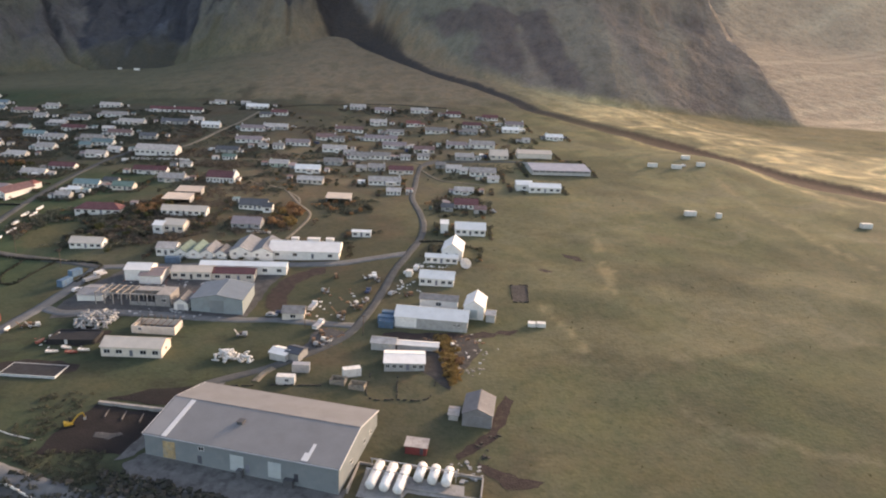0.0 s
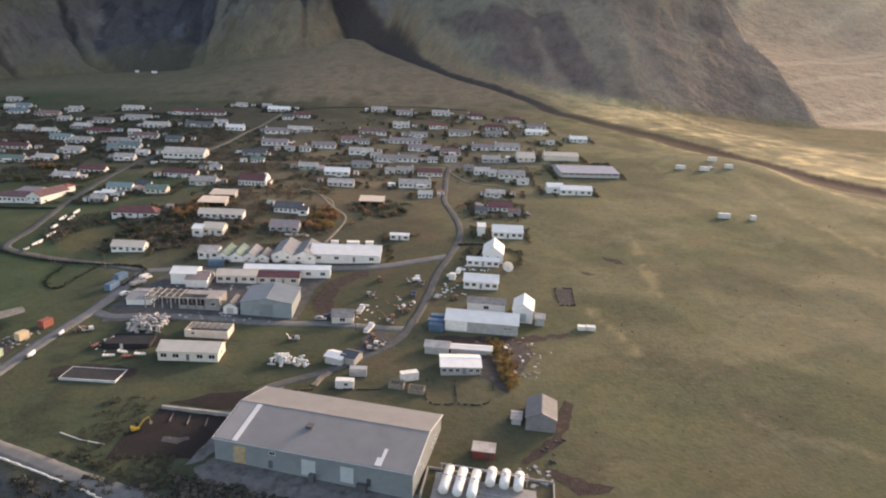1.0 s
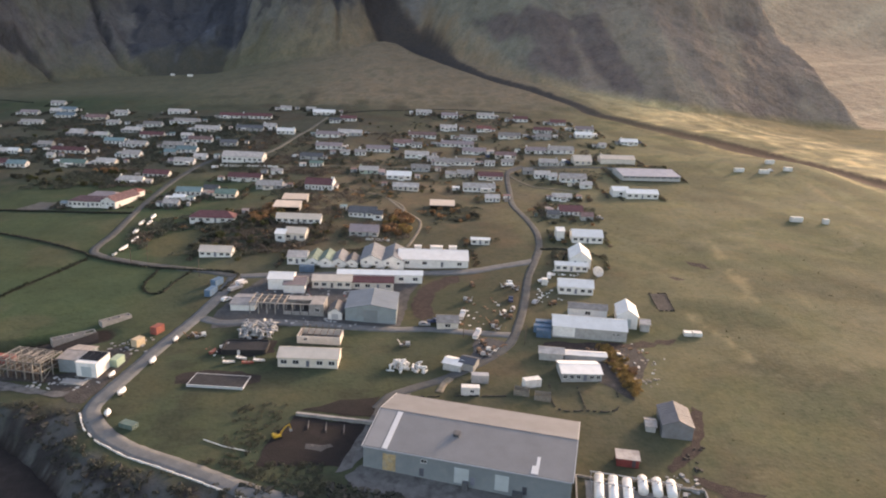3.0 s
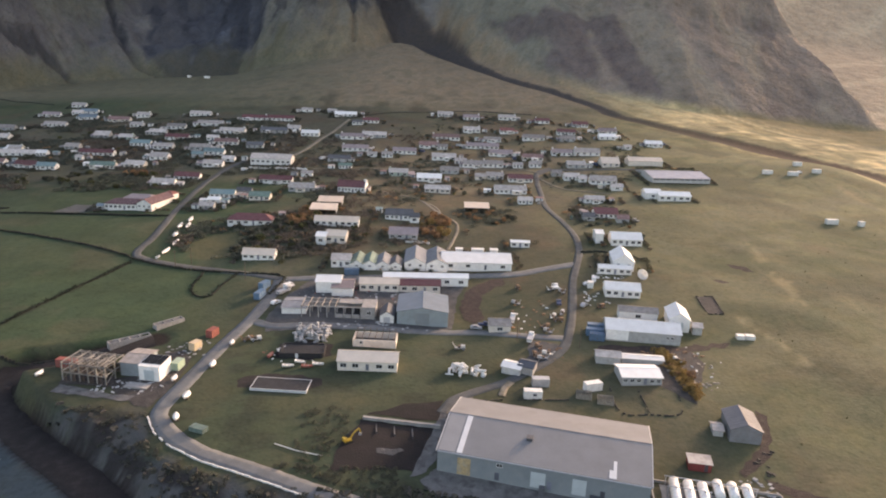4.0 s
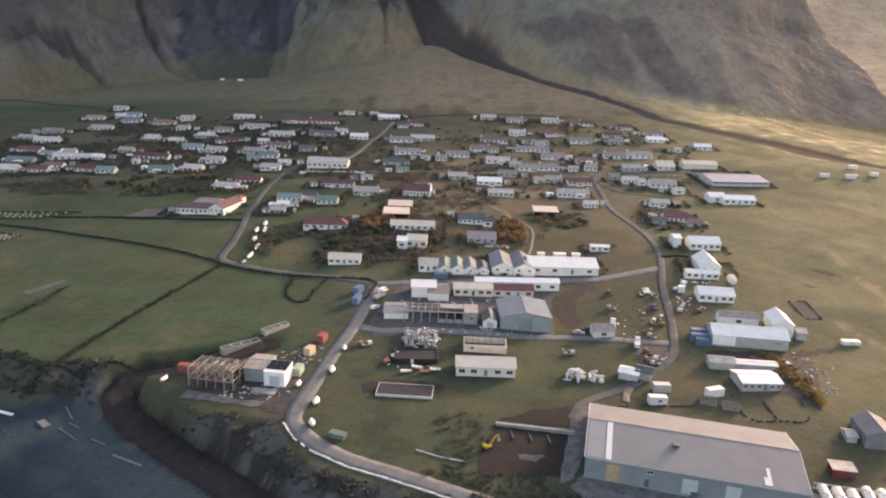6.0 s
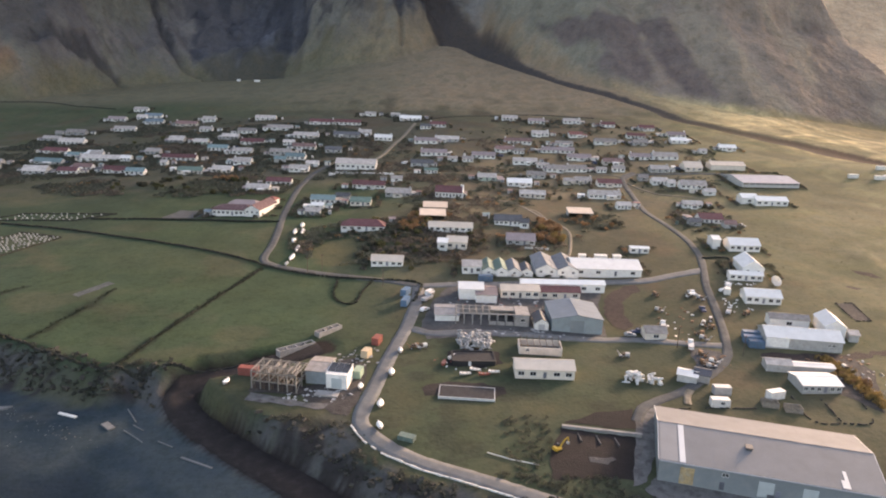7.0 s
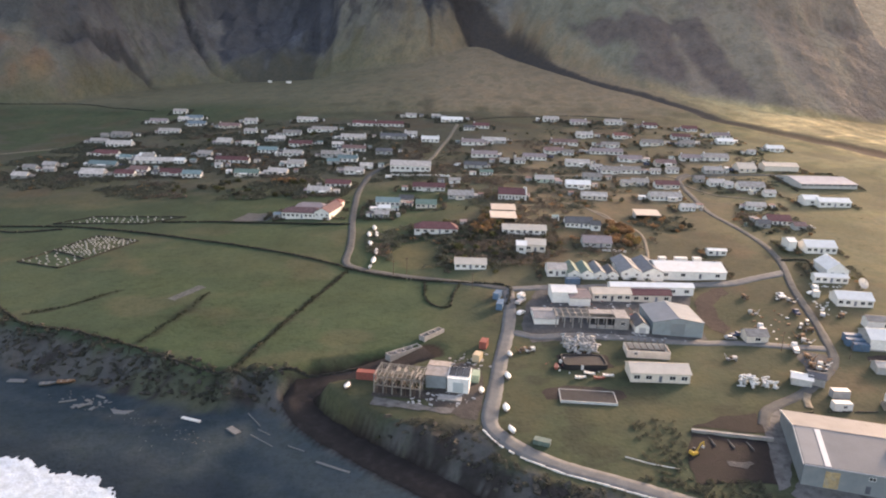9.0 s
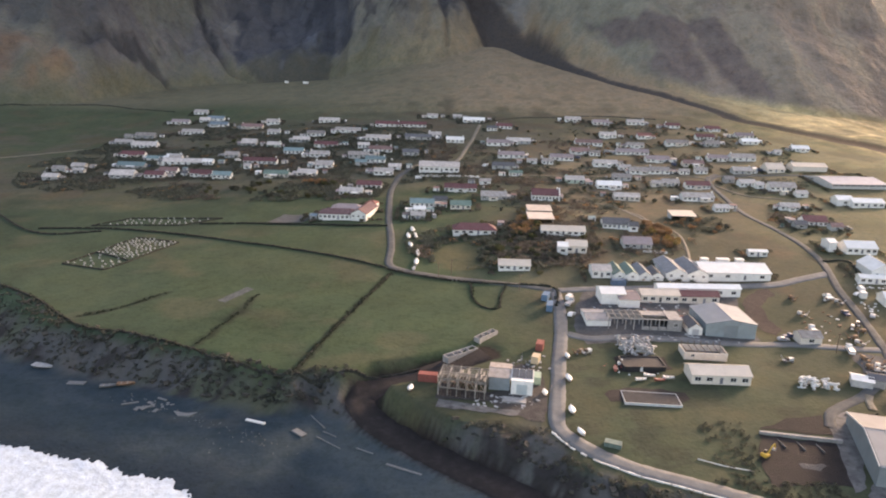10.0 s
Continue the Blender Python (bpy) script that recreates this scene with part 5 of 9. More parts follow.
house(3.4, 283.6, -3.5, 14.0, 4.2, 2.5, "white", "white", 4, 0.9, name="porch_wing", label="low white wing along the front of the white hall", category="annex")
house(-192.5, 469.9, 0.0, 27.6, 12.0, 3.6, "zinc", "white", 7, 2.6, name="village_hall", label="long white village hall with a pale roof", category="hall")
house(-243.8, 361.3, 0.5, 21.5, 10.0, 3.0, "pink", "white", 8, 2.2, hipped=True, name="school", label="long white school with a faded red hipped roof", category="school")
house(-241.0, 371.0, 0.5, 17.0, 8.0, 3.2, "mauve", "white", 4, 2.0, hipped=True, name="school_block", label="rear school block under a faded pinkish-grey hipped roof", category="school")
cross_gable(-230.6, 366.0, -10.0, 8.6, 22.0, 3.2, 2.3, ROOFS["pink"][1], WALLS["white"][1], "white school wing with a faded red gabled roof", "school_wing", "school", windows=3)
house(-228.3, 380.5, -10.0, 6.0, 6.5, 3.2, "red", "white", 2, 1.6, hipped=True, name="school_annex", label="small school annex with a bright brick-red roof", category="school")
house(-257.6, 359.5, 0.5, 3.6, 4.0, 2.2, "blue", "grey", 1, 0.7, name="shed", label="small blue-grey shed at the end of the school", category="shed")
church = house(-127.1, 399.3, -2.5, 15.8, 9.0, 3.2, "maroon", "white", 7, 3.0, name="church", label="white church with a dark red roof and raised white gable", category="church")
bm = bmesh.new()
add_prism(bm, [(-4.9, -1.6), (4.9, -1.6), (4.9, 3.9), (0, 7.2), (-4.9, 3.9)], 8.0, 8.6)
part("gable_parapet", bm, WALLS["white"][1], church, "raised white gable wall")
house(67.5, 484.4, 3.0, 24.2, 10.0, 3.0, "cream", "cream", 0, 2.0, name="long_shed", label="long cream shed with a rounded cream roof", category="shed")
barn = house(78.6, 453.4, 6.5, 38.5, 31.0, 1.4, "lilac", "grey", 0, 2.3, name="livestock_barn", label="very broad low barn with a lilac-grey roof and grey sides", category="barn")
for i in range(9):
    b = bmesh.new()
    add_box(b, -18.9 + i * 4.2, -15.3 + i * 4.2, -15.62, -15.45, 0.3, 1.0)
    part("side_opening", b, ROOFS["dark"][1], barn)
house(64.0, 402.2, 2.0, 19.0, 8.0, 2.9, "white", "white", 4, 1.8, name="long_shed", label="long low white shed on the pasture", category="shed")
house(52.0, 405.5, 2.0, 9.5, 8.0, 3.4, "white", "white", 1, 1.8, name="long_shed", label="white shed adjoining the long low white shed", category="shed")
house(-121.9, 312.0, -3.0, 9.5, 7.0, 3.4, "cream", "cream", 2, 1.9, name="white_house", label="cream house with a cream roof among bushes")
house(-128.6, 310.5, -3.0, 4.6, 7.5, 3.6, "white", "white", 1, 1.2, name="annex", label="tall white wing beside the cream house", category="annex")
house(-34.9, 314.6, 0.0, 8.8, 3.4, 2.4, "white", "white", 2, 0.5, name="cabin", label="small white cabin alone on the grass", category="cabin")
house(-87.0, 346.0, 0.0, 4.6, 5.0, 2.9, "dark", "white", 1, 1.6, name="porch_wing", label="white porch wing with a dark roof", category="annex")
house(-15.2, 208.3, -6.0, 7.9, 5.0, 2.4, "zinc", "grey", 0, 1.0, name="shed", label="small grey shed with a pale metal roof", category="shed")
house(-4.0, 208.0, -4.0, 13.5, 3.6, 1.7, "white", "grey", 0, 0.4, name="shed", label="narrow shed with a bright white roof", category="shed")
shed = house(-7.9, 197.5, 2.5, 12.5, 9.0, 2.4, "white", "grey", 5, 1.0, name="shed", label="low grey shed with a broad white roof", category="shed")
GREY_SHED = material("grey corrugated sheet", (0.20, 0.205, 0.215), 0.6, 0, 0.1, 2, 0.2, 0.1, 0, (0.16, 0.14, 0.13), 0.4, 1.2)
GREY_ROOF = material("dull grey sheet", (0.165, 0.165, 0.175), 0.75, 0, 0.1, 2, 0.2, 0.1, 0, (0.2, 0.19, 0.19), 0.4, 1.2)
cross_gable(14.5, 171.5, -8.5, 8.2, 11.0, 3.2, 1.7, GREY_ROOF, GREY_SHED, "dark grey corrugated shed with a pale ridge", "grey_shed", "shed", door=(2.6, 2.6, GREY_SHED), ribs=1.3)
house(7.6, 171.0, -8.5, 2.6, 4.5, 1.5, "zinc", "grey", 0, 0.6, name="lean_to", label="low grey lean-to against the corrugated shed", category="lean-to", group="")
RED_WALL = material("dark red boards", (0.17, 0.035, 0.035), 0.7, 0, 0.12, 1, 0.15, 0.1)
t = thing("red_hut", "dark red hut with a flat pale grey roof", "hut", -2.3, 156.0, -8.0)
bm = bmesh.new()
add_box(bm, -2.8, 2.8, -1.8, 1.8, -1.0, 2.2)
part("wall", bm, RED_WALL, t)
bm = bmesh.new()
add_prism(bm, [(-2.1, 2.12), (2.1, 2.5), (2.1, 2.65), (-2.1, 2.27)], -3.1, 3.1)
part("roof", bm, ROOFS["zinc"][1], t)
add_door(t, (1.5, -1.8, 0.0), 0, 0.9, 1.9)


# ---- fuel tanks ----
TANK_WHITE = material("tank white", (0.78, 0.78, 0.76), 0.4, 0, 0.05, 2, 0.3, 0, 0.05, (0.5, 0.44, 0.38), 0.35, 0.7)


def fuel_tank(x, y, yaw, length, radius=1.2):
    t = thing("fuel_tank", "white horizontal cylindrical fuel tank on steel cradles", "tank", x, y, yaw, "fuel tanks")
    z = radius + 0.55
    b = bmesh.new()
    for a, e, ra, rb in ((-0.5, 0.5, 1, 1), (0.5, 0.53, 1, 0.82), (0.53, 0.552, 0.82, 0.5), (0.552, 0.56, 0.5, 0.02), (-0.5, -0.53, 1, 0.82), (-0.53, -0.552, 0.82, 0.5), (-0.552, -0.56, 0.5, 0.02)):
        add_tube(b, (0, a * length, z), (0, e * length, z), ra * radius, rb * radius, 20, False)
    bmesh.ops.remove_doubles(b, verts=b.verts, dist=0.01)
    part("shell", b, TANK_WHITE, t, smooth=True)
    for k in (-0.3, 0.3):
        b = bmesh.new()
        add_box(b, -radius * 0.85, radius * 0.85, k * length - 0.18, k * length + 0.18, 0, 0.75)
        part("cradle", b, CONCRETE, t)
    b = bmesh.new()
    add_tube(b, (0, 0, z + radius - 0.03), (0, 0, z + radius + 0.28), 0.32, 0.32, 12)
    part("manhole", b, STEEL, t)
    for k in (-0.12, 0.2):
        b = bmesh.new()
        add_tube(b, (0, k * length - 0.06, z), (0, k * length + 0.06, z), radius + 0.03, radius + 0.03, 20, False)
        part("band", b, STEEL, t)


for i in range(3):
    fuel_tank(-12.0 + 3.35 * i, 144.2 - 0.66 * i, -11, 9.3)
for i in range(3):
    fuel_tank(-1.0 + 3.35 * i, 145.6 - 0.66 * i, -11, 5.4)
t = thing("catwalk", "narrow grey pipe rack laid across the fuel tanks", "pipe rack", -3.3, 145.8, -11.2)
for k, x0, x1 in ((0.6, -10.6, 11.5), (-3.6, -10.4, 0.2)):
    bm = bmesh.new()
    add_tube(bm, (x0, k, 3.1), (x1, k, 3.1), 0.12, 0.12, 8)
    part("pipe", bm, STEEL, t)
    for q in (x0 + 0.4, x1 - 0.4):
        bm = bmesh.new()
        add_box(bm, q - 0.08, q + 0.08, k - 0.08, k + 0.08, -0.5, 3.05)
        part("leg", bm, STEEL, t)


# ---- satellite dish beside the white hall ----
t = thing("satellite_dish", "large white satellite dish tilted to the sky", "dish", 13.4, 276.3, 0)
bm = bmesh.new()
rings = []
for i in range(6):
    r, z = 2.4 * i / 5, 0.75 * (i / 5) ** 2
    rings.append([bm.verts.new((max(r, 0.02) * math.cos(a), max(r, 0.02) * math.sin(a), z)) for a in (2 * math.pi * q / 20 for q in range(20))])
for p, q in zip(rings, rings[1:]):
    for i in range(20):
        bm.faces.new((p[i], p[(i + 1) % 20], q[(i + 1) % 20], q[i]))
bmesh.ops.solidify(bm, geom=bm.faces[:], thickness=0.08)
dish = part("reflector", bm, TANK_WHITE, t, smooth=True)
dish.location, dish.rotation_euler = (0, 0, 2.2), (radians(52), 0, radians(15))
bm = bmesh.new()
add_tube(bm, (0, 0, -0.5), (0, 0, 2.3), 0.25, 0.2, 10)
part("mast", bm, STEEL, t)
bm = bmesh.new()
add_beam(bm, (0.3, -1.2, 2.6), (0.35, -1.6, 4.2), 0.08)
part("feed_arm", bm, STEEL, t)


def utility_pole(x, y, h=7.5):
    t = thing("utility_pole", "weathered wooden utility pole with a cross-arm", "pole", x, y, 0, "utility poles")
    b = bmesh.new()
    add_tube(b, (0, 0, -0.8), (0, 0, h), 0.14, 0.1, 8)
    part("pole", b, DARK_TIMBER, t)
    b = bmesh.new()
    add_box(b, -0.8, 0.8, -0.06, 0.06, h - 0.6, h - 0.45)
    part("cross_arm", b, DARK_TIMBER, t)


utility_pole(-152.3, 265.9)
utility_pole(-204.0, 452.4)
utility_pole(-23.1, 216.1)
utility_pole(-44.0, 221.5)
utility_pole(-186.5, 279.4)
utility_pole(-180.9, 283.2)


# ---- timber skeleton and the sheds on the headland ----
def timber_frame(x, y, yaw):
    """A two-storey skeleton of posts, beams and braces, still without walls."""
    t = thing("timber_frame", "unfinished two-storey timber building frame on a slab", "building frame", x, y, yaw)
    L, D, H = 14.2, 9.0, 5.6
    xs, ys = [-L / 2 + L * i / 5 for i in range(6)], [-D / 2, 0, D / 2]
    post = mesh_of("frame_post", lambda b: add_box(b, -0.16, 0.16, -0.16, 0.16, -1.5, H), FRAME_TIMBER)
    for px in xs:
        for py in ys:
            piece("post", post, t, (px, py, 0))
    for z in (2.7, H):
        for py in ys:
            b = bmesh.new()
            add_box(b, -L / 2 - 0.2, L / 2 + 0.2, py - 0.13, py + 0.13, z - 0.15, z + 0.2)
            part("beam", b, FRAME_TIMBER, t)
        for px in xs:
            b = bmesh.new()
            add_box(b, px - 0.11, px + 0.11, -D / 2 - 0.2, D / 2 + 0.2, z + 0.2, z + 0.45)
            part("joist", b, FRAME_TIMBER, t)
    for i in range(14):
        k = -L / 2 + L * (i + 0.5) / 14
        b = bmesh.new()
        add_box(b, k - 0.06, k + 0.06, -D / 2, D / 2, 2.7, 2.95)
        part("floor_joist", b, DARK_TIMBER, t)
    for px in (xs[0], xs[-1]):
        b = bmesh.new()
        add_beam(b, (px, -D / 2, 0.2), (px, 0, 2.6), 0.14)
        add_beam(b, (px, D / 2, 0.2), (px, 0, 2.6), 0.14)
        part("brace", b, FRAME_TIMBER, t)
    for i in range(9):
        k = -D / 2 + D * (i + 0.5) / 9
        b = bmesh.new()
        add_box(b, -L / 2 - 0.3, L / 2 + 0.3, k - 0.07, k + 0.07, H + 0.45, H + 0.55)
        part("purlin", b, FRAME_TIMBER, t)
    rng = random.Random(41)
    for i in range(26):
        k = -L / 2 + L * i / 26
        if rng.random() < 0.55:
            y0 = rng.uniform(-D / 2, 0.5)
            b = bmesh.new()
            add_box(b, k, k + 0.42, y0, y0 + rng.uniform(2.0, 4.2), H + 0.55, H + 0.6)
            part("roof_board", b, TIMBER, t, "loose weathered roof board")
    for px in (xs[0], xs[1], xs[-2], xs[-1]):
        b = bmesh.new()
        add_beam(b, (px, -D / 2, 2.9), (px + (1.9 if px < 0 else -1.9), -D / 2, H - 0.1), 0.12)
        part("brace", b, FRAME_TIMBER, t)
    b = bmesh.new()
    for i in range(5):
        add_box(b, -L / 2 + 1 + i * 2.2, -L / 2 + 2.6 + i * 2.2, -2.5 + 1.1 * (i % 3), -0.8 + 1.1 * (i % 3), 2.95, 3.05)
    part("loose_boards", b, DARK_TIMBER, t)
    stud = mesh_of("stud", lambda b: add_box(b, -0.06, 0.06, -0.08, 0.08, 0.1, 2.6), DARK_TIMBER)
    for i in range(24):
        piece("stud", stud, t, (-L / 2 + L * (i + 0.5) / 24, D / 2 - 0.4, 0))
        if i % 5 not in (2, 3):
            piece("stud", stud, t, (-L / 2 + L * (i + 0.5) / 24, -D / 2 + 0.3, 0))
    for i in range(3):
        b = bmesh.new()
        add_box(b, -L / 2 + 0.4 + 4.6 * i, -L / 2 + 4.6 + 4.6 * i, D / 2 - 0.3, D / 2 - 0.22, 0.1, 2.55)
        part("board_panel", b, DARK_TIMBER, t, "dark boarded back wall")
    b = bmesh.new()
    add_box(b, -L / 2 - 0.5, L / 2 + 0.5, -D / 2 - 0.5, D / 2 + 0.5, -1.5, 0.12)
    part("slab", b, SLAB_DARK, t)


SLAB_DARK = material("dark frame slab", (0.045, 0.038, 0.036), 0.9, 0, 0.25, 2, 0.3, 0.2, 0, (0.09, 0.08, 0.075), 0.5, 1.2)
FRAME_TIMBER = material("grey framing timber", (0.215, 0.205, 0.185), 0.85, 0, 0.2, 0.8, 0.08, 0.2, 0.25)
timber_frame(-175.6, 187.6, -9.0)

t = thing("pump_house", "white box-like pump house with a dark panelled roof", "pump house", -157.4, 189.0, -7.0)
bm = bmesh.new()
add_prism(bm, [(-3.5, -1.2), (3.5, -1.2), (3.5, 4.9), (-3.5, 4.3)], -3.3, 3.3)
part("wall", bm, WALLS["white"][1], t)
bm = bmesh.new()
add_prism(bm, [(-3.6, 4.31), (3.6, 4.95), (3.6, 5.1), (-3.6, 4.46)], -3.45, 3.45)
part("roof", bm, WALLS["white"][1], t)
for i in range(3):
    bm = bmesh.new()
    add_prism(bm, [(-2.0, 4.66), (3.3, 5.13), (3.3, 5.2), (-2.0, 4.73)], -3.2 + i * 2.15, -1.15 + i * 2.15)
    part("solar_panel", bm, GLASS, t, "dark solar panel")
bm = bmesh.new()
add_box(bm, -1.6, 1.6, -3.57, -3.45, 0.0, 3.2)
part("door", bm, PALE_DOOR, t)
house(-164.0, 193.0, -7.0, 6.4, 10.0, 3.9, "zinc", "blue", 0, 0.7, name="store_building", label="blue-grey flat store beside the white pump house", category="store")
bm = bmesh.new()
add_box(bm, -3.6, 3.6, -1.6, 1.6, -1.0, 0.35)
solid("concrete_plinth", bm, CONCRETE, "low concrete plinth in front of the store", "plinth", -160.2, 182.6, -7.0)
container(-152.3, 193.5, 82, 4.2, CONTAINER_GREEN, "pale green steel tank container by the road")
container(-151.4, 206.3, 70, 3.6, material("cream steel", (0.55, 0.44, 0.30), 0.6, 0, 0.12, 1.5, 0.2, 0), "cream steel box by the road verge")
container(-149.0, 216.0, 75, 4.2, CONTAINER_RED, "rusty red steel container in the verge")
container(-186.8, 193.0, -6, 6.0, CONTAINER_RED, "dark red container behind the timber frame")


def trough(x, y, yaw, length, width, height, label):
    """A roofless range of concrete bays."""
    t = thing("roofless_range", label, "ruin", x, y, yaw)
    b = bmesh.new()
    for s in (-1, 1):
        add_box(b, -length / 2, length / 2, s * width / 2 - 0.15, s * width / 2 + 0.15, -1.0, height)
    part("long_wall", b, CONCRETE, t)
    n = max(2, int(length / 3.0))
    cross = mesh_of(("cross_wall", width, height), lambda q: add_box(q, -0.15, 0.15, -width / 2 + 0.15, width / 2 - 0.15, -1.0, height - 0.1), CONCRETE)
    for i in range(n + 1):
        piece("cross_wall", cross, t, (-length / 2 + 0.15 + (length - 0.3) * i / n, 0, 0))


trough(-176.4, 213.0, 41, 13.6, 2.6, 1.6, "long roofless range of pale concrete bays")
trough(-167.4, 224.4, 50, 10.5, 2.4, 1.6, "shorter roofless range of pale concrete bays")

# ---- ruin of a concrete building, roofless hall, walled slab ----
t = thing("building_shell", "gutted concrete building with bare posts and rafters", "ruin", -108.6, 237.0, 0.5)
bm = bmesh.new()
add_box(bm, -13.6, 13.6, 4.2, 4.5, -1.2, 3.9)
add_box(bm, 8.5, 13.6, -4.5, -4.2, -1.2, 3.9)
add_box(bm, 13.3, 13.6, -4.5, 4.5, -1.2, 3.9)
add_box(bm, 8.5, 13.6, -4.5, 4.5, 3.9, 4.1)
part("wall", bm, CONCRETE, t)
add_window(t, (11.2, -4.5, 1.3), 0, 1.6, 1.3)
for i in range(8):
    for y in (-4.3, 0.0):
        bm = bmesh.new()
        add_box(bm, -13.6 + i * 3.1, -13.25 + i * 3.1, y - 0.17, y + 0.17, -1.2, 3.7)
        part("pillar", bm, CONCRETE, t)
for y in (-4.3, 0.0):
    bm = bmesh.new()
    add_box(bm, -13.8, 8.5, y - 0.2, y + 0.2, 3.7, 4.05)
    part("beam", bm, CONCRETE, t)
for i in range(6):
    bm = bmesh.new()
    add_box(bm, -13.4 + i * 2.45, -13.2 + i * 2.45, -4.6, 4.6, 4.05, 4.3)
    part("rafter", bm, TIMBER, t, "weathered timber rafter")
for i in range(3):
    bm = bmesh.new()
    add_box(bm, -1.0 + 3.1 * i, 1.6 + 3.1 * i, -4.4, -4.2, -1.0, 1.1)
    part("infill_wall", bm, CONCRETE, t)
bm = bmesh.new()
add_box(bm, -0.4, 8.3, 0.4, 4.1, 3.75, 3.95)
part("roof_slab", bm, CONCRETE, t)

t = thing("roofless_hall", "roofless white hall with bare roof posts", "ruin", -93.0, 215.5, -1.0)
bm = bmesh.new()
for a in ((-7.3, 7.3, -3.5, -3.25), (-7.3, 7.3, 3.25, 3.5), (-7.3, -7.05, -3.25, 3.25), (7.05, 7.3, -3.25, 3.25)):
    add_box(bm, *a, -1.2, 2.4)
part("wall", bm, WALLS["cream"][1], t)
add_window(t, (-4.4, -3.5, 0.9), 0, 1.2, 1.0)
for i in range(7):
    bm = bmesh.new()
    add_box(bm, -6.6 + i * 2.2, -6.4 + i * 2.2, -3.3, 3.3, 2.4, 2.6)
    part("rafter", bm, DARK_TIMBER, t)
    bm = bmesh.new()
    add_box(bm, -6.6 + i * 2.2, -6.4 + i * 2.2, 3.3, 3.5, 2.4, 3.9)
    part("post", bm, DARK_TIMBER, t)
bm = bmesh.new()
add_box(bm, -7.0, 7.0, -3.2, 3.2, -0.5, 0.25)
part("floor", bm, YARD, t)

PALE_KERB = material("worn white kerb paint", (0.50, 0.52, 0.53), 0.8, 0, 0.12, 1, 0.2, 0.1)
t = thing("walled_slab", "dark rectangular slab framed by a low white kerb", "slab", -118.2, 186.1, -2.5, sink=-0.06)
bm = bmesh.new()
add_box(bm, -8.3, 8.3, -3.6, 3.6, -1.0, 0.36)
part("slab", bm, material("tarred slab", (0.020, 0.022, 0.027), 0.9, 0, 0.25, 2, 0.3, 0.2, 0, (0.042, 0.040, 0.042), 0.6, 1.2), t)
for a in ((-8.52, 8.52, -3.82, -3.62), (-8.52, 8.52, 3.62, 3.82), (-8.52, -8.32, -3.62, 3.62), (8.32, 8.52, -3.62, 3.62)):
    bm = bmesh.new()
    add_box(bm, *a, -1.0, 0.42)
    part("kerb", bm, PALE_KERB, t, "white painted kerb")


# ---- concrete sea-defence blocks ----
def dolos(bm):
    """Two thick crossed bars joined by a shank."""
    for a, b, c, d in (((-1.3, 0, -0.9), (1.3, 0, -0.9), 0.42, 0.3), ((0, -1.3, 0.9), (0, 1.3, 0.9), 0.42, 0.3)):
        m = (Vector(a) + Vector(b)) / 2
        add_tube(bm, m, a, c, d, 8)
        add_tube(bm, m, b, c, d, 8)
    add_tube(bm, (0, 0, -0.9), (0, 0, 0.9), 0.38, 0.38, 8)


PALE_BLOCK = material("pale concrete", (0.62, 0.62, 0.61), 0.85, 0, 0.1, 1, 0.2, 0.2, 0.1)
GREY_BLOCK = material("grey concrete", (0.36, 0.36, 0.36), 0.85, 0, 0.12, 1, 0.2, 0.2, 0.15)


def block_pile(cx, cy, count, rx, ry, mat, label, group, layers=2):
    rng = random.Random(int(cx * 7 + cy))
    for i in range(count):
        a, r = rng.uniform(0, 6.28), math.sqrt(rng.random())
        x, y = cx + rx * r * math.cos(a), cy + ry * r * math.sin(a)
        ob = new("sea_defence_block", mesh_of(("dolos", mat.name), dolos, mat, True))
        z = land(x, y) + 0.75 + (1.1 * (i % layers) if r < 0.75 else 0)
        ob.matrix_world = pose(x, y, z, rng.uniform(-35, 35), rng.uniform(-35, 35), rng.uniform(0, 180))
        tagged(ob, label, "concrete block", group)


block_pile(-115.3, 219.5, 48, 6.2, 7.5, GREY_BLOCK, "grey anchor-shaped concrete sea-defence block in a heap", "grey sea-defence blocks")
block_pile(-64.8, 198.5, 15, 3.3, 2.4, PALE_BLOCK, "pale anchor-shaped concrete sea-defence block in a heap", "pale sea-defence blocks")
block_pile(-58.0, 198.0, 6, 2.6, 2.0, PALE_BLOCK, "pale anchor-shaped concrete sea-defence block in a heap", "pale sea-defence blocks", 1)


# ---- low black-lined bund below the blocks ----
def rounded(length, width, r, steps=4):
    """A rectangle with rounded corners."""
    out = []
    for cx, cy, a0 in ((1, -1, -90), (1, 1, 0), (-1, 1, 90), (-1, -1, 180)):
        for k in range(steps + 1):
            a = radians(a0 + 90 * k / steps)
            out.append((cx * (length / 2 - r) + r * math.cos(a), cy * (width / 2 - r) + r * math.sin(a)))
    return out


t = thing("lined_bund", "low black-lined rectangular bund with a dark floor", "bund", -116.0, 206.8, 4.0)
bm = bmesh.new()
outer, inner = rounded(14.6, 8.6, 1.2), rounded(13.4, 7.4, 0.8)
rings = [[bm.verts.new((x, y, z)) for x, y in line] for line, z in ((outer, -1.2), (outer, 1.3), (inner, 1.3), (inner, 0.95))]
for a, b in zip(rings, rings[1:]):
    for k in range(len(a)):
        bm.faces.new((a[k], a[(k + 1) % len(a)], b[(k + 1) % len(a)], b[k]))
bm.faces.new(rings[3])
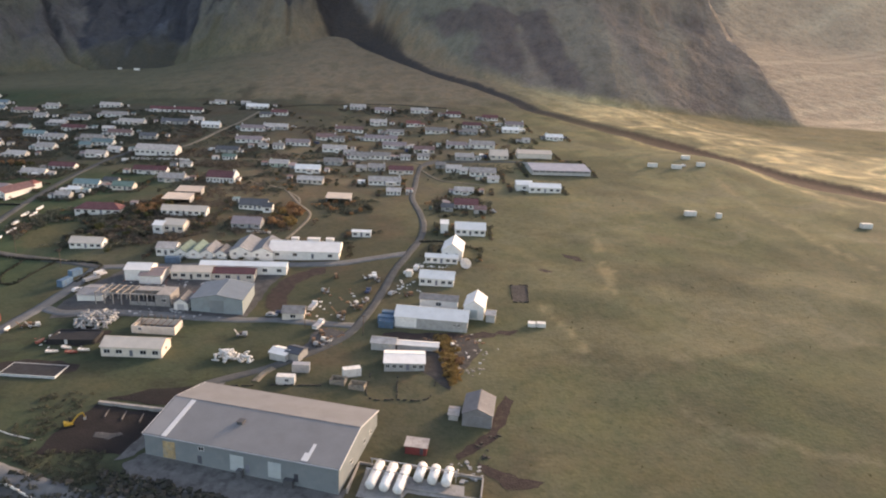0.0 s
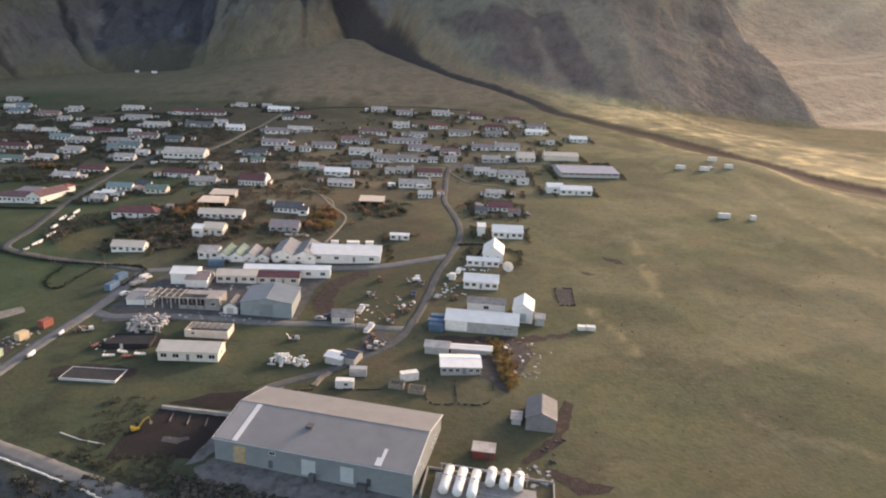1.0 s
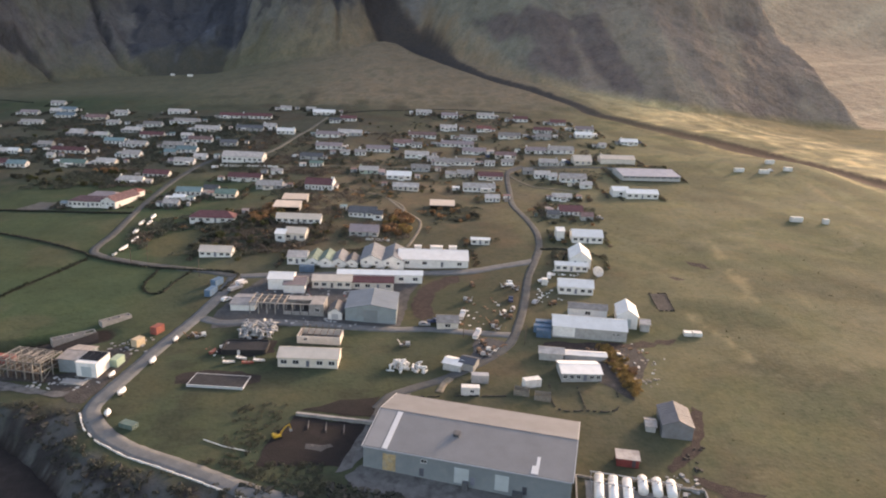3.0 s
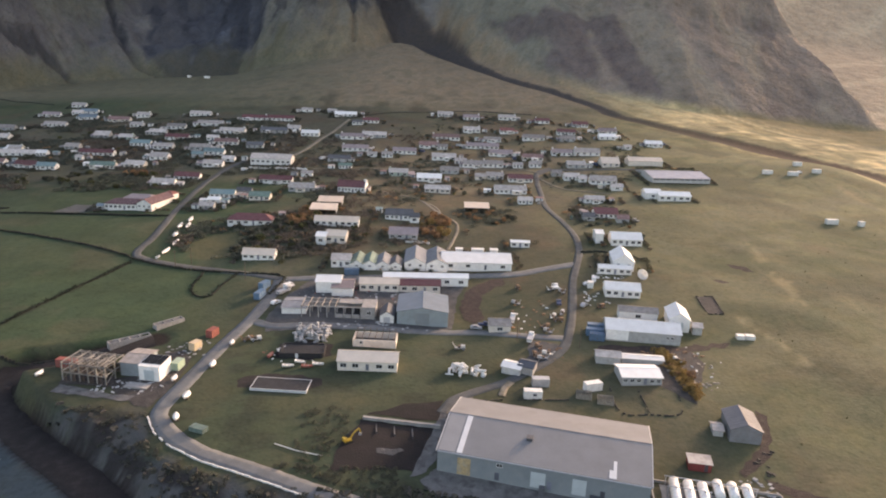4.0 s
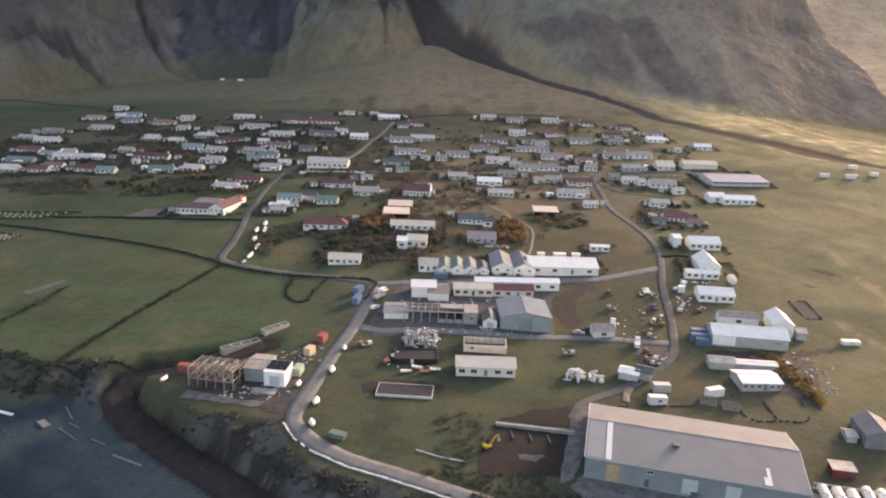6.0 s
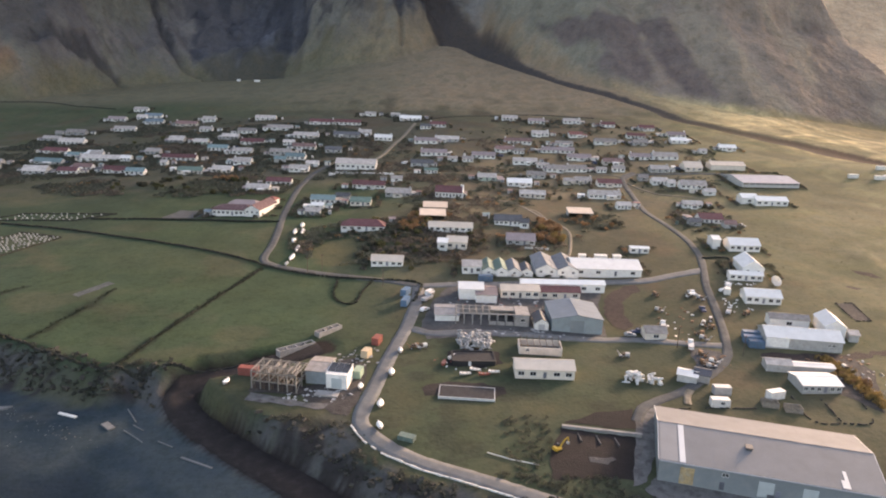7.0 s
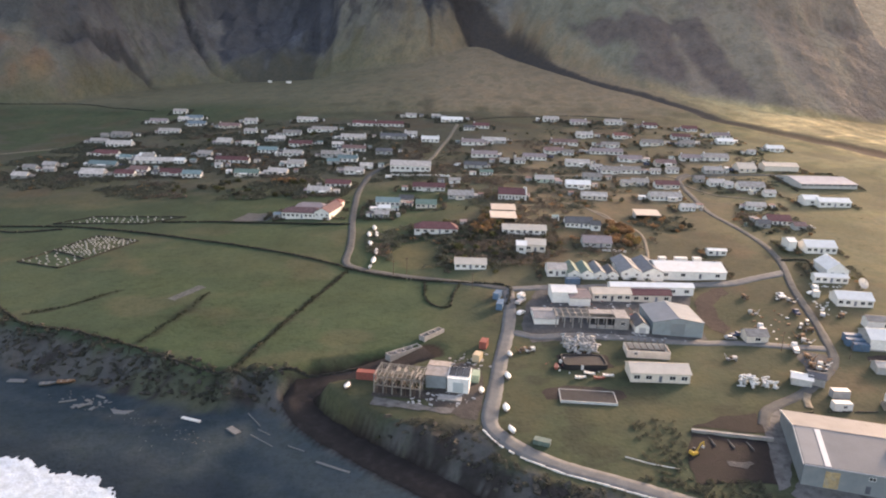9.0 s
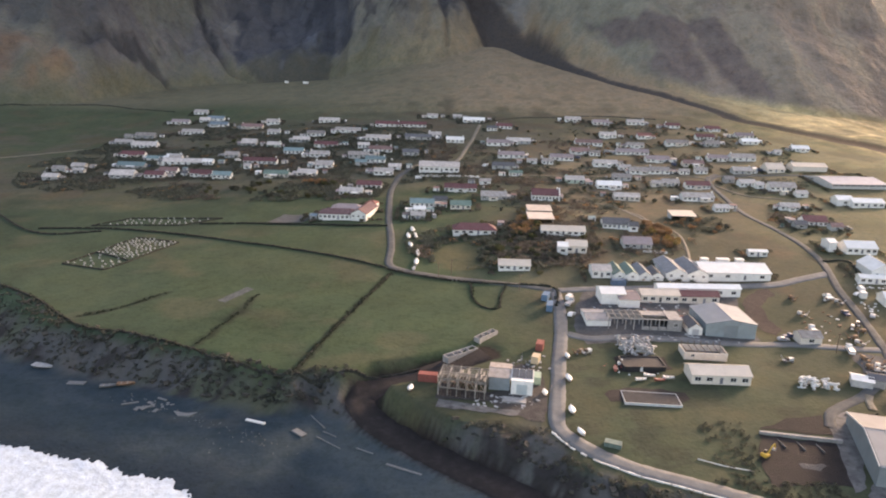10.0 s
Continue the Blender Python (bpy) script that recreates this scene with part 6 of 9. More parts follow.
part("bund_wall", bm, material("black liner", (0.014, 0.015, 0.018), 0.7, 0, 0.2, 1.5, 0.2, 0.2, 0, (0.035, 0.035, 0.037), 0.5, 1.0), t)
bm = bmesh.new()
add_box(bm, -1.9, -1.0, -4.42, -4.3, -0.4, 1.2)
part("hatch", bm, PALE_BLOCK, t, "pale square hatch")


# ---- vehicles and machines ----
SKIP_GREEN = material("dark green steel", (0.09, 0.14, 0.125), 0.65, 0, 0.2, 1.5, 0.2, 0.05, 0.1, (0.2, 0.2, 0.18), 0.4, 0.6)
TYRE = material("tyre rubber", (0.02, 0.02, 0.02), 0.9, 0, 0.1, 1, 0.1, 0)
DIGGER_YELLOW = material("digger yellow", (0.62, 0.38, 0.05), 0.5, 0, 0.12, 1, 0.2, 0, 0, (0.25, 0.17, 0.08), 0.4, 0.5)
MACHINE_ORANGE = material("rusty orange", (0.22, 0.125, 0.070), 0.75, 0, 0.25, 0.8, 0.2, 0.1, 0.3, (0.12, 0.07, 0.05), 0.6, 0.5)
CAR_PAINTS = {
    "white": material("white car paint", (0.75, 0.75, 0.75), 0.3, 0, 0.04, 2, 0.3, 0),
    "dark blue": material("dark blue car paint", (0.05, 0.07, 0.13), 0.3, 0, 0.06, 2, 0.3, 0),
    "silver": material("silver car paint", (0.42, 0.43, 0.45), 0.3, 0.3, 0.05, 2, 0.3, 0),
    "red": material("red car paint", (0.30, 0.04, 0.03), 0.3, 0, 0.05, 2, 0.3, 0),
}


def wheel(parent, at, r=0.34, w=0.22):
    q = piece("wheel", mesh_of(("tyre", r), lambda b: add_tube(b, (0, -w / 2, 0), (0, w / 2, 0), r, r, 14), TYRE), parent, at)
    piece("rim", mesh_of(("rim", r), lambda b: add_tube(b, (0, -w / 2 - 0.01, 0), (0, w / 2 + 0.01, 0), r * 0.55, r * 0.55, 10), STEEL), q)


def vehicle(x, y, yaw, kind, paint, label):
    """A parked car, van or pickup, its nose along x."""
    t = thing(kind, label, "vehicle", x, y, yaw, "parked vehicles")
    outlines = {
        "car": [(-2.1, 0.35), (2.1, 0.35), (2.1, 0.8), (1.0, 0.95), (0.4, 1.42), (-1.2, 1.45), (-1.9, 1.0), (-2.1, 0.95)],
        "pickup": [(-2.5, 0.45), (2.5, 0.45), (2.5, 1.0), (1.4, 1.15), (0.8, 1.75), (-0.4, 1.75), (-0.5, 1.1), (-2.5, 1.1)],
        "van": [(-2.4, 0.4), (2.4, 0.4), (2.4, 1.0), (1.9, 1.25), (1.4, 2.1), (-2.4, 2.15)],
        "truck": [(-3.2, 0.7), (3.2, 0.7), (3.2, 1.6), (2.9, 2.4), (1.5, 2.5), (1.4, 1.3), (-3.2, 1.3)],
    }
    b = bmesh.new()
    add_prism(b, [(p, q) for p, q in outlines[kind]], -0.85, 0.85)
    o = part("body", b, CAR_PAINTS[paint], t)
    o.rotation_euler = (0, 0, radians(-90))
    o.scale = (1, 1, 1)
    top = max(q for _, q in outlines[kind])
    back = {"car": -1.1, "pickup": -0.3, "van": 0.6, "truck": 1.7}[kind]
    front = {"car": 0.3, "pickup": 0.7, "van": 1.35, "truck": 2.7}[kind]
    b = bmesh.new()
    add_box(b, back, front, -0.87, 0.87, top - 0.5, top - 0.12)
    part("windows", b, GLASS, t)
    for k in (-0.62, 0.62):
        for s in (-0.78, 0.78):
            wheel(t, (k * max(p for p, _ in outlines[kind]), s, 0.34))
    if kind == "truck":
        b = bmesh.new()
        add_box(b, -3.2, 1.2, -0.95, 0.95, 1.3, 1.75)
        part("load_bed", b, STEEL, t)


def excavator(x, y, yaw):
    t = thing("excavator", "yellow tracked excavator with its boom raised", "excavator", x, y, yaw)
    for s in (-1, 1):
        b = bmesh.new()
        add_prism(b, [(-1.5, 0.0), (1.5, 0.0), (1.85, 0.35), (1.6, 0.75), (-1.6, 0.75), (-1.85, 0.35)], s * 1.0 - 0.28, s * 1.0 + 0.28)
        o = part("track", b, TYRE, t)
        o.rotation_euler = (0, 0, radians(-90))
    b = bmesh.new()
    add_box(b, -1.9, 1.2, -1.15, 1.15, 0.95, 1.75)
    add_box(b, -1.9, -0.9, -1.1, 1.1, 1.75, 2.2)
    part("body", b, DIGGER_YELLOW, t)
    b = bmesh.new()
    add_prism(b, [(-0.1, 1.75), (1.2, 1.75), (1.1, 2.5), (0.8, 3.0), (-0.1, 3.0)], 0.2, 1.1)
    o = part("cab", b, GLASS, t, "dark glazed cab")
    o.rotation_euler = (0, 0, radians(-90))
    o.location = (0, 1.2, 0)
    for a, c, w in (((1.0, -0.2, 1.6), (3.2, -0.2, 4.1), 0.45), ((3.2, -0.2, 4.1), (4.9, -0.2, 4.7), 0.4)):
        b = bmesh.new()
        add_beam(b, a, c, 0.35, w)
        part("boom", b, DIGGER_YELLOW, t)
    b = bmesh.new()
    add_beam(b, (4.9, -0.2, 4.8), (5.6, -0.2, 2.4), 0.3, 0.35)
    part("dipper_arm", b, DIGGER_YELLOW, t)
    b = bmesh.new()
    add_prism(b, [(5.1, 2.4), (6.0, 2.5), (5.9, 1.5), (5.0, 1.6)], -0.5, 0.5)
    o = part("bucket", b, STEEL, t)
    o.rotation_euler = (0, 0, radians(-90))
    o.location = (0, 0, 0)
    return t


def boat(x, y, yaw, length, mat, label="white wooden dinghy drawn up on the grass", group="drawn-up boats"):
    """An upturned-edge open dinghy with a pointed bow, on a keel block."""
    t = thing("boat", label, "boat", x, y, yaw, group)
    b = bmesh.new()
    rings = []
    for k in range(7):
        u = -1 + k / 3
        w = length * 0.2 * (1 - max(0, u) ** 2.2) * (0.82 if k == 0 else 1)
        zk, zt = 0.18 + 0.12 * max(0, u) ** 2, 0.85 + 0.25 * u * u
        rings.append([b.verts.new((u * length / 2, s * w * f, z)) for s, f, z in ((-1, 1, zt), (-1, 0.75, zk + 0.25), (0, 0, zk), (1, 0.75, zk + 0.25), (1, 1, zt))])
    for p, q in zip(rings, rings[1:]):
        for i in range(4):
            b.faces.new([p[i], p[i + 1], q[i + 1], q[i]])
        b.faces.new([p[4], p[0], q[0], q[4]])
    b.faces.new(rings[0])
    part("hull", b, mat, t)
    b = bmesh.new()
    for u in (-0.25, 0.1):
        add_box(b, u * length - 0.12, u * length + 0.12, -length * 0.17, length * 0.17, 0.95, 1.0)
    part("thwart", b, TIMBER, t)
    b = bmesh.new()
    add_box(b, -length * 0.2, length * 0.2, -0.12, 0.12, -0.1, 0.2)
    part("keel_block", b, DARK_TIMBER, t)
    return t


def longboat(x, y, yaw, length=9.4, beam=2.15, label="white double-ended longboat under a white cover beside the road", group="longboats"):
    """A double-ended longboat on chocks, closed by a laced domed cover."""
    t = thing("longboat" if length > 6 else "dinghy", label, "boat", x, y, yaw, group)
    n = 12
    b, c, e = bmesh.new(), bmesh.new(), bmesh.new()
    hull, cover = [], []
    for k in range(n + 1):
        u = -1 + 2 * k / n
        w = max(beam / 2 * (1 - abs(u) ** 2.4), 0.03)
        sheer, keel = 1.0 + 0.35 * u * u, 0.3 + 0.35 * abs(u) ** 3
        hull.append([b.verts.new((u * length / 2, w * f, z)) for f, z in ((-1, sheer), (-0.85, keel + 0.35), (-0.4, keel + 0.08), (0, keel), (0.4, keel + 0.08), (0.85, keel + 0.35), (1, sheer))])
        top = sheer + 0.55 * (1 - u * u)
        cover.append([c.verts.new((u * length / 2, w * 1.04 * f, z)) for f, z in ((-1, sheer - 0.12), (-1, sheer + 0.02), (-0.5, (sheer + top) / 2 + 0.06), (0, top), (0.5, (sheer + top) / 2 + 0.06), (1, sheer + 0.02), (1, sheer - 0.12))])
    for mesh, rings in ((b, hull), (c, cover)):
        for p, q in zip(rings, rings[1:]):
            for i in range(6):
                mesh.faces.new((p[i], p[i + 1], q[i + 1], q[i]))
    part("hull", b, CONTAINER_WHITE, t, smooth=True)
    part("cover", c, TANK_WHITE, t, "white canvas cover", smooth=True)
    for u in (-0.22, 0.22):
        e = bmesh.new()
        add_box(e, u * length - 0.15, u * length + 0.15, -0.7, 0.7, -0.2, 0.42)
        part("chock", e, DARK_TIMBER, t)
    return t


def trailer_scrap(x, y, yaw, mat, label, seed):
    """A derelict machine: chassis, engine box, mast and wheels."""
    rng = random.Random(seed)
    t = thing("old_machine", label, "machine", x, y, yaw, "old machines")
    b = bmesh.new()
    add_box(b, -1.8, 1.8, -0.5, 0.5, 0.55, 0.8)
    part("chassis", b, mat, t)
    b = bmesh.new()
    add_prism(b, [(-0.6, 0.8), (0.6, 0.8), (0.5, 1.7), (-0.5, 1.6)], 0.3, 1.7)
    part("engine_cover", b, mat, t)
    b = bmesh.new()
    add_beam(b, (-1.4, 0, 0.8), (-2.2 - rng.random(), 0.2, 1.8 + rng.random()), 0.2)
    part("arm", b, mat, t)
    b = bmesh.new()
    add_box(b, -0.7, 0.1, -0.55, 0.55, 0.8, 1.25 + rng.random() * 0.5)
    part("seat_box", b, DARK_TIMBER, t)
    for k in (-1.2, 1.2):
        for s in (-0.65, 0.65):
            wheel(t, (k, s, 0.42), 0.42, 0.28)


digger = excavator(-94.2, 159.9, 35)
digger.scale = (0.68, 0.68, 0.68)
for bx, by, turn in ((-202.0, 340, 100), (-199.8, 330.5, 99), (-203.4, 329.5, 99), (-201.4, 318, 100), (-197.2, 307.5, 96), (-197.2, 296, 92)):
    longboat(bx, by, turn)
boat(-197.8, 288.8, 88, 3.6, CONTAINER_WHITE)
longboat(-140.4, 209.7, 97, 3.6, 1.6, "small white dinghy under a cover on the verge", "covered dinghies")
longboat(-142.0, 195.2, 96, 4.6, 1.9, "small white dinghy under a cover on the verge", "covered dinghies")
longboat(-143.6, 177.4, 92, 4.4, 2.0, "small white dinghy under a cover on the verge", "covered dinghies")
longboat(-142.6, 166.8, 110, 3.8, 1.7, "small white dinghy under a cover on the verge", "covered dinghies")
longboat(-150.6, 186.2, 92, 3.6, 1.6, "small white dinghy under a cover by the yard", "covered dinghies")
longboat(-191.9, 186.7, 80, 3.6, 1.7, "small white dinghy under a cover on the headland grass", "covered dinghies")
vehicle(-205.5, 447.9, 5, "van", "white", "white van parked on the village road")
vehicle(-44.3, 237.8, 80, "truck", "white", "white flat-bed truck beside the workshop")
vehicle(-25.1, 251.9, 85, "pickup", "dark blue", "dark blue pickup parked on the grass")
vehicle(-39.3, 221.5, 75, "truck", "white", "white truck at the road junction")
vehicle(-10.3, 269.7, 10, "car", "white", "white car beside the road")
vehicle(-7.2, 274.5, 80, "van", "white", "small white van by the white houses")
vehicle(-15.5, 250.3, 60, "car", "silver", "silver car beside the road")
vehicle(-24.3, 267.3, 100, "pickup", "white", "white pickup among stored machinery")
trailer_scrap(-26.5, 264.5, 40, CONTAINER_WHITE, "pale derelict machine on the grass", 16)
trailer_scrap(-22.5, 262.0, 120, STEEL, "grey derelict machine on the grass", 17)
vehicle(-133.3, 252.8, 60, "truck", "silver", "grey truck parked by the stores")
vehicle(-132.6, 258.5, 60, "van", "white", "white van parked by the stores")
vehicle(-133.9, 243.3, 55, "car", "white", "white car at the road edge")
vehicle(-58.0, 231.5, 0, "car", "silver", "grey car by the service road")
vehicle(-54.7, 234.1, 10, "pickup", "dark blue", "dark pickup by the service road")
vehicle(-82.4, 232.3, 5, "car", "dark blue", "dark car in front of the workshop")
vehicle(166.8, 462.3, 30, "pickup", "white", "white pickup out on the pasture")
trailer_scrap(-39.7, 265.7, 103, MACHINE_ORANGE, "rusty orange derelict machine on the grass", 0)
trailer_scrap(-41.9, 251.9, 144, STEEL, "grey derelict machine on the grass", 1)
trailer_scrap(-32.9, 231.8, 5, MACHINE_ORANGE, "rusty orange derelict machine on the grass", 2)
trailer_scrap(-29.0, 239.6, 58, CONTAINER_WHITE, "pale derelict machine on the grass", 3)
trailer_scrap(-27.3, 236.8, 0, MACHINE_ORANGE, "rusty orange derelict machine on the grass", 4)
trailer_scrap(-32.4, 227.7, 132, STEEL, "grey derelict machine on the grass", 5)
trailer_scrap(-37.2, 215.6, 110, MACHINE_ORANGE, "rusty orange derelict machine on the grass", 6)
trailer_scrap(-34.8, 210.7, 164, CONTAINER_WHITE, "pale derelict machine on the grass", 7)
trailer_scrap(-38.7, 209.6, 105, MACHINE_ORANGE, "rusty orange derelict machine on the grass", 8)
trailer_scrap(-36.8, 207.6, 179, STEEL, "grey derelict machine on the grass", 9)
trailer_scrap(-136.0, 212.9, 27, MACHINE_ORANGE, "rusty orange derelict machine on the grass", 10)
trailer_scrap(-133.2, 213.1, 31, CONTAINER_WHITE, "pale derelict machine on the grass", 11)
trailer_scrap(-64.0, 214.4, 2, STEEL, "grey derelict machine on the grass", 12)
trailer_scrap(-25.2, 242.6, 68, STEEL, "grey derelict machine on the grass", 13)
trailer_scrap(-9.2, 249.0, 38, MACHINE_ORANGE, "rusty orange derelict machine on the grass", 14)
trailer_scrap(7.8, 208.2, 105, CONTAINER_WHITE, "pale derelict machine on the grass", 15)
caravan = container(-42.5, 184.3, 0, 5.4, CONTAINER_WHITE, "white caravan-like cabin by the track")
add_window(caravan, (0.5, -1.22, 1.1), 0, 1.2, 0.9)
container(-39.4, 191.4, 0, 5.2, STEEL, "grey metal box store by the track")
container(-23.6, 189.7, 20, 5.4, CONTAINER_WHITE, "white box beside the garden plots")
container(36.0, 226.8, -6, 2.7, CONTAINER_WHITE, "small cream low tank box on the pasture").scale = (1, 1, 0.55)
container(39.3, 226.7, -6, 3.1, CONTAINER_WHITE, "small cream low tank box on the pasture").scale = (1, 1, 0.55)
container(146.6, 464.0, 0, 6.2, CONTAINER_WHITE, "white box shed out on the pasture")
container(161.2, 458.5, 0, 6.4, CONTAINER_WHITE, "white box shed out on the pasture")
container(174.6, 481.5, 0, 5.6, CONTAINER_WHITE, "white box shed out on the pasture")
container(179.0, 462.9, 0, 5.2, CONTAINER_WHITE, "white box shed out on the pasture")
container(139.3, 364.5, 0, 6.2, CONTAINER_WHITE, "white box shed out on the pasture")
container(154.2, 362.3, 0, 2.7, CONTAINER_WHITE, "white box shed out on the pasture")
container(233.2, 358.4, 0, 5.8, CONTAINER_WHITE, "white box shed out on the pasture")
container(-398.0, 872.0, 0, 4.4, CONTAINER_WHITE, "white hut at the mountain foot")
container(-371.0, 858.0, 0, 6.4, CONTAINER_WHITE, "white hut at the mountain foot")
skip = container(-134.7, 162.1, -20, 4.5, SKIP_GREEN, "low green skip above the coast road")
skip.scale = (1, 1, 0.5)
container(-109.6, 274.1, 5, 6, CONTAINER_BLUE, "blue container in the stores yard")
container(-141.7, 249.0, 80, 6, CONTAINER_BLUE, "blue container at the field corner")
container(-142.3, 258.0, 70, 5, CONTAINER_BLUE, "blue container at the field corner")
container(-9.9, 267.9, 80, 2.6, CONTAINER_WHITE, "small white kiosk by the white house")
for bx, by, turn, paint, words in ((-125.6, 202.9, 80, CONTAINER_RED, "faded red dinghy beside the dark heap"), (-118.6, 196.8, 10, CONTAINER_WHITE, "white dinghy in front of the dark heap"), (-115.3, 199.4, -15, CONTAINER_WHITE, "white dinghy in front of the dark heap"), (-112.6, 196.8, 5, CONTAINER_RED, "faded red dinghy in front of the dark heap"), (-109.4, 198.4, 0, CONTAINER_WHITE, "white dinghy in front of the dark heap"), (-123.0, 207.0, 60, CONTAINER_WHITE, "white dinghy beside the dark heap")):
    boat(bx, by, turn, 3.6, paint, words)


def slatted_pen(x, y, yaw, length, width, height=1.6):
    """A roofless pen of upright boards on two rails."""
    t = thing("slatted_pen", "roofless pen of weathered grey boards by the garden plots", "pen", x, y, yaw, "slatted pens")
    board = mesh_of(("board", height), lambda b: add_box(b, -0.11, 0.11, -0.02, 0.02, -0.3, height), TIMBER)
    for s, n, span in ((-1, int(length / 0.3), length), (1, int(length / 0.3), length)):
        for i in range(n + 1):
            piece("board", board, t, (-span / 2 + span * i / n, s * width / 2, 0))
    for s in (-1, 1):
        for i in range(int(width / 0.3)):
            piece("board", board, t, (s * length / 2, -width / 2 + 0.3 * (i + 0.5), 0), 90)
        for z in (0.4, height - 0.3):
            b = bmesh.new()
            add_box(b, -length / 2, length / 2, s * (width / 2 - 0.07) - 0.04, s * (width / 2 - 0.07) + 0.04, z, z + 0.1)
            part("rail", b, TIMBER, t)
    return t


slatted_pen(-27.0, 185.5, -10, 4.4, 3.0)
slatted_pen(-21.0, 183.2, -10, 4.6, 3.0)
house(-47.2, 199.9, -22, 6.0, 5.0, 2.3, "white", "grey", 0, 0.7, name="lean_to", label="open lean-to with a patched white roof beside the track", category="lean-to", group="")
house(-42.5, 200.0, -22, 4.8, 5.5, 2.6, "slate", "grey", 0, 0.9, name="shed", label="low shed with a dark slate-blue roof beside the track", category="shed")
# concrete retaining wall and footings across the soil yard
def long_block(name, label, a, b, width, height, mat=None):
    dx, dy = b[0] - a[0], b[1] - a[1]
    bm = bmesh.new()
    n, span = 8, math.hypot(dx, dy)
    for i in range(n):
        x0, x1 = span * i / n, span * (i + 1) / n - 0.02
        add_box(bm, x0, x1, -width / 2, width / 2, -1.5, height)
    solid(name, bm, mat or CONCRETE, label, "wall", a[0], a[1], math.degrees(math.atan2(dy, dx)), z=max(land(*a), land(*b)), kind="structure")


long_block("retaining_wall", "long pale concrete retaining wall across the soil yard", (-91.5, 170.6), (-69.8, 167.6), 0.9, 0.75)
for k in range(3):
    long_block("footing", "short pale concrete footing in the dug soil", (-87.5 + 5 * k, 168.2 - 0.7 * k), (-87.0 + 5 * k, 164.0 - 0.7 * k), 0.3, 0.16, STAINED)
# low bund walls round the fuel tanks
for a, b in (((-16.6, 150.0), (-5.0, 147.6)), ((-5.0, 149.6), (14.5, 145.6)), ((-18.2, 139.0), (-16.6, 150.0)), ((-5.4, 138.0), (-5.0, 141.5)), ((-5.0, 141.5), (13.5, 138.0)), ((13.5, 138.0), (14.5, 145.6))):
    long_block("bund_wall", "low dark-stained concrete bund wall round the fuel tanks", a, b, 0.35, 0.55)
# pale pipe across the grass
bm = bmesh.new()
line = [(-113.1, 157.7), (-107.0, 155.2), (-99.7, 153.5)]
for p, q in zip(line, line[1:]):
    add_tube(bm, (*p, land(*p) + 0.25), (*q, land(*q) + 0.25), 0.13, 0.13, 8)
solid("water_pipe", bm, CONTAINER_WHITE, "pale pipe laid over the grass", "pipe", 0, 0, z=0.0)


def kerb(bm):
    add_box(bm, -0.9, 0.9, -0.22, 0.22, -0.4, 0.42)
    bmesh.ops.bevel(bm, geom=bm.edges[:], offset=0.05, segments=1, affect="EDGES")


# whitewashed stones along the seaward edge of the coast road
KERB_LINE = [(-150.2, 166.5), (-147.0, 161.6), (-141.2, 156.0), (-130.7, 150.2), (-119.8, 146.1), (-91, 135.0), (-72, 130.8)]
rng = random.Random(5)
run = 0.0
for (px, py), (qx, qy) in zip(KERB_LINE, KERB_LINE[1:]):
    span = math.hypot(qx - px, qy - py)
    while run < span:
        kx, ky = px + (qx - px) * run / span, py + (qy - py) * run / span
        if rng.random() < 0.93:
            ob = new("kerb_stone", mesh_of("kerb_stone", kerb, CONTAINER_WHITE))
            ob.matrix_world = pose(kx + rng.uniform(-0.1, 0.1), ky + rng.uniform(-0.1, 0.1), land(kx, ky) + 0.06, 0, 0, math.degrees(math.atan2(qy - py, qx - px)) + rng.uniform(-4, 4)) @ Matrix.Diagonal((1, rng.uniform(0.6, 1.0), rng.uniform(0.6, 1.0), 1))
            tagged(ob, "whitewashed kerb stone along the coast road", "kerb stone", "whitewashed kerb stones")
        run += 1.85
    run -= span


# ---- scrap and rubble ----
OLD_STONE = material("weathered garden stone", (0.052, 0.048, 0.042), 0.95, 0, 0.3, 0.8, 0.2, 0.6, 0.0, (0.075, 0.072, 0.045), 0.6, 1.1)

def debris(name, label, cx, cy, rx, ry, count, mat, seed, small=0.15, big=0.7, flat=0.4):
    """Loose pieces that nobody could count, in one mesh."""
    rng = random.Random(seed)
    bm = bmesh.new()
    for _ in range(count):
        a, r = rng.uniform(0, 6.28), math.sqrt(rng.random())
        x, y = cx + rx * r * math.cos(a), cy + ry * r * math.sin(a)
        s = rng.uniform(small, big)
        v = add_box(bm, -s, s, -s * rng.uniform(0.3, 0.9), s * rng.uniform(0.3, 0.9), -0.1, s * flat * rng.uniform(0.5, 1.6))
        turn = pose(x, y, land(x, y), rng.uniform(-12, 12), rng.uniform(-12, 12), rng.uniform(0, 360))
        for q in v:
            q.co = turn @ (q.co + Vector((rng.uniform(-0.2, 0.2), rng.uniform(-0.2, 0.2), 0)) * s)
    return tagged(part(name, bm, mat, None), label, "debris", kind="stuff")


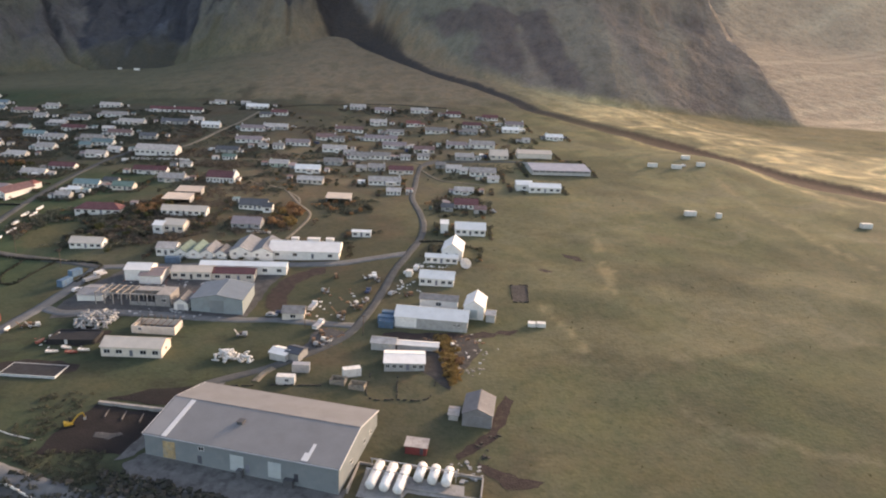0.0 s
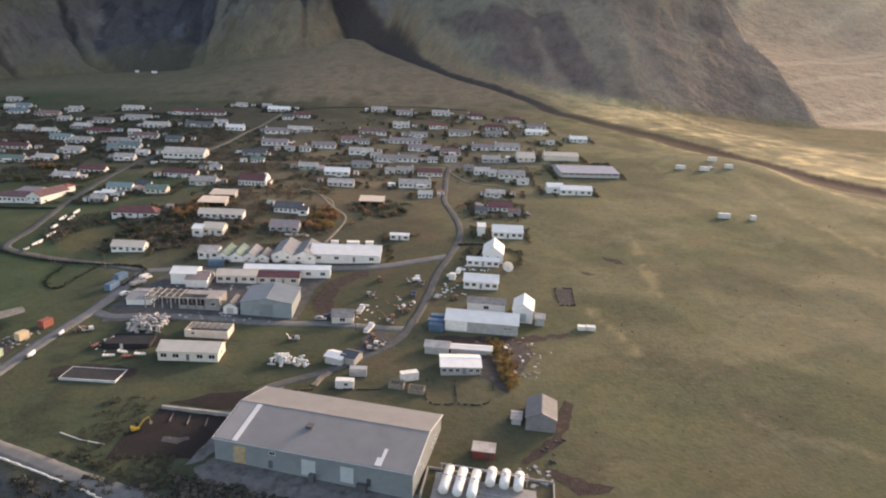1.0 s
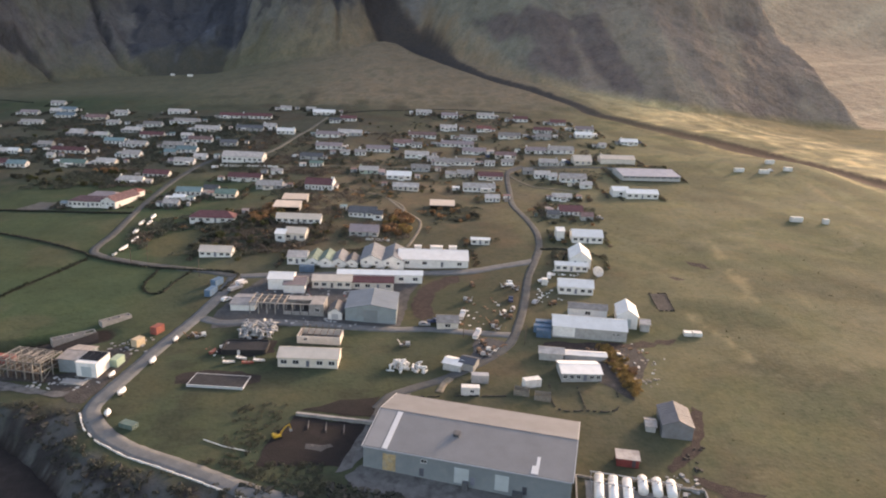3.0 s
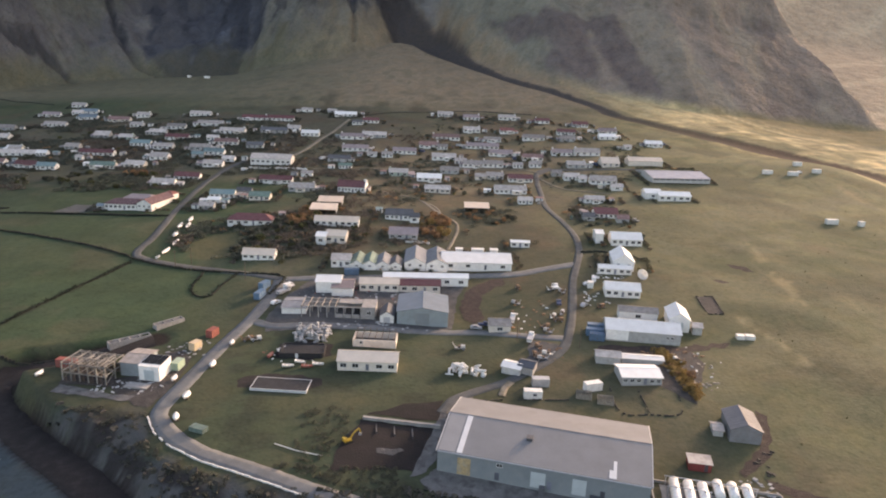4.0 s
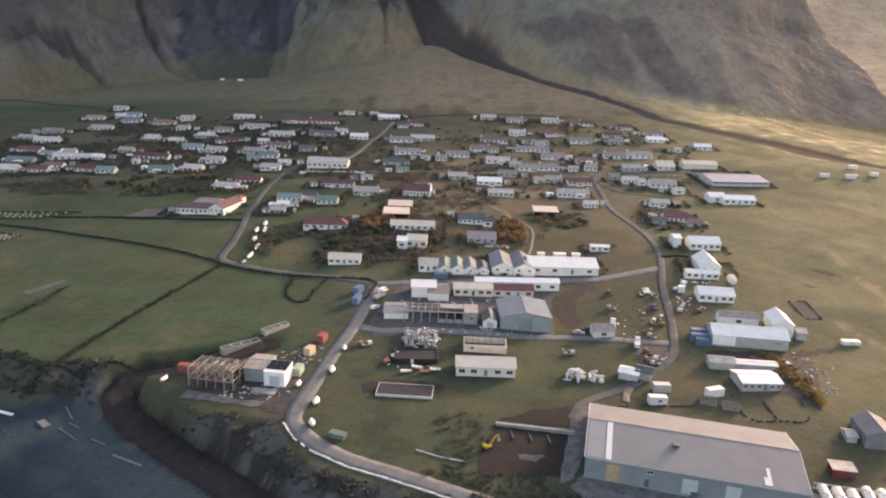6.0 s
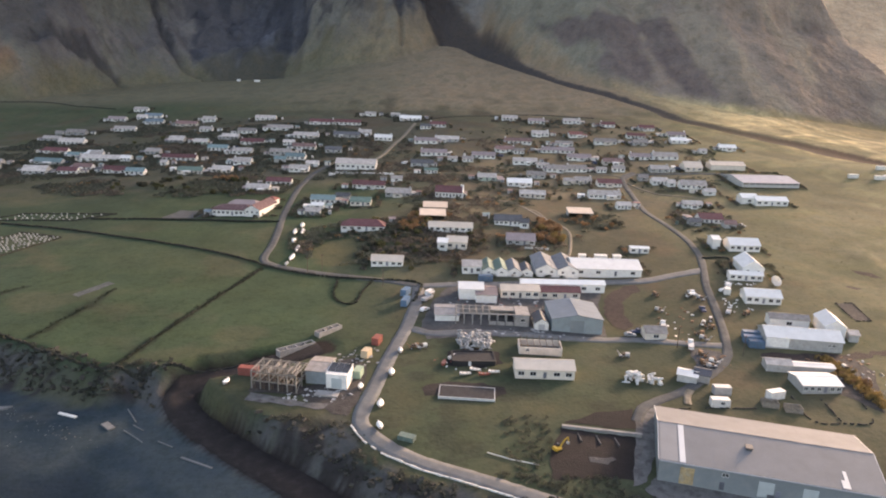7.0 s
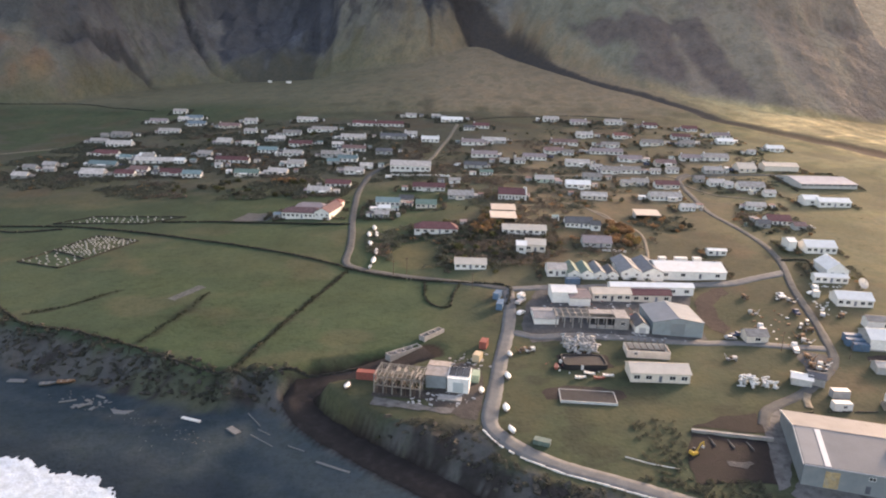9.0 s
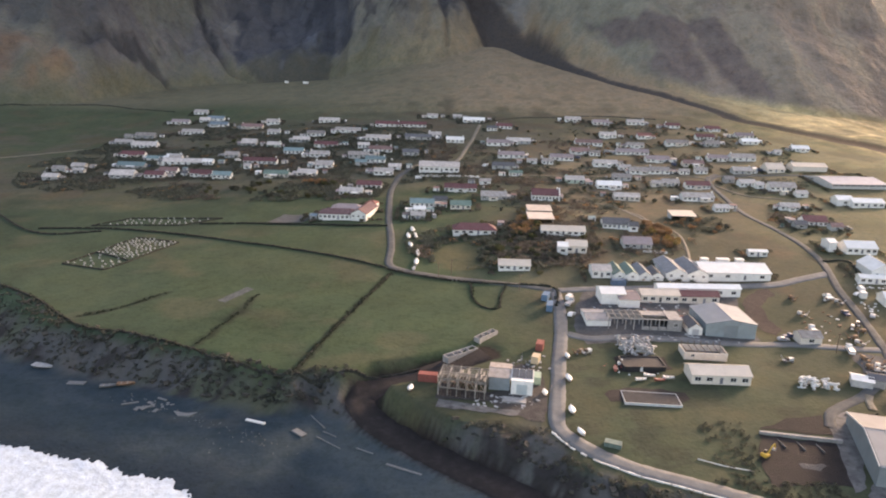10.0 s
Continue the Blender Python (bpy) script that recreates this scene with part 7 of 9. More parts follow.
for cx, cy, rx, ry, n, mat, what in ((12, 203, 9, 13, 40, TIMBER, "weathered boards strewn over the yard"), (14, 206, 9, 14, 10, PALE_BLOCK, "pale scrap strewn over the yard"), (5, 214, 14, 4, 30, MACHINE_ORANGE, "rusty scrap strewn over the yard"),
                                     (-34, 213, 7, 8, 26, MACHINE_ORANGE, "rusty scrap at the road bend"), (-36, 240, 10, 18, 12, CONTAINER_WHITE, "pale scrap among the stored machines"), (-36, 240, 10, 18, 24, MACHINE_ORANGE, "rusty scrap among the stored machines"),
                                     (-119, 203, 8, 4, 12, CONTAINER_WHITE, "pale scrap beside the concrete blocks"), (-121, 206, 8, 5, 18, CONTAINER_RED, "red scrap beside the concrete blocks"), (-152, 207, 9, 8, 34, GREY_BLOCK, "grey scrap behind the pump house"),
                                     (-164, 182, 12, 4, 40, GREY_BLOCK, "grey rubble on the headland bank"), (-105, 250, 26, 8, 60, GREY_BLOCK, "grey scrap in the stores yard"), (-100, 252, 26, 8, 36, CONTAINER_RED, "red scrap in the stores yard"), (-95, 228, 20, 3, 26, GREY_BLOCK, "grey rubble along the service road"),
                                     (10, 148, 5, 4, 24, GREY_BLOCK, "grey fittings beside the fuel tanks"), (0, 280, 8, 4, 22, CONTAINER_WHITE, "white odds and ends before the hall"), (-10, 256, 6, 8, 18, CONTAINER_WHITE, "pale odds and ends by the road"), (17, 158, 4, 9, 16, OLD_STONE, "weathered boulders along the ditch")):
    debris("scattered_scrap", what, cx, cy, rx, ry, n, mat, int(cx * 3 + cy + n))
rng = random.Random(77)
for mat, n, what in ((OLD_STONE, 200, "weathered rubble tipped before the factory"), (STONE, 380, "dark boulders tipped before the factory")):
    bm = bmesh.new()
    for _ in range(n):
        x = rng.uniform(-78, -18)
        y = 146.0 - 0.235 * (x + 70) - rng.uniform(3.5, 11) ** 1.0
        s = rng.uniform(0.15, 0.75)
        v = add_box(bm, -s, s, -s * 0.8, s * 0.8, -0.2, s * 0.9)
        turn = pose(x, y, land(x, y), rng.uniform(-25, 25), rng.uniform(-25, 25), rng.uniform(0, 360))
        for q in v:
            q.co = turn @ (q.co + Vector((rng.uniform(-0.3, 0.3), rng.uniform(-0.3, 0.3), rng.uniform(-0.2, 0.2))) * s)
    tagged(part("rubble", bm, mat, None), what, "rubble", kind="stuff")


# ---- roads, tracks, yards ----
COAST_ROAD = [(-137.8, 266.9), (-137.5, 252.8), (-139.8, 229.7), (-143.7, 206.0), (-146.5, 187.0), (-148.6, 171.0), (-145.2, 164.3), (-139.5, 158.5), (-129.7, 152.7), (-118.9, 148.6), (-90, 137.5), (-60, 131)]
CROSS_ROAD = [(-11.3, 292.5), (-27.4, 285.9), (-41.7, 279.6), (-64.9, 276.8), (-100.7, 271.2), (-124.0, 268.8), (-137.8, 266.9)]
MAIN_ROAD = [(-0.1, 470.7), (-10.1, 459.5), (-12.9, 437.4), (-13.4, 412.2), (-13.8, 381.6), (-8.5, 352.7), (-5.9, 331.9), (-7.2, 310.9), (-11.3, 292.5), (-16.1, 273.9), (-20.0, 250.1), (-24.5, 228.9), (-29.1, 214.8), (-37.8, 203.8), (-50.0, 192.8), (-60.1, 186.3), (-66.0, 181.5), (-69.5, 174.7)]
HALL_ROAD = [(-137.8, 266.9), (-163.5, 274.8), (-190.5, 282.4), (-204.0, 287.6), (-209.6, 294), (-210.5, 312), (-212.3, 330), (-216, 356), (-219, 387), (-221, 413), (-220.5, 436), (-218.5, 458), (-213, 474)]
HILL_ROAD = [(-213, 474), (-208, 483), (-196, 486.5), (-184, 489), (-178.5, 502), (-175.0, 523.0), (-169, 561), (-165, 592), (-161.3, 621)]
SERVICE_ROAD = [(-25.6, 223.1), (-40.4, 224.9), (-56.2, 228.1), (-68.5, 226.9), (-84.7, 225.7), (-98.9, 226.5), (-117.1, 226.2), (-129.8, 224.4), (-137.7, 227.8)]
UPPER_ROAD = [(-10.8, 454.2), (-0.8, 465.6), (19.0, 468.2), (38.7, 469.7), (61.2, 466.8)]
SIDE_TRACK = [(-11.0, 446.4), (-3.9, 431.5), (3.5, 422.1), (16.4, 416.6), (29.2, 411.8)]
BACK_LANE = [(-169.2, 452.7), (-139.5, 457.8), (-101.1, 455.7), (-59.0, 461.8), (-24.1, 464.6), (-10.1, 459.5)]
GARDEN_PATH = [(-84.2, 381.7), (-74.5, 361.9), (-66.2, 347.6), (-64.5, 335.8), (-66.9, 318.0), (-69.3, 306.7)]
LONG_PATH = [(-115.7, 407.6), (-104.6, 396.2), (-90.9, 389.0), (-77.7, 374.0), (-73.9, 362.0)]
YARD_TRACK = [(-51.8, 184.5), (-50.4, 189.4), (-48.2, 192.9)]
SOIL_YARD = [(-92.0, 169.6), (-70.3, 167.1), (-75.2, 149.7), (-96.6, 148.7), (-96.5, 156.4)]
SOIL_BANK = [(-90.4, 173.2), (-81.2, 178.0), (-69.3, 180.7), (-70.2, 170.7), (-82.6, 171.9)]
FACTORY_APRON = [(-68.4, 180.0), (-60.2, 183.6), (-63.3, 171.0), (-72.9, 149.5), (-77.0, 147.2), (-72.7, 162.9)]
FRONT_APRON = [(-74.4, 146.7), (-69.0, 152.7), (-18.5, 139.8), (-21.9, 132.4), (-51.9, 136.7), (-71.2, 141.4)]
STORES_YARD = [(-134.9, 233.5), (-130.6, 254.0), (-124.0, 268.8), (-60.0, 272.0), (-64.5, 258.0), (-65.5, 243.6), (-66.4, 229.9), (-96.8, 225.3), (-131.9, 219.9)]
SHED_YARD = [(-15.9, 218.6), (15.2, 218.3), (16.7, 207.0), (6.0, 183.4), (-1.3, 191.9), (-14.4, 208.8)]
BLOCK_YARD = [(-124.5, 202.0), (-124.0, 211.0), (-117.0, 214.5), (-107.5, 213.0), (-106.5, 205.0), (-113.0, 201.5)]
CORNER_YARD = [(-39.8, 221.9), (-29.5, 219.1), (-31.6, 207.6), (-38.0, 202.0), (-41.8, 207.8)]
GRAVEYARD = [(-348.2, 300.5), (-339.1, 324.1), (-316.4, 318.6), (-327.5, 290.5)]
NEW_GRAVEYARD = [(-354.9, 283.6), (-348.2, 300.5), (-327.5, 290.5), (-334.1, 279.0)]
OLD_GRAVEYARD = [(-372.3, 341.8), (-356.5, 355.7), (-307.9, 358.9), (-324.7, 346.5)]
SLAB_RUIN = [(-273.1, 248.4), (-269.3, 246.2), (-261.6, 260.4), (-265.8, 263.0)]


def smooth_line(line, spacing):
    """Points along a smooth curve through the given places."""
    p = [Vector((*q, 0)) for q in line]
    p = [2 * p[0] - p[1]] + p + [2 * p[-1] - p[-2]]
    dense = []
    for a, b, c, d in zip(p, p[1:], p[2:], p[3:]):
        n = max(2, int((c - b).length / spacing))
        for i in range(n):
            t = i / n
            dense.append(0.5 * ((2 * b) + (c - a) * t + (2 * a - 5 * b + 4 * c - d) * t * t + (3 * b - a - 3 * c + d) * t ** 3))
    return dense + [p[-2]]


def ribbon(name, line, width, mat, label, category="road", lift=0.14):
    """A road laid on the ground, with slightly ragged edges and buried sides."""
    pts = smooth_line(line, 1.8)
    rng = random.Random(len(line) * 31 + int(width * 10))
    rows = []
    for i, q in enumerate(pts):
        d = (pts[min(i + 1, len(pts) - 1)] - pts[max(i - 1, 0)]).normalized()
        s = Vector((-d.y, d.x, 0))
        w = width / 2 + rng.uniform(-0.12, 0.12) * width / 4
        row = []
        for k, drop in ((-1.04, 0.5), (-1, 0), (-0.33, -0.03), (0.33, -0.03), (1, 0), (1.04, 0.5)):
            v = q + s * w * k
            row.append((v.x, v.y, land(v.x, v.y) + lift - drop))
        rows.append(row)
    n = len(rows[0])
    verts = [v for r in rows for v in r]
    faces = [(i * n + j, i * n + j + 1, (i + 1) * n + j + 1, (i + 1) * n + j) for i in range(len(rows) - 1) for j in range(n - 1)]
    m = bpy.data.meshes.new(name)
    m.from_pydata(verts, [], faces)
    m.materials.append(mat)
    m.polygons.foreach_set("use_smooth", [True] * len(m.polygons))
    return tagged(new(name, m), label, category, kind="structure")


ribbon("road", COAST_ROAD, 4.9, ASPHALT, "worn grey asphalt road down to the coast", lift=0.16)
ribbon("road", CROSS_ROAD, 4.6, ASPHALT, "worn grey asphalt road past the stores", lift=0.18)
ribbon("road", MAIN_ROAD, 3.3, OLD_ASPHALT, "worn grey asphalt road curving through the village", lift=0.20)
ribbon("road", HALL_ROAD, 3.6, OLD_ASPHALT, "worn grey asphalt road up to the village hall", lift=0.22)
ribbon("road", HILL_ROAD, 2.8, TRACK, "pale gravel road climbing behind the hall", lift=0.24)
ribbon("road", SERVICE_ROAD, 4.0, ASPHALT, "grey service road past the workshop", lift=0.15)
ribbon("road", UPPER_ROAD, 3.0, OLD_ASPHALT, "grey road between the upper houses", lift=0.17)
ribbon("track", SIDE_TRACK, 2.2, LANE, "pale gravel side track", lift=0.19)
ribbon("road", BACK_LANE, 2.4, LANE, "narrow grassed-over lane along the house rows", lift=0.21)
ribbon("path", GARDEN_PATH, 1.5, TRACK, "pale worn footpath between bushes", "path", 0.15)
ribbon("path", LONG_PATH, 1.3, TRACK, "pale worn footpath across the grass", "path", 0.17)
ribbon("path", [(-560, 500), (-520, 520), (-480, 545)], 2.0, TRACK, "pale worn track across the green field", "path", 0.17)
ribbon("track", [p[:2] for p in RAMP], 9.5, BLACK_SOIL, "black grit track curving down to the beach", lift=0.15)
ribbon("track", YARD_TRACK, 2.2, TRACK, "short gravel spur beside the factory", lift=0.23)


def inside(x, y, outline):
    hit = False
    for (ax, ay), (bx, by) in zip(outline, outline[1:] + outline[:1]):
        if (ay > y) != (by > y) and x < (bx - ax) * (y - ay) / (by - ay) + ax:
            hit = not hit
    return hit


def ground_patch(name, outline, mat, label, category, lift=0.1, cell=1.5, wobble=1.2):
    """A patch of other ground with an uneven edge, draped on the land."""
    edge = []
    for (ax, ay), (bx, by) in zip(outline, outline[1:] + outline[:1]):
        n = max(1, int(math.hypot(bx - ax, by - ay) / 1.2))
        for i in range(n):
            x, y = ax + (bx - ax) * i / n, ay + (by - ay) * i / n
            edge.append((x + wobble * 0.6 * float(value_noise(x / 2.7, y / 2.7)), y + wobble * 0.6 * float(value_noise(x / 2.7 + 40, y / 2.7))))
    bm = bmesh.new()
    bm.faces.new([bm.verts.new((x, y, 0)) for x, y in edge])
    bmesh.ops.triangulate(bm, faces=bm.faces[:])
    for axis in (0, 1):
        lo, hi = min(p[axis] for p in edge), max(p[axis] for p in edge)
        k = lo + cell
        while k < hi:
            bmesh.ops.bisect_plane(bm, geom=bm.verts[:] + bm.edges[:] + bm.faces[:], plane_co=(k, k, 0), plane_no=(1, 0, 0) if axis == 0 else (0, 1, 0))
            k += cell
    for v in bm.verts:
        v.co.z = land(v.co.x, v.co.y) + lift
    ob = part(name, bm, mat, None, "", True)
    return tagged(ob, label, category, kind="structure")


MUD = material("rutted brown mud", (0.032, 0.020, 0.018), 0.95, 0, 0.3, 2.0, 0.4, 0.5, 0.0, (0.062, 0.048, 0.036), 0.6, 1.8)
ground_patch("ground_soil", [(-17, 218.5), (0, 218.3), (12, 219.0), (22, 221.0), (31, 223.5), (30, 220.5), (20, 217.0), (8, 214.5), (-6, 214.5), (-17, 215.0)], MUD, "rutted brown mud below the long white shed", "yard", 0.1, 1.5, 2.4)
ground_patch("ground_soil", SOIL_YARD, SOIL, "dug-over dark red-brown soil yard", "yard", 0.12)
ground_patch("ground_soil", [(-86, 155.5), (-82, 154.5), (-79, 157), (-80, 158.5), (-83, 157), (-86.5, 157.5)], YARD, "pale dry sand spilt on the dug soil", "yard", 0.2, 1.5, 1.6)
ground_patch("ground_soil", SOIL_BANK, SOIL, "dark red-brown soil bank", "yard", 0.10)
ground_patch("pavement", FACTORY_APRON, STAINED, "grey concrete apron beside the factory", "apron", 0.13, wobble=0.5)
ground_patch("pavement", FRONT_APRON, STAINED, "stained concrete apron in front of the factory", "apron", 0.11, wobble=1.2)
ground_patch("ground_soil", [(-45.5, 275.5), (-51.0, 274.0), (-57.0, 269.6), (-62.0, 260.0), (-63.5, 250.0), (-62.5, 240.0), (-58.5, 235.5), (-54.7, 240.5), (-56.2, 250.0), (-54.5, 259.0), (-50.5, 265.5), (-44.2, 270.0)], MUD, "curved band of bare brown soil in the paddock", "yard", 0.12, 1.2, 1.6)
ground_patch("ground_soil", [(-132.5, 187.5), (-128.5, 191.0), (-121.0, 192.6), (-113.0, 192.0), (-106.5, 190.2), (-105.5, 186.5), (-109.0, 184.5), (-127.0, 184.8), (-131.0, 184.0)], BLACK_SOIL, "dark trodden soil round the kerbed slab", "yard", 0.06, 1.2, 1.2)
ground_patch("ground_yard", STORES_YARD, YARD, "trampled earth yard round the stores", "yard", 0.09)
ground_patch("ground_yard", [(-184, 183), (-168, 181.5), (-163, 177.5), (-157, 172.5), (-152.5, 171.5), (-150.4, 178), (-149.5, 190), (-150.5, 199), (-155, 205), (-160, 203), (-157, 190), (-168, 187), (-183, 190)], DARK_YARD, "dark trampled earth yard on the headland", "yard", 0.09)
ground_patch("ground_yard", SHED_YARD, DARK_YARD, "trampled brown earth round the white sheds", "yard", 0.09)
ground_patch("ground_yard", CORNER_YARD, YARD, "trampled brown earth at the road bend", "yard", 0.08)
ground_patch("ground_soil", BLOCK_YARD, BLACK_SOIL, "dark trodden soil round the bund", "yard", 0.08, wobble=1.0)
ground_patch("ground_yard", SLAB_RUIN, material("mossy concrete", (0.062, 0.074, 0.074), 0.95, 0, 0.25, 2.0, 0.3, 0.3, 0.0, (0.11, 0.12, 0.12), 0.6, 1.0), "low grey concrete footing in the green field", "footing", 0.14, 1.5, 0.6)
ground_patch("ground_yard", [(-9, 147), (10, 143), (9.5, 138), (-4, 140), (-6, 136), (-16, 138), (-14.5, 148.6)], CONCRETE, "concrete pad under the fuel tanks", "pad", 0.12, 1.5, 0.4)
ground_patch("ground_yard", [(-184, 178), (-160, 174.5), (-159, 177), (-172, 179.5), (-183, 182.5)], STAINED, "grey gravel bank below the timber frame", "bank", 0.15, 1.5, 1.0)
ground_patch("ground_soil", [(23.0, 181.5), (25.5, 178), (22.0, 170), (18.5, 161.5), (14.5, 156.5), (9.0, 152.5), (8.0, 155.5), (13.0, 160.0), (17.5, 166.0), (20.0, 174.0)], MUD, "dark eroded ditch beside the corrugated shed", "ditch", 0.08, 1.2, 1.6)
ground_patch("ground_soil", [(13.0, 152.0), (17.5, 149.5), (23.5, 146.5), (29.0, 146.0), (28.0, 143.5), (21.0, 142.8), (15.5, 146.5)], MUD, "dark eroded scar in the turf", "ditch", 0.08, 1.2, 1.8)
ground_patch("ground_soil", [(58, 301), (62, 299), (66.5, 294), (68, 290), (64, 291), (60, 296)], MUD, "dark hollow in the pasture", "hollow", 0.08, 1.2, 2.0)
ground_patch("ground_soil", [(44.5, 279), (48, 280.5), (51, 278), (48, 275.5)], MUD, "small dark ring in the turf", "hollow", 0.08, 1.2, 1.0)
ground_patch("ground_soil", [(31.2, 245.5), (36.9, 245.6), (38.1, 261.1), (31.6, 260.9)], DARK_YARD, "bare brown floor of a ruined pen", "footing", 0.08, 1.5, 0.6)
ground_patch("ground_yard", [(-282, 353), (-262, 353), (-260, 366), (-276, 368)], OLD_ASPHALT, "grey playground beside the school", "playground", 0.1, 1.5, 0.8)

# ---- walls of dark lava stone ----
WALL_0 = [(-396.9, 336.1), (-367.8, 337.2), (-336.6, 334.1), (-304.0, 326.3), (-256.1, 309.5), (-220.4, 293.6), (-210.3, 288.7)]
WALL_1 = [(-284.9, 350.8), (-252.1, 347.9), (-215.7, 346.5)]
WALL_3 = [(-229.9, 194.8), (-217.7, 195.3), (-204.2, 200.6), (-189.9, 204.6)]
WALL_4 = [(-366.0, 257.3), (-341.0, 242.8), (-315.0, 223.3), (-296.5, 219.4), (-273.0, 211.1), (-254.4, 202.4), (-232.1, 194.7)]
WALL_5 = [(-210.1, 287.5), (-195.6, 281.1), (-175.4, 275.7), (-153.6, 271.9), (-139.8, 270.8), (-136.6, 265.2), (-138.6, 251.4)]
WALL_6 = [(-172.4, 273.8), (-171.6, 259.0), (-167.6, 250.4), (-161.6, 249.6), (-159.9, 261.8), (-157.2, 272.0)]
WALL_7 = [(-657.6, 707.3), (-629.3, 716.6), (-601.1, 724.5), (-559.0, 730.2), (-512.1, 711.0), (-466.8, 689.5)]
WALL_8 = [(-317.1, 348.7), (-288.1, 350.9), (-250.2, 347.5), (-219.8, 346.2)]
WALL_11 = [(-434.5, 361.8), (-405.1, 335.2), (-385.3, 326.8), (-361.8, 332.2)]
WALL_12 = [(-7.2, 306.8), (4.9, 307.9), (1.7, 294.5)]
WALL_13 = [(-161.3, 623.2), (-132.4, 643.8), (-90.5, 650.8), (-47.7, 659.5), (5.5, 655.0)]


def stone_wall(line, width=0.9, height=0.85, label="dark dry-stone field wall of lava boulders", mat=None, gaps=0.03):
    """A dry wall of rough boulders in two or three courses."""
    rng = random.Random(int(abs(line[0][0]) * 3 + len(line)))
    bm = bmesh.new()
    pts = smooth_line(line, 0.85)
    for i, (a, b) in enumerate(zip(pts, pts[1:])):
        m, d = (a + b) / 2, (b - a)
        if rng.random() < gaps:
            continue
        z = land(m.x, m.y)
        h = height * rng.uniform(0.65, 1.2)
        yaw = math.atan2(d.y, d.x) + rng.uniform(-0.15, 0.15)
        v = add_box(bm, -d.length * 0.56, d.length * 0.56, -width / 2 * rng.uniform(0.8, 1.2), width / 2 * rng.uniform(0.8, 1.2), -0.5, h)
        rot = Matrix.Translation((m.x, m.y, z)) @ Matrix.Rotation(yaw, 4, "Z")
        for k, q in enumerate(v):
            if k > 3:
                q.co.x, q.co.y = q.co.x * rng.uniform(0.7, 0.95), q.co.y * rng.uniform(0.5, 0.8)
            q.co = rot @ q.co
    ob = part("field_wall", bm, mat or STONE, None)
    return tagged(ob, label, "wall", "field walls", "structure")


for line in (WALL_0, WALL_1, WALL_3, WALL_4, WALL_5, WALL_7, WALL_8, WALL_11, WALL_12):
    stone_wall(line)
for line in (WALL_2, WALL_6):
    stone_wall(line, 0.8, 0.4, "low field wall sunk in dark weeds")
stone_wall(WALL_13, 0.6, 0.7, "low overgrown wall above the top houses", OLD_STONE)
# low garden and pen walls by the sheds and on the pasture
for line in ([(-62, 181.3), (-49.5, 182.5), (-31.7, 183.5)], [(-18, 192), (-17.5, 178.5), (-9, 177.5), (0, 178.5), (2.5, 190)], [(-9.5, 190), (-9.0, 177.8)],
             [(31.0, 245.3), (37.0, 245.4)], [(37.0, 245.4), (38.3, 261.3)], [(38.3, 261.3), (31.4, 261.1)], [(31.4, 261.1), (30.9, 246)]):
    stone_wall(line, 0.45, 0.4, "low ruined garden wall of weathered stone", OLD_STONE, 0.3)
stone_wall([(-205, 454.8), (-186, 453.0), (-165, 451.8)], 0.6, 1.2, "low whitewashed wall in front of the village hall", WALLS["white"][1])
stone_wall([(-89.5, 313.5), (-78, 313.0)], 0.4, 1.0, "low whitewashed garden wall", WALLS["white"][1])


# ---- graveyards ----
GRAVESTONE = material("pale gravestone", (0.34, 0.34, 0.33), 0.8, 0, 0.1, 0.5, 0.1, 0.1, 0.25)


def headstone(bm):
    add_prism(bm, [(-0.36, -0.3), (0.36, -0.3), (0.36, 0.6), (0.22, 0.8), (0, 0.88), (-0.22, 0.8), (-0.36, 0.6)], -0.09, 0.09)
    add_prism(bm, [(-0.4, -0.3), (0.4, -0.3), (0.4, 0.08), (-0.4, 0.08)], 0.09, 0.8)


def graveyard(outline, count, seed, dx, dy):
    rng = random.Random(seed)
    xs, ys = [p[0] for p in outline], [p[1] for p in outline]
    made, y = 0, min(ys)
    while y < max(ys):
        x = min(xs) + rng.uniform(0, 1)
        while x < max(xs):
            if inside(x, y, outline) and rng.random() < 0.8 and made < count:
                ob = new("gravestone", mesh_of("gravestone", headstone, GRAVESTONE))
                ob.matrix_world = pose(x + rng.uniform(-0.4, 0.4), y, land(x, y), 0, rng.uniform(-5, 5), 85 + rng.uniform(-8, 8)) @ Matrix.Diagonal((1, 1, rng.uniform(0.8, 1.2), 1))
                tagged(ob, "small pale gravestone with a low slab", "gravestone", "gravestones")
                made += 1
            x += dx * rng.uniform(0.8, 1.3)
        y += dy * rng.uniform(0.9, 1.1)


graveyard(GRAVEYARD, 190, 3, 2.1, 2.6)
graveyard(NEW_GRAVEYARD, 30, 5, 4.0, 3.4)
graveyard(OLD_GRAVEYARD, 80, 4, 3.4, 3.0)
for yard in (GRAVEYARD, NEW_GRAVEYARD, OLD_GRAVEYARD):
    for a, b in zip(yard, yard[1:] + yard[:1]):
        stone_wall([a, b], 0.7, 0.6, "dark dry-stone wall round the graveyard")


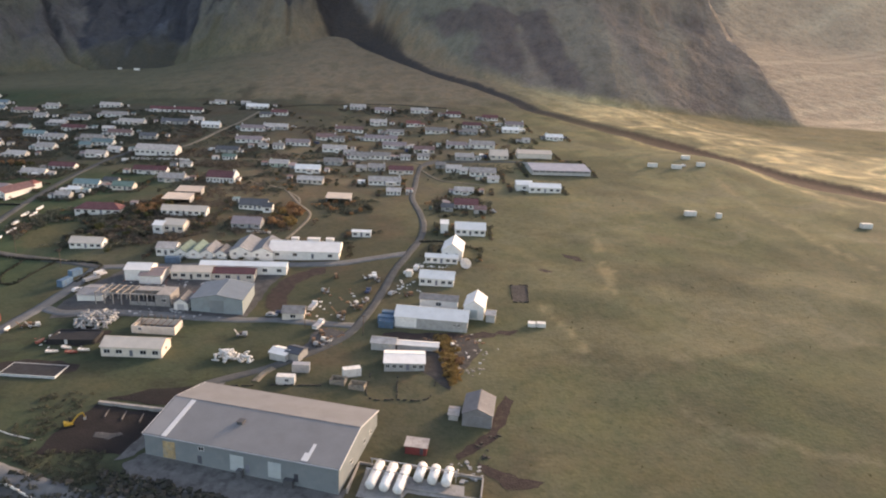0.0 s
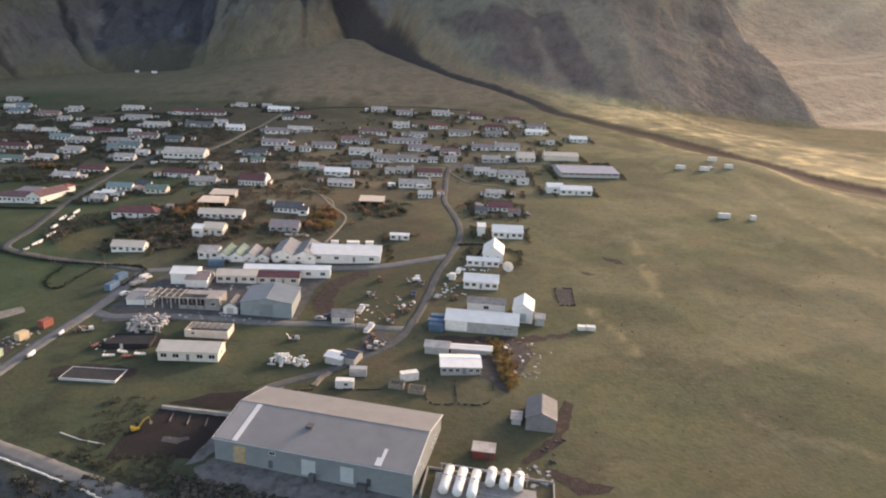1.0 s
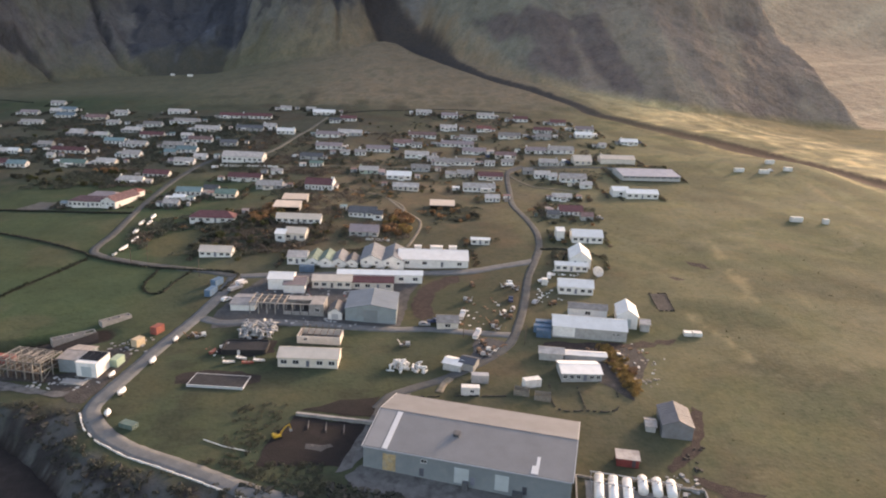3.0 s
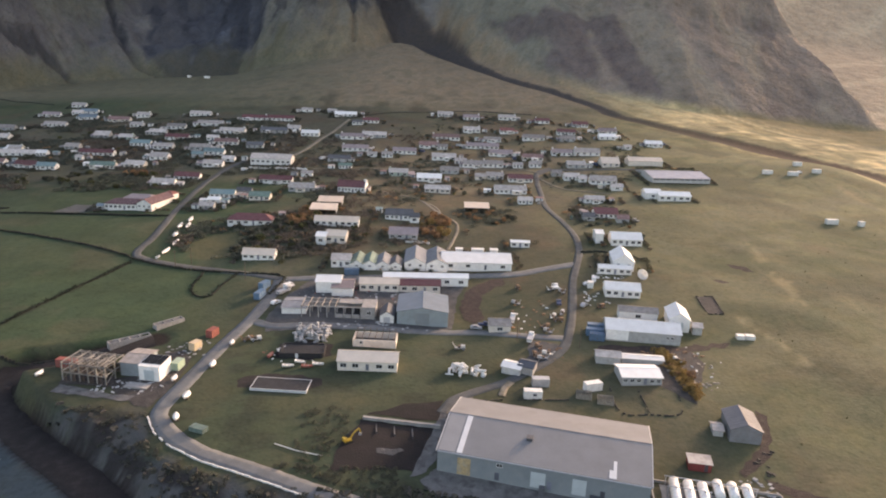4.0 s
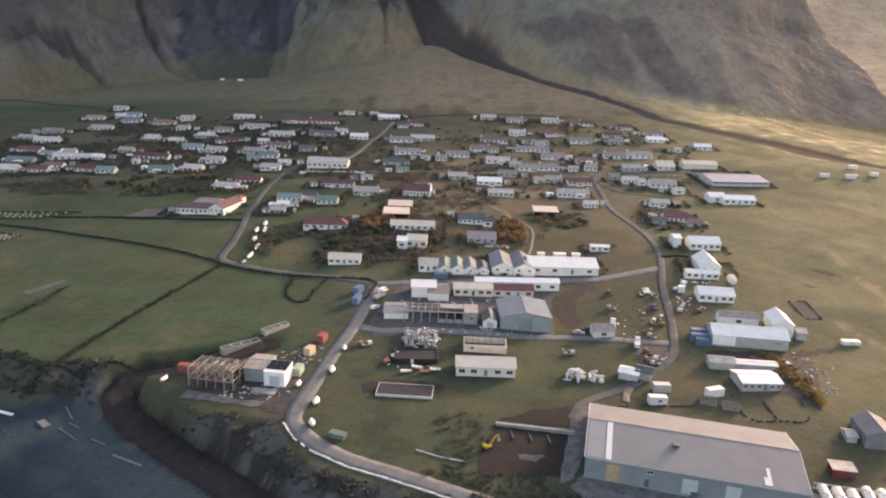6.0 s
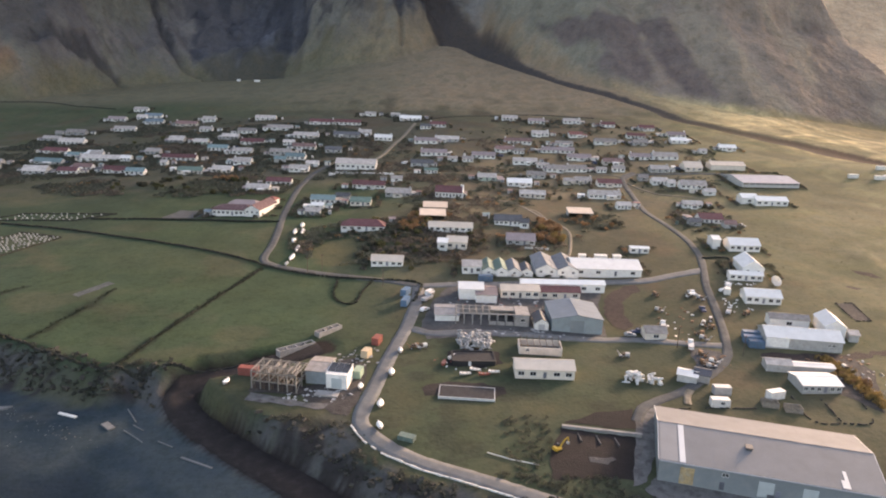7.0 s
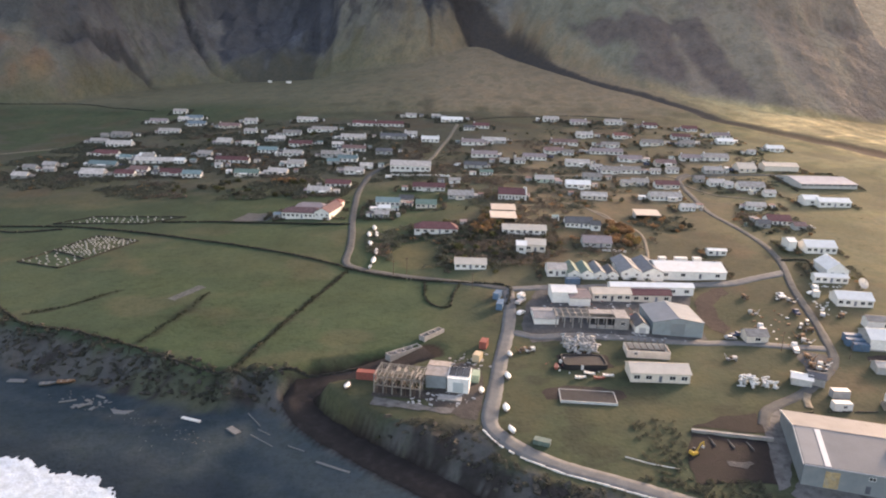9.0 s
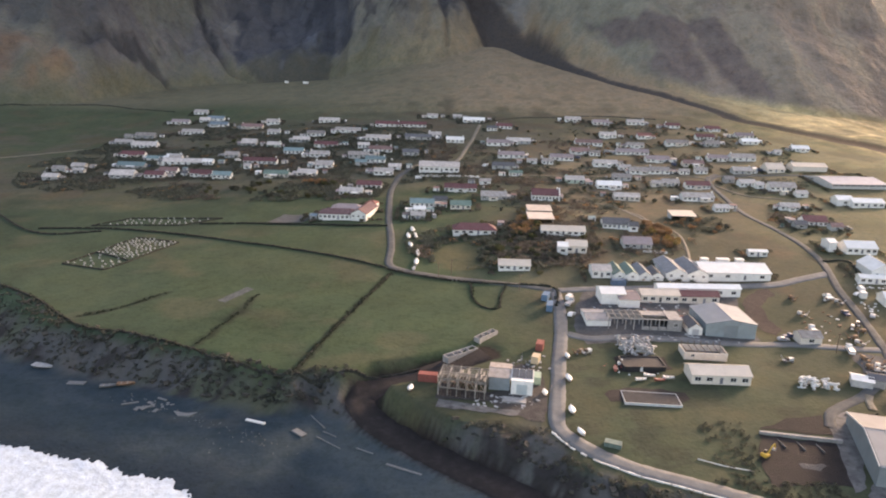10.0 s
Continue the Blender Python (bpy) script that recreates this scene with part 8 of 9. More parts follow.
# ---- small sheds, tanks and cars in the gardens ----
def garden_shed(x, y, yaw, length, depth, roof, wall):
    t = thing("garden_shed", f"small {WALLS[wall][0]} garden shed under a {ROOFS[roof][0]} roof", "shed", x, y, yaw, "garden sheds")
    b = bmesh.new()
    add_prism(b, [(-depth / 2, -0.8), (depth / 2, -0.8), (depth / 2, 2.3), (-depth / 2, 1.9)], -length / 2, length / 2)
    part("wall", b, WALLS[wall][1], t)
    b = bmesh.new()
    add_prism(b, [(-depth / 2 - 0.25, 1.88), (depth / 2 + 0.25, 2.36), (depth / 2 + 0.25, 2.48), (-depth / 2 - 0.25, 2.0)], -length / 2 - 0.2, length / 2 + 0.2)
    part("roof", b, ROOFS[roof][1], t)
    add_door(t, (0.2 * length, -depth / 2, 0.0), 0, 0.9, 1.8)


def water_tank(x, y, mat, words):
    t = thing("water_tank", f"{words} water tank on a low plinth beside a house", "tank", x, y, 0, "water tanks")
    b = bmesh.new()
    add_tube(b, (0, 0, 0.35), (0, 0, 1.75), 0.9, 0.9, 16, False)
    add_tube(b, (0, 0, 1.75), (0, 0, 2.05), 0.9, 0.25, 16)
    part("shell", b, mat, t, smooth=True)
    b = bmesh.new()
    add_tube(b, (0, 0, 2.05), (0, 0, 2.15), 0.28, 0.28, 12)
    part("lid", b, mat, t)
    b = bmesh.new()
    add_box(b, -1.0, 1.0, -1.0, 1.0, -0.6, 0.35)
    part("plinth", b, CONCRETE, t)


OWNED = [(o.matrix_world.translation.x, o.matrix_world.translation.y, o.matrix_world.to_euler().z, c.dimensions.copy()) for o in list(scene.objects) if o.name.split(".")[0] in ("house", "outbuilding") and o.matrix_world.translation.y > 330 for c in o.children if c.name.split(".")[0] == "wall"]
rng = random.Random(404)
for hx, hy, a, d in OWNED:
    for k in range(2):
        side = rng.choice((-1, 1))
        u, v = side * (d.x / 2 + rng.uniform(2.6, 6.0)), rng.uniform(-0.2, 0.9) * (d.y / 2 + 3)
        x, y = hx + u * math.cos(a) - v * math.sin(a), hy + u * math.sin(a) + v * math.cos(a)
        if any(math.hypot(x - q[0], (y - q[1]) * 1.6) < q[3].x / 2 + 3.2 for q in OWNED if q[0] != hx or q[1] != hy):
            continue
        pick = rng.random()
        if pick < 0.42:
            garden_shed(x, y, math.degrees(a) + rng.uniform(-6, 6), rng.uniform(2.6, 4.6), rng.uniform(2.2, 3.0), rng.choice(("zinc", "white", "rust", "dark", "mauve", "teal")), rng.choice(("white", "cream", "grey", "white")))
        elif pick < 0.62:
            water_tank(x, y, *rng.choice(((CONTAINER_WHITE, "white"), (SKIP_GREEN, "dark green"), (CONCRETE, "grey concrete"))))
        elif pick < 0.70 and y < 560:
            vehicle(x, y, rng.uniform(0, 360), rng.choice(("car", "van", "pickup")), *rng.choice((("white", "white car parked beside a house"), ("silver", "silver car parked beside a house"), ("dark blue", "dark blue car parked beside a house"))))


# ---- bushes and hedges ----
def leaf_material(name, color, random_tone=0.3):
    m = material(name, color, 0.8, 0, 0.3, 1.2, 0.25, 0.0, random_tone)
    nodes, links = m.node_tree.nodes, m.node_tree.links
    bsdf, glow, mix = nodes["Principled BSDF"], nodes.new("ShaderNodeBsdfTranslucent"), nodes.new("ShaderNodeMixShader")
    links.new(bsdf.inputs["Base Color"].links[0].from_socket, glow.inputs["Color"])
    mix.inputs["Fac"].default_value = 0.4
    links.new(bsdf.outputs["BSDF"], mix.inputs[1])
    links.new(glow.outputs["BSDF"], mix.inputs[2])
    links.new(mix.outputs["Shader"], nodes["Material Output"].inputs["Surface"])
    return m


LEAVES = {
    "dark": leaf_material("dark green leaves", (0.082, 0.086, 0.064)),
    "olive": leaf_material("olive leaves", (0.075, 0.080, 0.032)),
    "russet": leaf_material("russet leaves", (0.27, 0.160, 0.085), 0.25),
    "cliff": leaf_material("dull cliff leaves", (0.074, 0.080, 0.066)),
    "weed": leaf_material("dark weeds", (0.028, 0.040, 0.024)),
    "garden": leaf_material("grey-green garden leaves", (0.098, 0.108, 0.084), 0.1),
    "brown": leaf_material("brown winter twigs", (0.140, 0.118, 0.096), 0.1),
    "straw": leaf_material("straw-coloured leaves", (0.26, 0.18, 0.07), 0.2),
}
BARK = material("bark", (0.08, 0.06, 0.045), 0.9, 0, 0.2, 0.5, 0.1, 0.3)


def crown(bm, seed, leaves, spread, height):
    """Many small leaf sprays round a few lobes, uneven in outline and with gaps."""
    rng = random.Random(seed)
    lobes = [(rng.uniform(-0.55, 0.55) * spread, rng.uniform(-0.55, 0.55) * spread, rng.uniform(0.35, 0.8) * height, rng.uniform(0.35, 0.6)) for _ in range(6)]
    for _ in range(leaves):
        lx, ly, lz, r = rng.choice(lobes)
        n = Vector((rng.gauss(0, 1), rng.gauss(0, 1), rng.gauss(0.25, 0.9))).normalized()
        p = Vector((lx, ly, lz)) + Vector((n.x * spread * r, n.y * spread * r, n.z * height * r * 0.8)) * rng.uniform(0.7, 1.05)
        if p.z < 0.05:
            continue
        s = rng.uniform(0.16, 0.34)
        a = n.cross(Vector((rng.gauss(0, 1), rng.gauss(0, 1), rng.gauss(0, 1)))).normalized()
        b = n.cross(a)
        tip = p + n * s * 0.6
        v = [bm.verts.new(q) for q in (p - a * s, p - b * s * 0.6, p + a * s, tip + b * s * 0.7)]
        bm.faces.new((v[0], v[1], v[2]))
        bm.faces.new((v[0], v[2], v[3]))


def limbs(bm, seed, spread, height):
    rng = random.Random(seed)
    add_tube(bm, (0, 0, -0.3), (0.05, 0.03, height * 0.35), 0.12, 0.08, 6)
    for _ in range(5):
        a = rng.uniform(0, 6.28)
        add_tube(bm, (0.05, 0.03, height * rng.uniform(0.2, 0.35)), (math.cos(a) * spread * 0.5, math.sin(a) * spread * 0.5, height * rng.uniform(0.5, 0.8)), 0.06, 0.02, 5)


SHRUBS = {}


def shrub(x, y, kind, seed, size):
    words = {"dark": "dense dark green bush", "olive": "olive-green bush", "russet": "russet-brown withered bush", "straw": "straw-brown tussock bush"}
    key = (kind, seed % 5)
    at = pose(x, y, land(x, y) - 0.1, 0, 0, (seed * 77) % 360) @ Matrix.Diagonal((size, size, size * (0.8 + 0.05 * (seed % 7)), 1))
    if key not in SHRUBS:
        t = new("bush")
        t.empty_display_size = 0.3
        t.matrix_world = at
        tagged(t, words[kind] + " among the houses", "bush", "bushes")
        b = bmesh.new()
        limbs(b, seed, 1.4, 1.9)
        part("trunk", b, BARK, t)
        b = bmesh.new()
        crown(b, seed * 13 + 5, 300, 1.5, 1.9)
        part("crown", b, LEAVES[kind], t)
        SHRUBS[key] = t
    else:
        t = copy_thing(SHRUBS[key], Matrix())
        t.matrix_basis = at


TAKEN = [(o.matrix_world.translation.x, o.matrix_world.translation.y, o.matrix_world.to_euler().z, c.dimensions.copy()) for o in list(scene.objects) for c in o.children if c.name.split(".")[0] == "wall" and not o.parent]
ROAD_POINTS = {}
for r in (COAST_ROAD, CROSS_ROAD, MAIN_ROAD, HALL_ROAD, HILL_ROAD, SERVICE_ROAD, UPPER_ROAD, SIDE_TRACK, BACK_LANE, GARDEN_PATH):
    for q in smooth_line(r, 1.5):
        for i in (-1, 0, 1):
            for j in (-1, 0, 1):
                ROAD_POINTS.setdefault((int(q.x // 8) + i, int(q.y // 8) + j), []).append((q.x, q.y))


def free(x, y, margin):
    for hx, hy, a, d in TAKEN:
        dx, dy = x - hx, y - hy
        u, v = abs(dx * math.cos(a) + dy * math.sin(a)), abs(-dx * math.sin(a) + dy * math.cos(a))
        if u < d.x / 2 + margin and v < d.y / 2 + margin:
            return False
    reach = (3.0 + margin / 2) ** 2
    for px, py in ROAD_POINTS.get((int(x // 8), int(y // 8)), ()):
        if (x - px) ** 2 + (y - py) ** 2 < reach:
            return False
    return True


def thicket(cx, cy, rx, ry, count, kinds, seed, small=0.8, big=1.4):
    """Bushes scattered over an ellipse, clear of houses and roads."""
    rng = random.Random(seed)
    made, tries = 0, 0
    while made < count and tries < count * 6 and LEFT[0] > 0:
        tries += 1
        a, r = rng.uniform(0, 6.28), math.sqrt(rng.random())
        x, y = cx + rx * r * math.cos(a), cy + ry * r * math.sin(a)
        size = rng.uniform(small, big)
        if free(x, y, 0.9 * size) and not inside(x, y, BOAT_LAWN):
            shrub(x, y, rng.choice(kinds), rng.randrange(1000), size)
            made += 1
            LEFT[0] -= 1


LEFT = [298]
thicket(-285, 418, 55, 20, 44, ["dark", "dark", "olive"], 1, 0.9, 1.7)
thicket(-150, 322, 42, 26, 52, ["dark", "dark", "dark", "olive"], 2, 0.9, 1.6)
thicket(-142, 342, 12, 12, 22, ["russet", "russet", "straw"], 3, 1.0, 1.7)
thicket(-74, 340, 12, 19, 30, ["russet", "russet", "straw"], 4, 1.0, 1.8)
thicket(-46, 357, 14, 11, 14, ["russet", "dark"], 5)
thicket(-273, 437, 8, 5, 10, ["russet"], 6, 1.1, 1.7)
thicket(-300, 520, 130, 75, 40, ["dark", "dark", "olive"], 7, 0.7, 1.4)
thicket(-60, 540, 120, 85, 34, ["dark", "olive", "russet", "dark"], 8, 0.6, 1.2)
thicket(-130, 420, 90, 50, 26, ["dark", "olive", "dark"], 9, 0.7, 1.4)
thicket(15, 370, 18, 30, 14, ["russet", "dark", "olive"], 10, 0.6, 1.1)
thicket(7, 200, 2.5, 14, 14, ["straw", "straw", "russet"], 11, 0.7, 1.1)
thicket(-100.5, 162, 4.5, 10, 26, ["dark", "olive", "dark", "straw"], 12, 0.4, 0.9)
thicket(-15, 180, 10, 5, 8, ["dark"], 13, 0.5, 0.9)
thicket(-22, 204, 3, 8, 9, ["straw", "dark"], 14, 0.6, 1.0)
thicket(-420, 470, 60, 45, 14, ["dark", "dark", "olive"], 15, 0.7, 1.3)


SPRAYS = {}


def scrub(name, label, places, mat, seed, leaves=42, flat=1.0):
    """Low scrub that nobody could count, in one mesh: turned and scaled sprays of leaves."""
    rng = random.Random(seed)
    if leaves not in SPRAYS:
        SPRAYS[leaves] = []
        for k in range(6):
            b = bmesh.new()
            crown(b, 500 + k, leaves, 1.3, 1.1)
            b.verts.index_update()
            SPRAYS[leaves].append((np.array([v.co[:] for v in b.verts]), np.array([[v.index for v in f.verts] for f in b.faces])))
            b.free()
    verts, faces, count = [], [], 0
    for x, y, s in places:
        v, f = rng.choice(SPRAYS[leaves])
        a = rng.uniform(0, 6.28)
        turned = np.stack([v[:, 0] * math.cos(a) - v[:, 1] * math.sin(a), v[:, 0] * math.sin(a) + v[:, 1] * math.cos(a), v[:, 2]], -1)
        verts.append(turned * s * np.array((1, 1, flat)) + np.array((x, y, land(x, y) - 0.1)))
        faces.append(f + count)
        count += len(v)
    m = bpy.data.meshes.new(name)
    m.from_pydata(np.concatenate(verts).tolist(), [], np.concatenate(faces).tolist())
    m.materials.append(mat)
    return tagged(new(name, m), label, "scrub", kind="stuff")


rng = random.Random(21)
cliff_places = []
for _ in range(1500):
    x = rng.uniform(-365, -70)
    a, b = float(cliff_foot(x)), float(cliff_top(x))
    k = rng.random()
    if float(line_distance(np.array([x]), np.array([a + 3 + (b - a - 3) * k]), RAMP)[0][0]) < 7.5:
        continue
    cliff_places.append((x, a + 3 + (b - a - 3) * k, rng.uniform(0.3, 1.0)))
scrub("cliff_scrub", "dark low scrub over the sea cliff", cliff_places[:500], LEAVES["cliff"], 100)
scrub("cliff_scrub", "olive low scrub over the sea cliff", cliff_places[500:], LEAVES["cliff"], 600)
for mat, n, what in ((STONE, 120, "dark boulders over the sea cliff"), (OLD_STONE, 220, "weathered brown rocks over the sea cliff")):
    bm = bmesh.new()
    for x, y, k in (cliff_places * 2)[:n]:
        x, y, q = x + rng.uniform(-2, 2), y + rng.uniform(-1.5, 1.5), rng.uniform(0.3, 1.1)
        turn = pose(x, y, land(x, y), rng.uniform(-30, 30), rng.uniform(-30, 30), rng.uniform(0, 360))
        for v in add_box(bm, -q, q, -q * 0.8, q * 0.8, -0.4 * q, q * 0.6):
            v.co = turn @ (v.co * rng.uniform(0.65, 1.15))
    tagged(part("cliff_rock", bm, mat, None), what, "rock", kind="stuff")
shore_bank = [(rng.uniform(-122, -80), rng.uniform(137, 150.0), rng.uniform(0.3, 0.75)) for _ in range(420)]
shore_bank = [p for p in shore_bank if free(p[0], p[1], 1.2) and p[1] > 137 + 0.3 * max(0, -95 - p[0])]
scrub("bank_scrub", "dark low scrub on the bank above the coast road", shore_bank, LEAVES["dark"], 300)
front = [(x, 141.0 - 0.235 * (x + 70) - rng.uniform(0, 8), rng.uniform(0.3, 0.8)) for x in [rng.uniform(-80, -16) for _ in range(300)]]
scrub("bank_scrub", "dark weeds on the tipped bank before the factory", front, LEAVES["dark"], 800)
pasture = [(rng.uniform(20, 200), rng.uniform(150, 480), rng.uniform(0.2, 0.5)) for _ in range(160)]
scrub("pasture_tussock", "small dark tussocks dotted over the pasture", pasture, LEAVES["olive"], 900, 20)
# hedges round the gardens
garden = {"dark": [], "olive": [], "russet": [], "garden": [], "brown": []}
for hx, hy, a, d in TAKEN:
    if hy < 275:
        continue
    for side in range(4 if hx < -160 else 3):
        if rng.random() < 0.12:
            continue
        gap = rng.uniform(2.0, 5.0)
        n = int((d.x if side in (0, 3) else d.y + 5) / 0.95)
        for i in range(n + 1):
            k = i / max(n, 1) - 0.5
            if side in (0, 3):
                u, v = k * (d.x + 6), (d.y / 2 + gap) * (1 if side == 0 else -1)
            else:
                u, v = (1 if side == 1 else -1) * (d.x / 2 + gap), k * (d.y + 8)
            x = hx + u * math.cos(a) - v * math.sin(a) + rng.uniform(-0.6, 0.6)
            y = hy + u * math.sin(a) + v * math.cos(a) + rng.uniform(-0.6, 0.6)
            if free(x, y, 0.8) and rng.random() < 0.85:
                garden[rng.choice(["garden", "garden", "dark", "brown", "brown", "olive", "dark", "garden", "brown", "russet"] if hx > -160 else ["garden", "dark", "dark", "brown"])].append((x, y, rng.uniform(0.7, 1.5)))
for kind, seed in (("dark", 2000), ("olive", 4000), ("russet", 6000), ("garden", 2600), ("brown", 3300)):
    scrub("garden_hedge", {"dark": "dark green garden hedges round the houses", "olive": "olive garden hedges round the houses", "russet": "russet withered garden hedges", "garden": "grey-green garden hedges round the houses", "brown": "brown bare garden hedges round the houses"}[kind], garden[kind], LEAVES[kind], seed, 46)
# shrub masses between the houses, thick and thin, clear of houses and roads
masses = {"garden": [], "brown": [], "russet": []}
for cx, cy, rx, ry, count, lawn in ((-305, 415, 84, 22, 1100, -0.6), (-155, 320, 50, 32, 1000, -0.6), (-330, 525, 150, 100, 6200, -0.3), (-50, 520, 130, 120, 3000, 0.1), (-140, 430, 110, 55, 1700, 0.0), (-430, 490, 60, 80, 1900, -0.5), (-100, 345, 45, 40, 500, 0.0), (-45, 362, 20, 15, 140, -0.5), (12, 365, 20, 22, 160, -0.2)):
    for _ in range(count):
        q, r = rng.uniform(0, 6.28), math.sqrt(rng.random())
        x, y = cx + rx * r * math.cos(q), cy + ry * r * math.sin(q)
        thick = float(fractal(np.array(x), np.array(y * 1.4), 30, 3))
        if thick < lawn or not free(x, y, 0.9) or inside(x, y, BOAT_LAWN):
            continue
        kind = "russet" if rng.random() < 0.025 else "brown" if value_noise(np.array(x / 22), np.array(y / 22 + 7)) > (0.1 if x > -200 else 0.45) else "garden"
        masses[kind].append((x, y, rng.uniform(0.9, 2.3)))
for kind, seed, words in (("garden", 7000, "grey-green shrub masses between the gardens"), ("brown", 8000, "brown bare winter shrubs between the gardens"), ("russet", 9000, "russet withered shrubs between the gardens")):
    scrub("garden_shrubs", words, masses[kind], LEAVES[kind], seed, 26, 0.7)
brush = [(rng.uniform(-108, -95), rng.uniform(151, 175), rng.uniform(0.4, 0.8)) for _ in range(110)]
brush = [q for q in brush if (q[0] + 108) * 1.2 < (q[1] - 140) and not inside(q[0], q[1], SOIL_YARD)]
scrub("bank_scrub", "dark tangled brush beside the soil yard", brush, LEAVES["dark"], 650, 34)
tall = [(4.0 + 4.0 * k + rng.gauss(0, 1.3), 216.0 - 29.0 * k + rng.gauss(0, 1.0), rng.uniform(0.5, 1.1)) for k in [rng.random() for _ in range(170)]]
scrub("yard_scrub", "straw-coloured ragged brush beside the white sheds", [q for q in tall if free(q[0], q[1], 0.6)], LEAVES["straw"], 1700, 34, 1.3)
hedge = []
for line in (WALL_0, FIELD_BANK, OLD_BANK, WALL_1, WALL_2, WALL_4, WALL_5, WALL_6, WALL_8):
    for q in smooth_line(line, 0.5 if line is WALL_2 else 0.9):
        if rng.random() < 0.9:
            hedge.append((q.x + rng.uniform(-0.8, 0.8), q.y + rng.uniform(-0.8, 0.8), rng.uniform(0.4, 0.9)))
scrub("wall_scrub", "dark weeds grown along the field walls", hedge, LEAVES["weed"], 1400, 26)


# ---- beach and sea ----
SHORE = [(-540, 262, 0), (-430, 204, 0), (-330, 174, 0), (-309, 168.5, 0), (-289, 164, 0), (-270, 158.5, 0), (-255, 153.5, 0), (-246, 149, 0), (-240, 145, 0), (-225, 134, 0), (-190, 108, 0), (-130, 84, 0), (-40, 70, 0)]


def surf_sheet():
    """White broken water along the shore: full foam behind, torn into streaks along the front."""
    along, behind = np.concatenate([np.arange(-180, 0, 1.5), np.arange(0, 150, 0.28), np.arange(150, 300, 1.5)]), np.concatenate([np.arange(-2.5, 7.5, 0.25), np.arange(7.5, 46, 1.2)])
    px, py = [p[0] for p in SHORE], [p[1] for p in SHORE]
    sx = -340 + along
    gx0, gb = np.meshgrid(sx, behind)
    slant = 0.35
    gx, gy = gx0 - slant * gb, np.interp(gx0, px, py) - gb
    gy = gy + 1.3 * value_noise(gx0 / 7, gb * 0) + 0.6 * value_noise(gx0 / 2.3 + 9, gb * 0)
    z = np.maximum(ground_z(gx, gy), 0.0) + 0.14 + 0.10 * np.clip(gb / 4, 0, 1) * (1 + fractal(gx, gy * 1.6, 6, 4) + 0.8 * fractal(gx + 60, gy, 1.6, 3))
    torn = 0.40 * value_noise(gx0 / 5.0 + 40, gb / 3.0) + 0.55 * value_noise(gx0 / 0.9, gb / 3.2) + 0.2 * value_noise(gx0 / 0.6 + 7, gb / 0.8)
    seaward = 34 + 9 * fractal(gx0, gb * 0.3, 22, 4) - gb
    keep = (seaward > 3 * torn) & (torn < (gb - 0.9) / 2.6 * np.interp(gx0, [-300, -260], [2.2, 0.8]))
    idx = np.arange(gx.size).reshape(gx.shape)
    quads = np.stack([idx[:-1, :-1], idx[1:, :-1], idx[1:, 1:], idx[:-1, 1:]], -1)
    faces = quads[keep[:-1, :-1] & keep[1:, 1:]].reshape(-1, 4)
    m = bpy.data.meshes.new("surf")
    m.from_pydata(np.stack([gx, gy, z], -1).reshape(-1, 3).tolist(), [], faces.tolist())
    m.materials.append(FOAM)
    m.polygons.foreach_set("use_smooth", [True] * len(m.polygons))
    tagged(new("water_surf", m), "white foaming surf breaking on the dark beach", "surf", kind="structure")


surf_sheet()
SEA = material("sea water", (0.012, 0.025, 0.035), 0.12, 0, 0.2, 20, 1.5, 0.6)
bm = bmesh.new()
v = [bm.verts.new(p) for p in ((-4200, -4000, -0.35), (4200, -4000, -0.35), (4200, 330, -0.35), (-4200, 330, -0.35))]
bm.faces.new(v)
tagged(part("water", bm, SEA, None), "dark grey-blue open sea", "sea", kind="structure")


def driftwood(x, y, yaw, length, width, mat, label, height=0.35):
    bm = bmesh.new()
    add_beam(bm, (-length / 2, 0, height / 2), (length / 2, 0.1 * width, height / 2), width, height)
    bmesh.ops.bevel(bm, geom=bm.edges[:], offset=min(width, height) * 0.2, segments=1, affect="EDGES")
    solid("driftwood", bm, mat, label, "beam", x, y, yaw, "beams on the beach")


PALE_WOOD = material("bleached wood", (0.135, 0.145, 0.15), 0.85, 0, 0.15, 0.6, 0.1, 0.2)
driftwood(-219.9, 182.5, -51, 9.2, 0.3, PALE_WOOD, "long bleached timber beam on the dark beach", 0.35)
driftwood(-214.7, 171.9, -36, 9.9, 0.3, PALE_WOOD, "long bleached timber beam on the dark beach", 0.35)
driftwood(-215.1, 176.2, -33, 5.3, 0.3, PALE_WOOD, "long bleached timber beam on the dark beach", 0.35)
driftwood(-203.5, 167.6, -26, 5.8, 0.3, PALE_WOOD, "long bleached timber beam on the dark beach", 0.35)
driftwood(-274.7, 187.6, 55, 4.9, 0.8, PALE_WOOD, "long bleached timber beam on the dark beach", 0.35)
driftwood(-281.3, 189.2, 23, 5.0, 0.7, PALE_WOOD, "long bleached timber beam on the dark beach", 0.35)
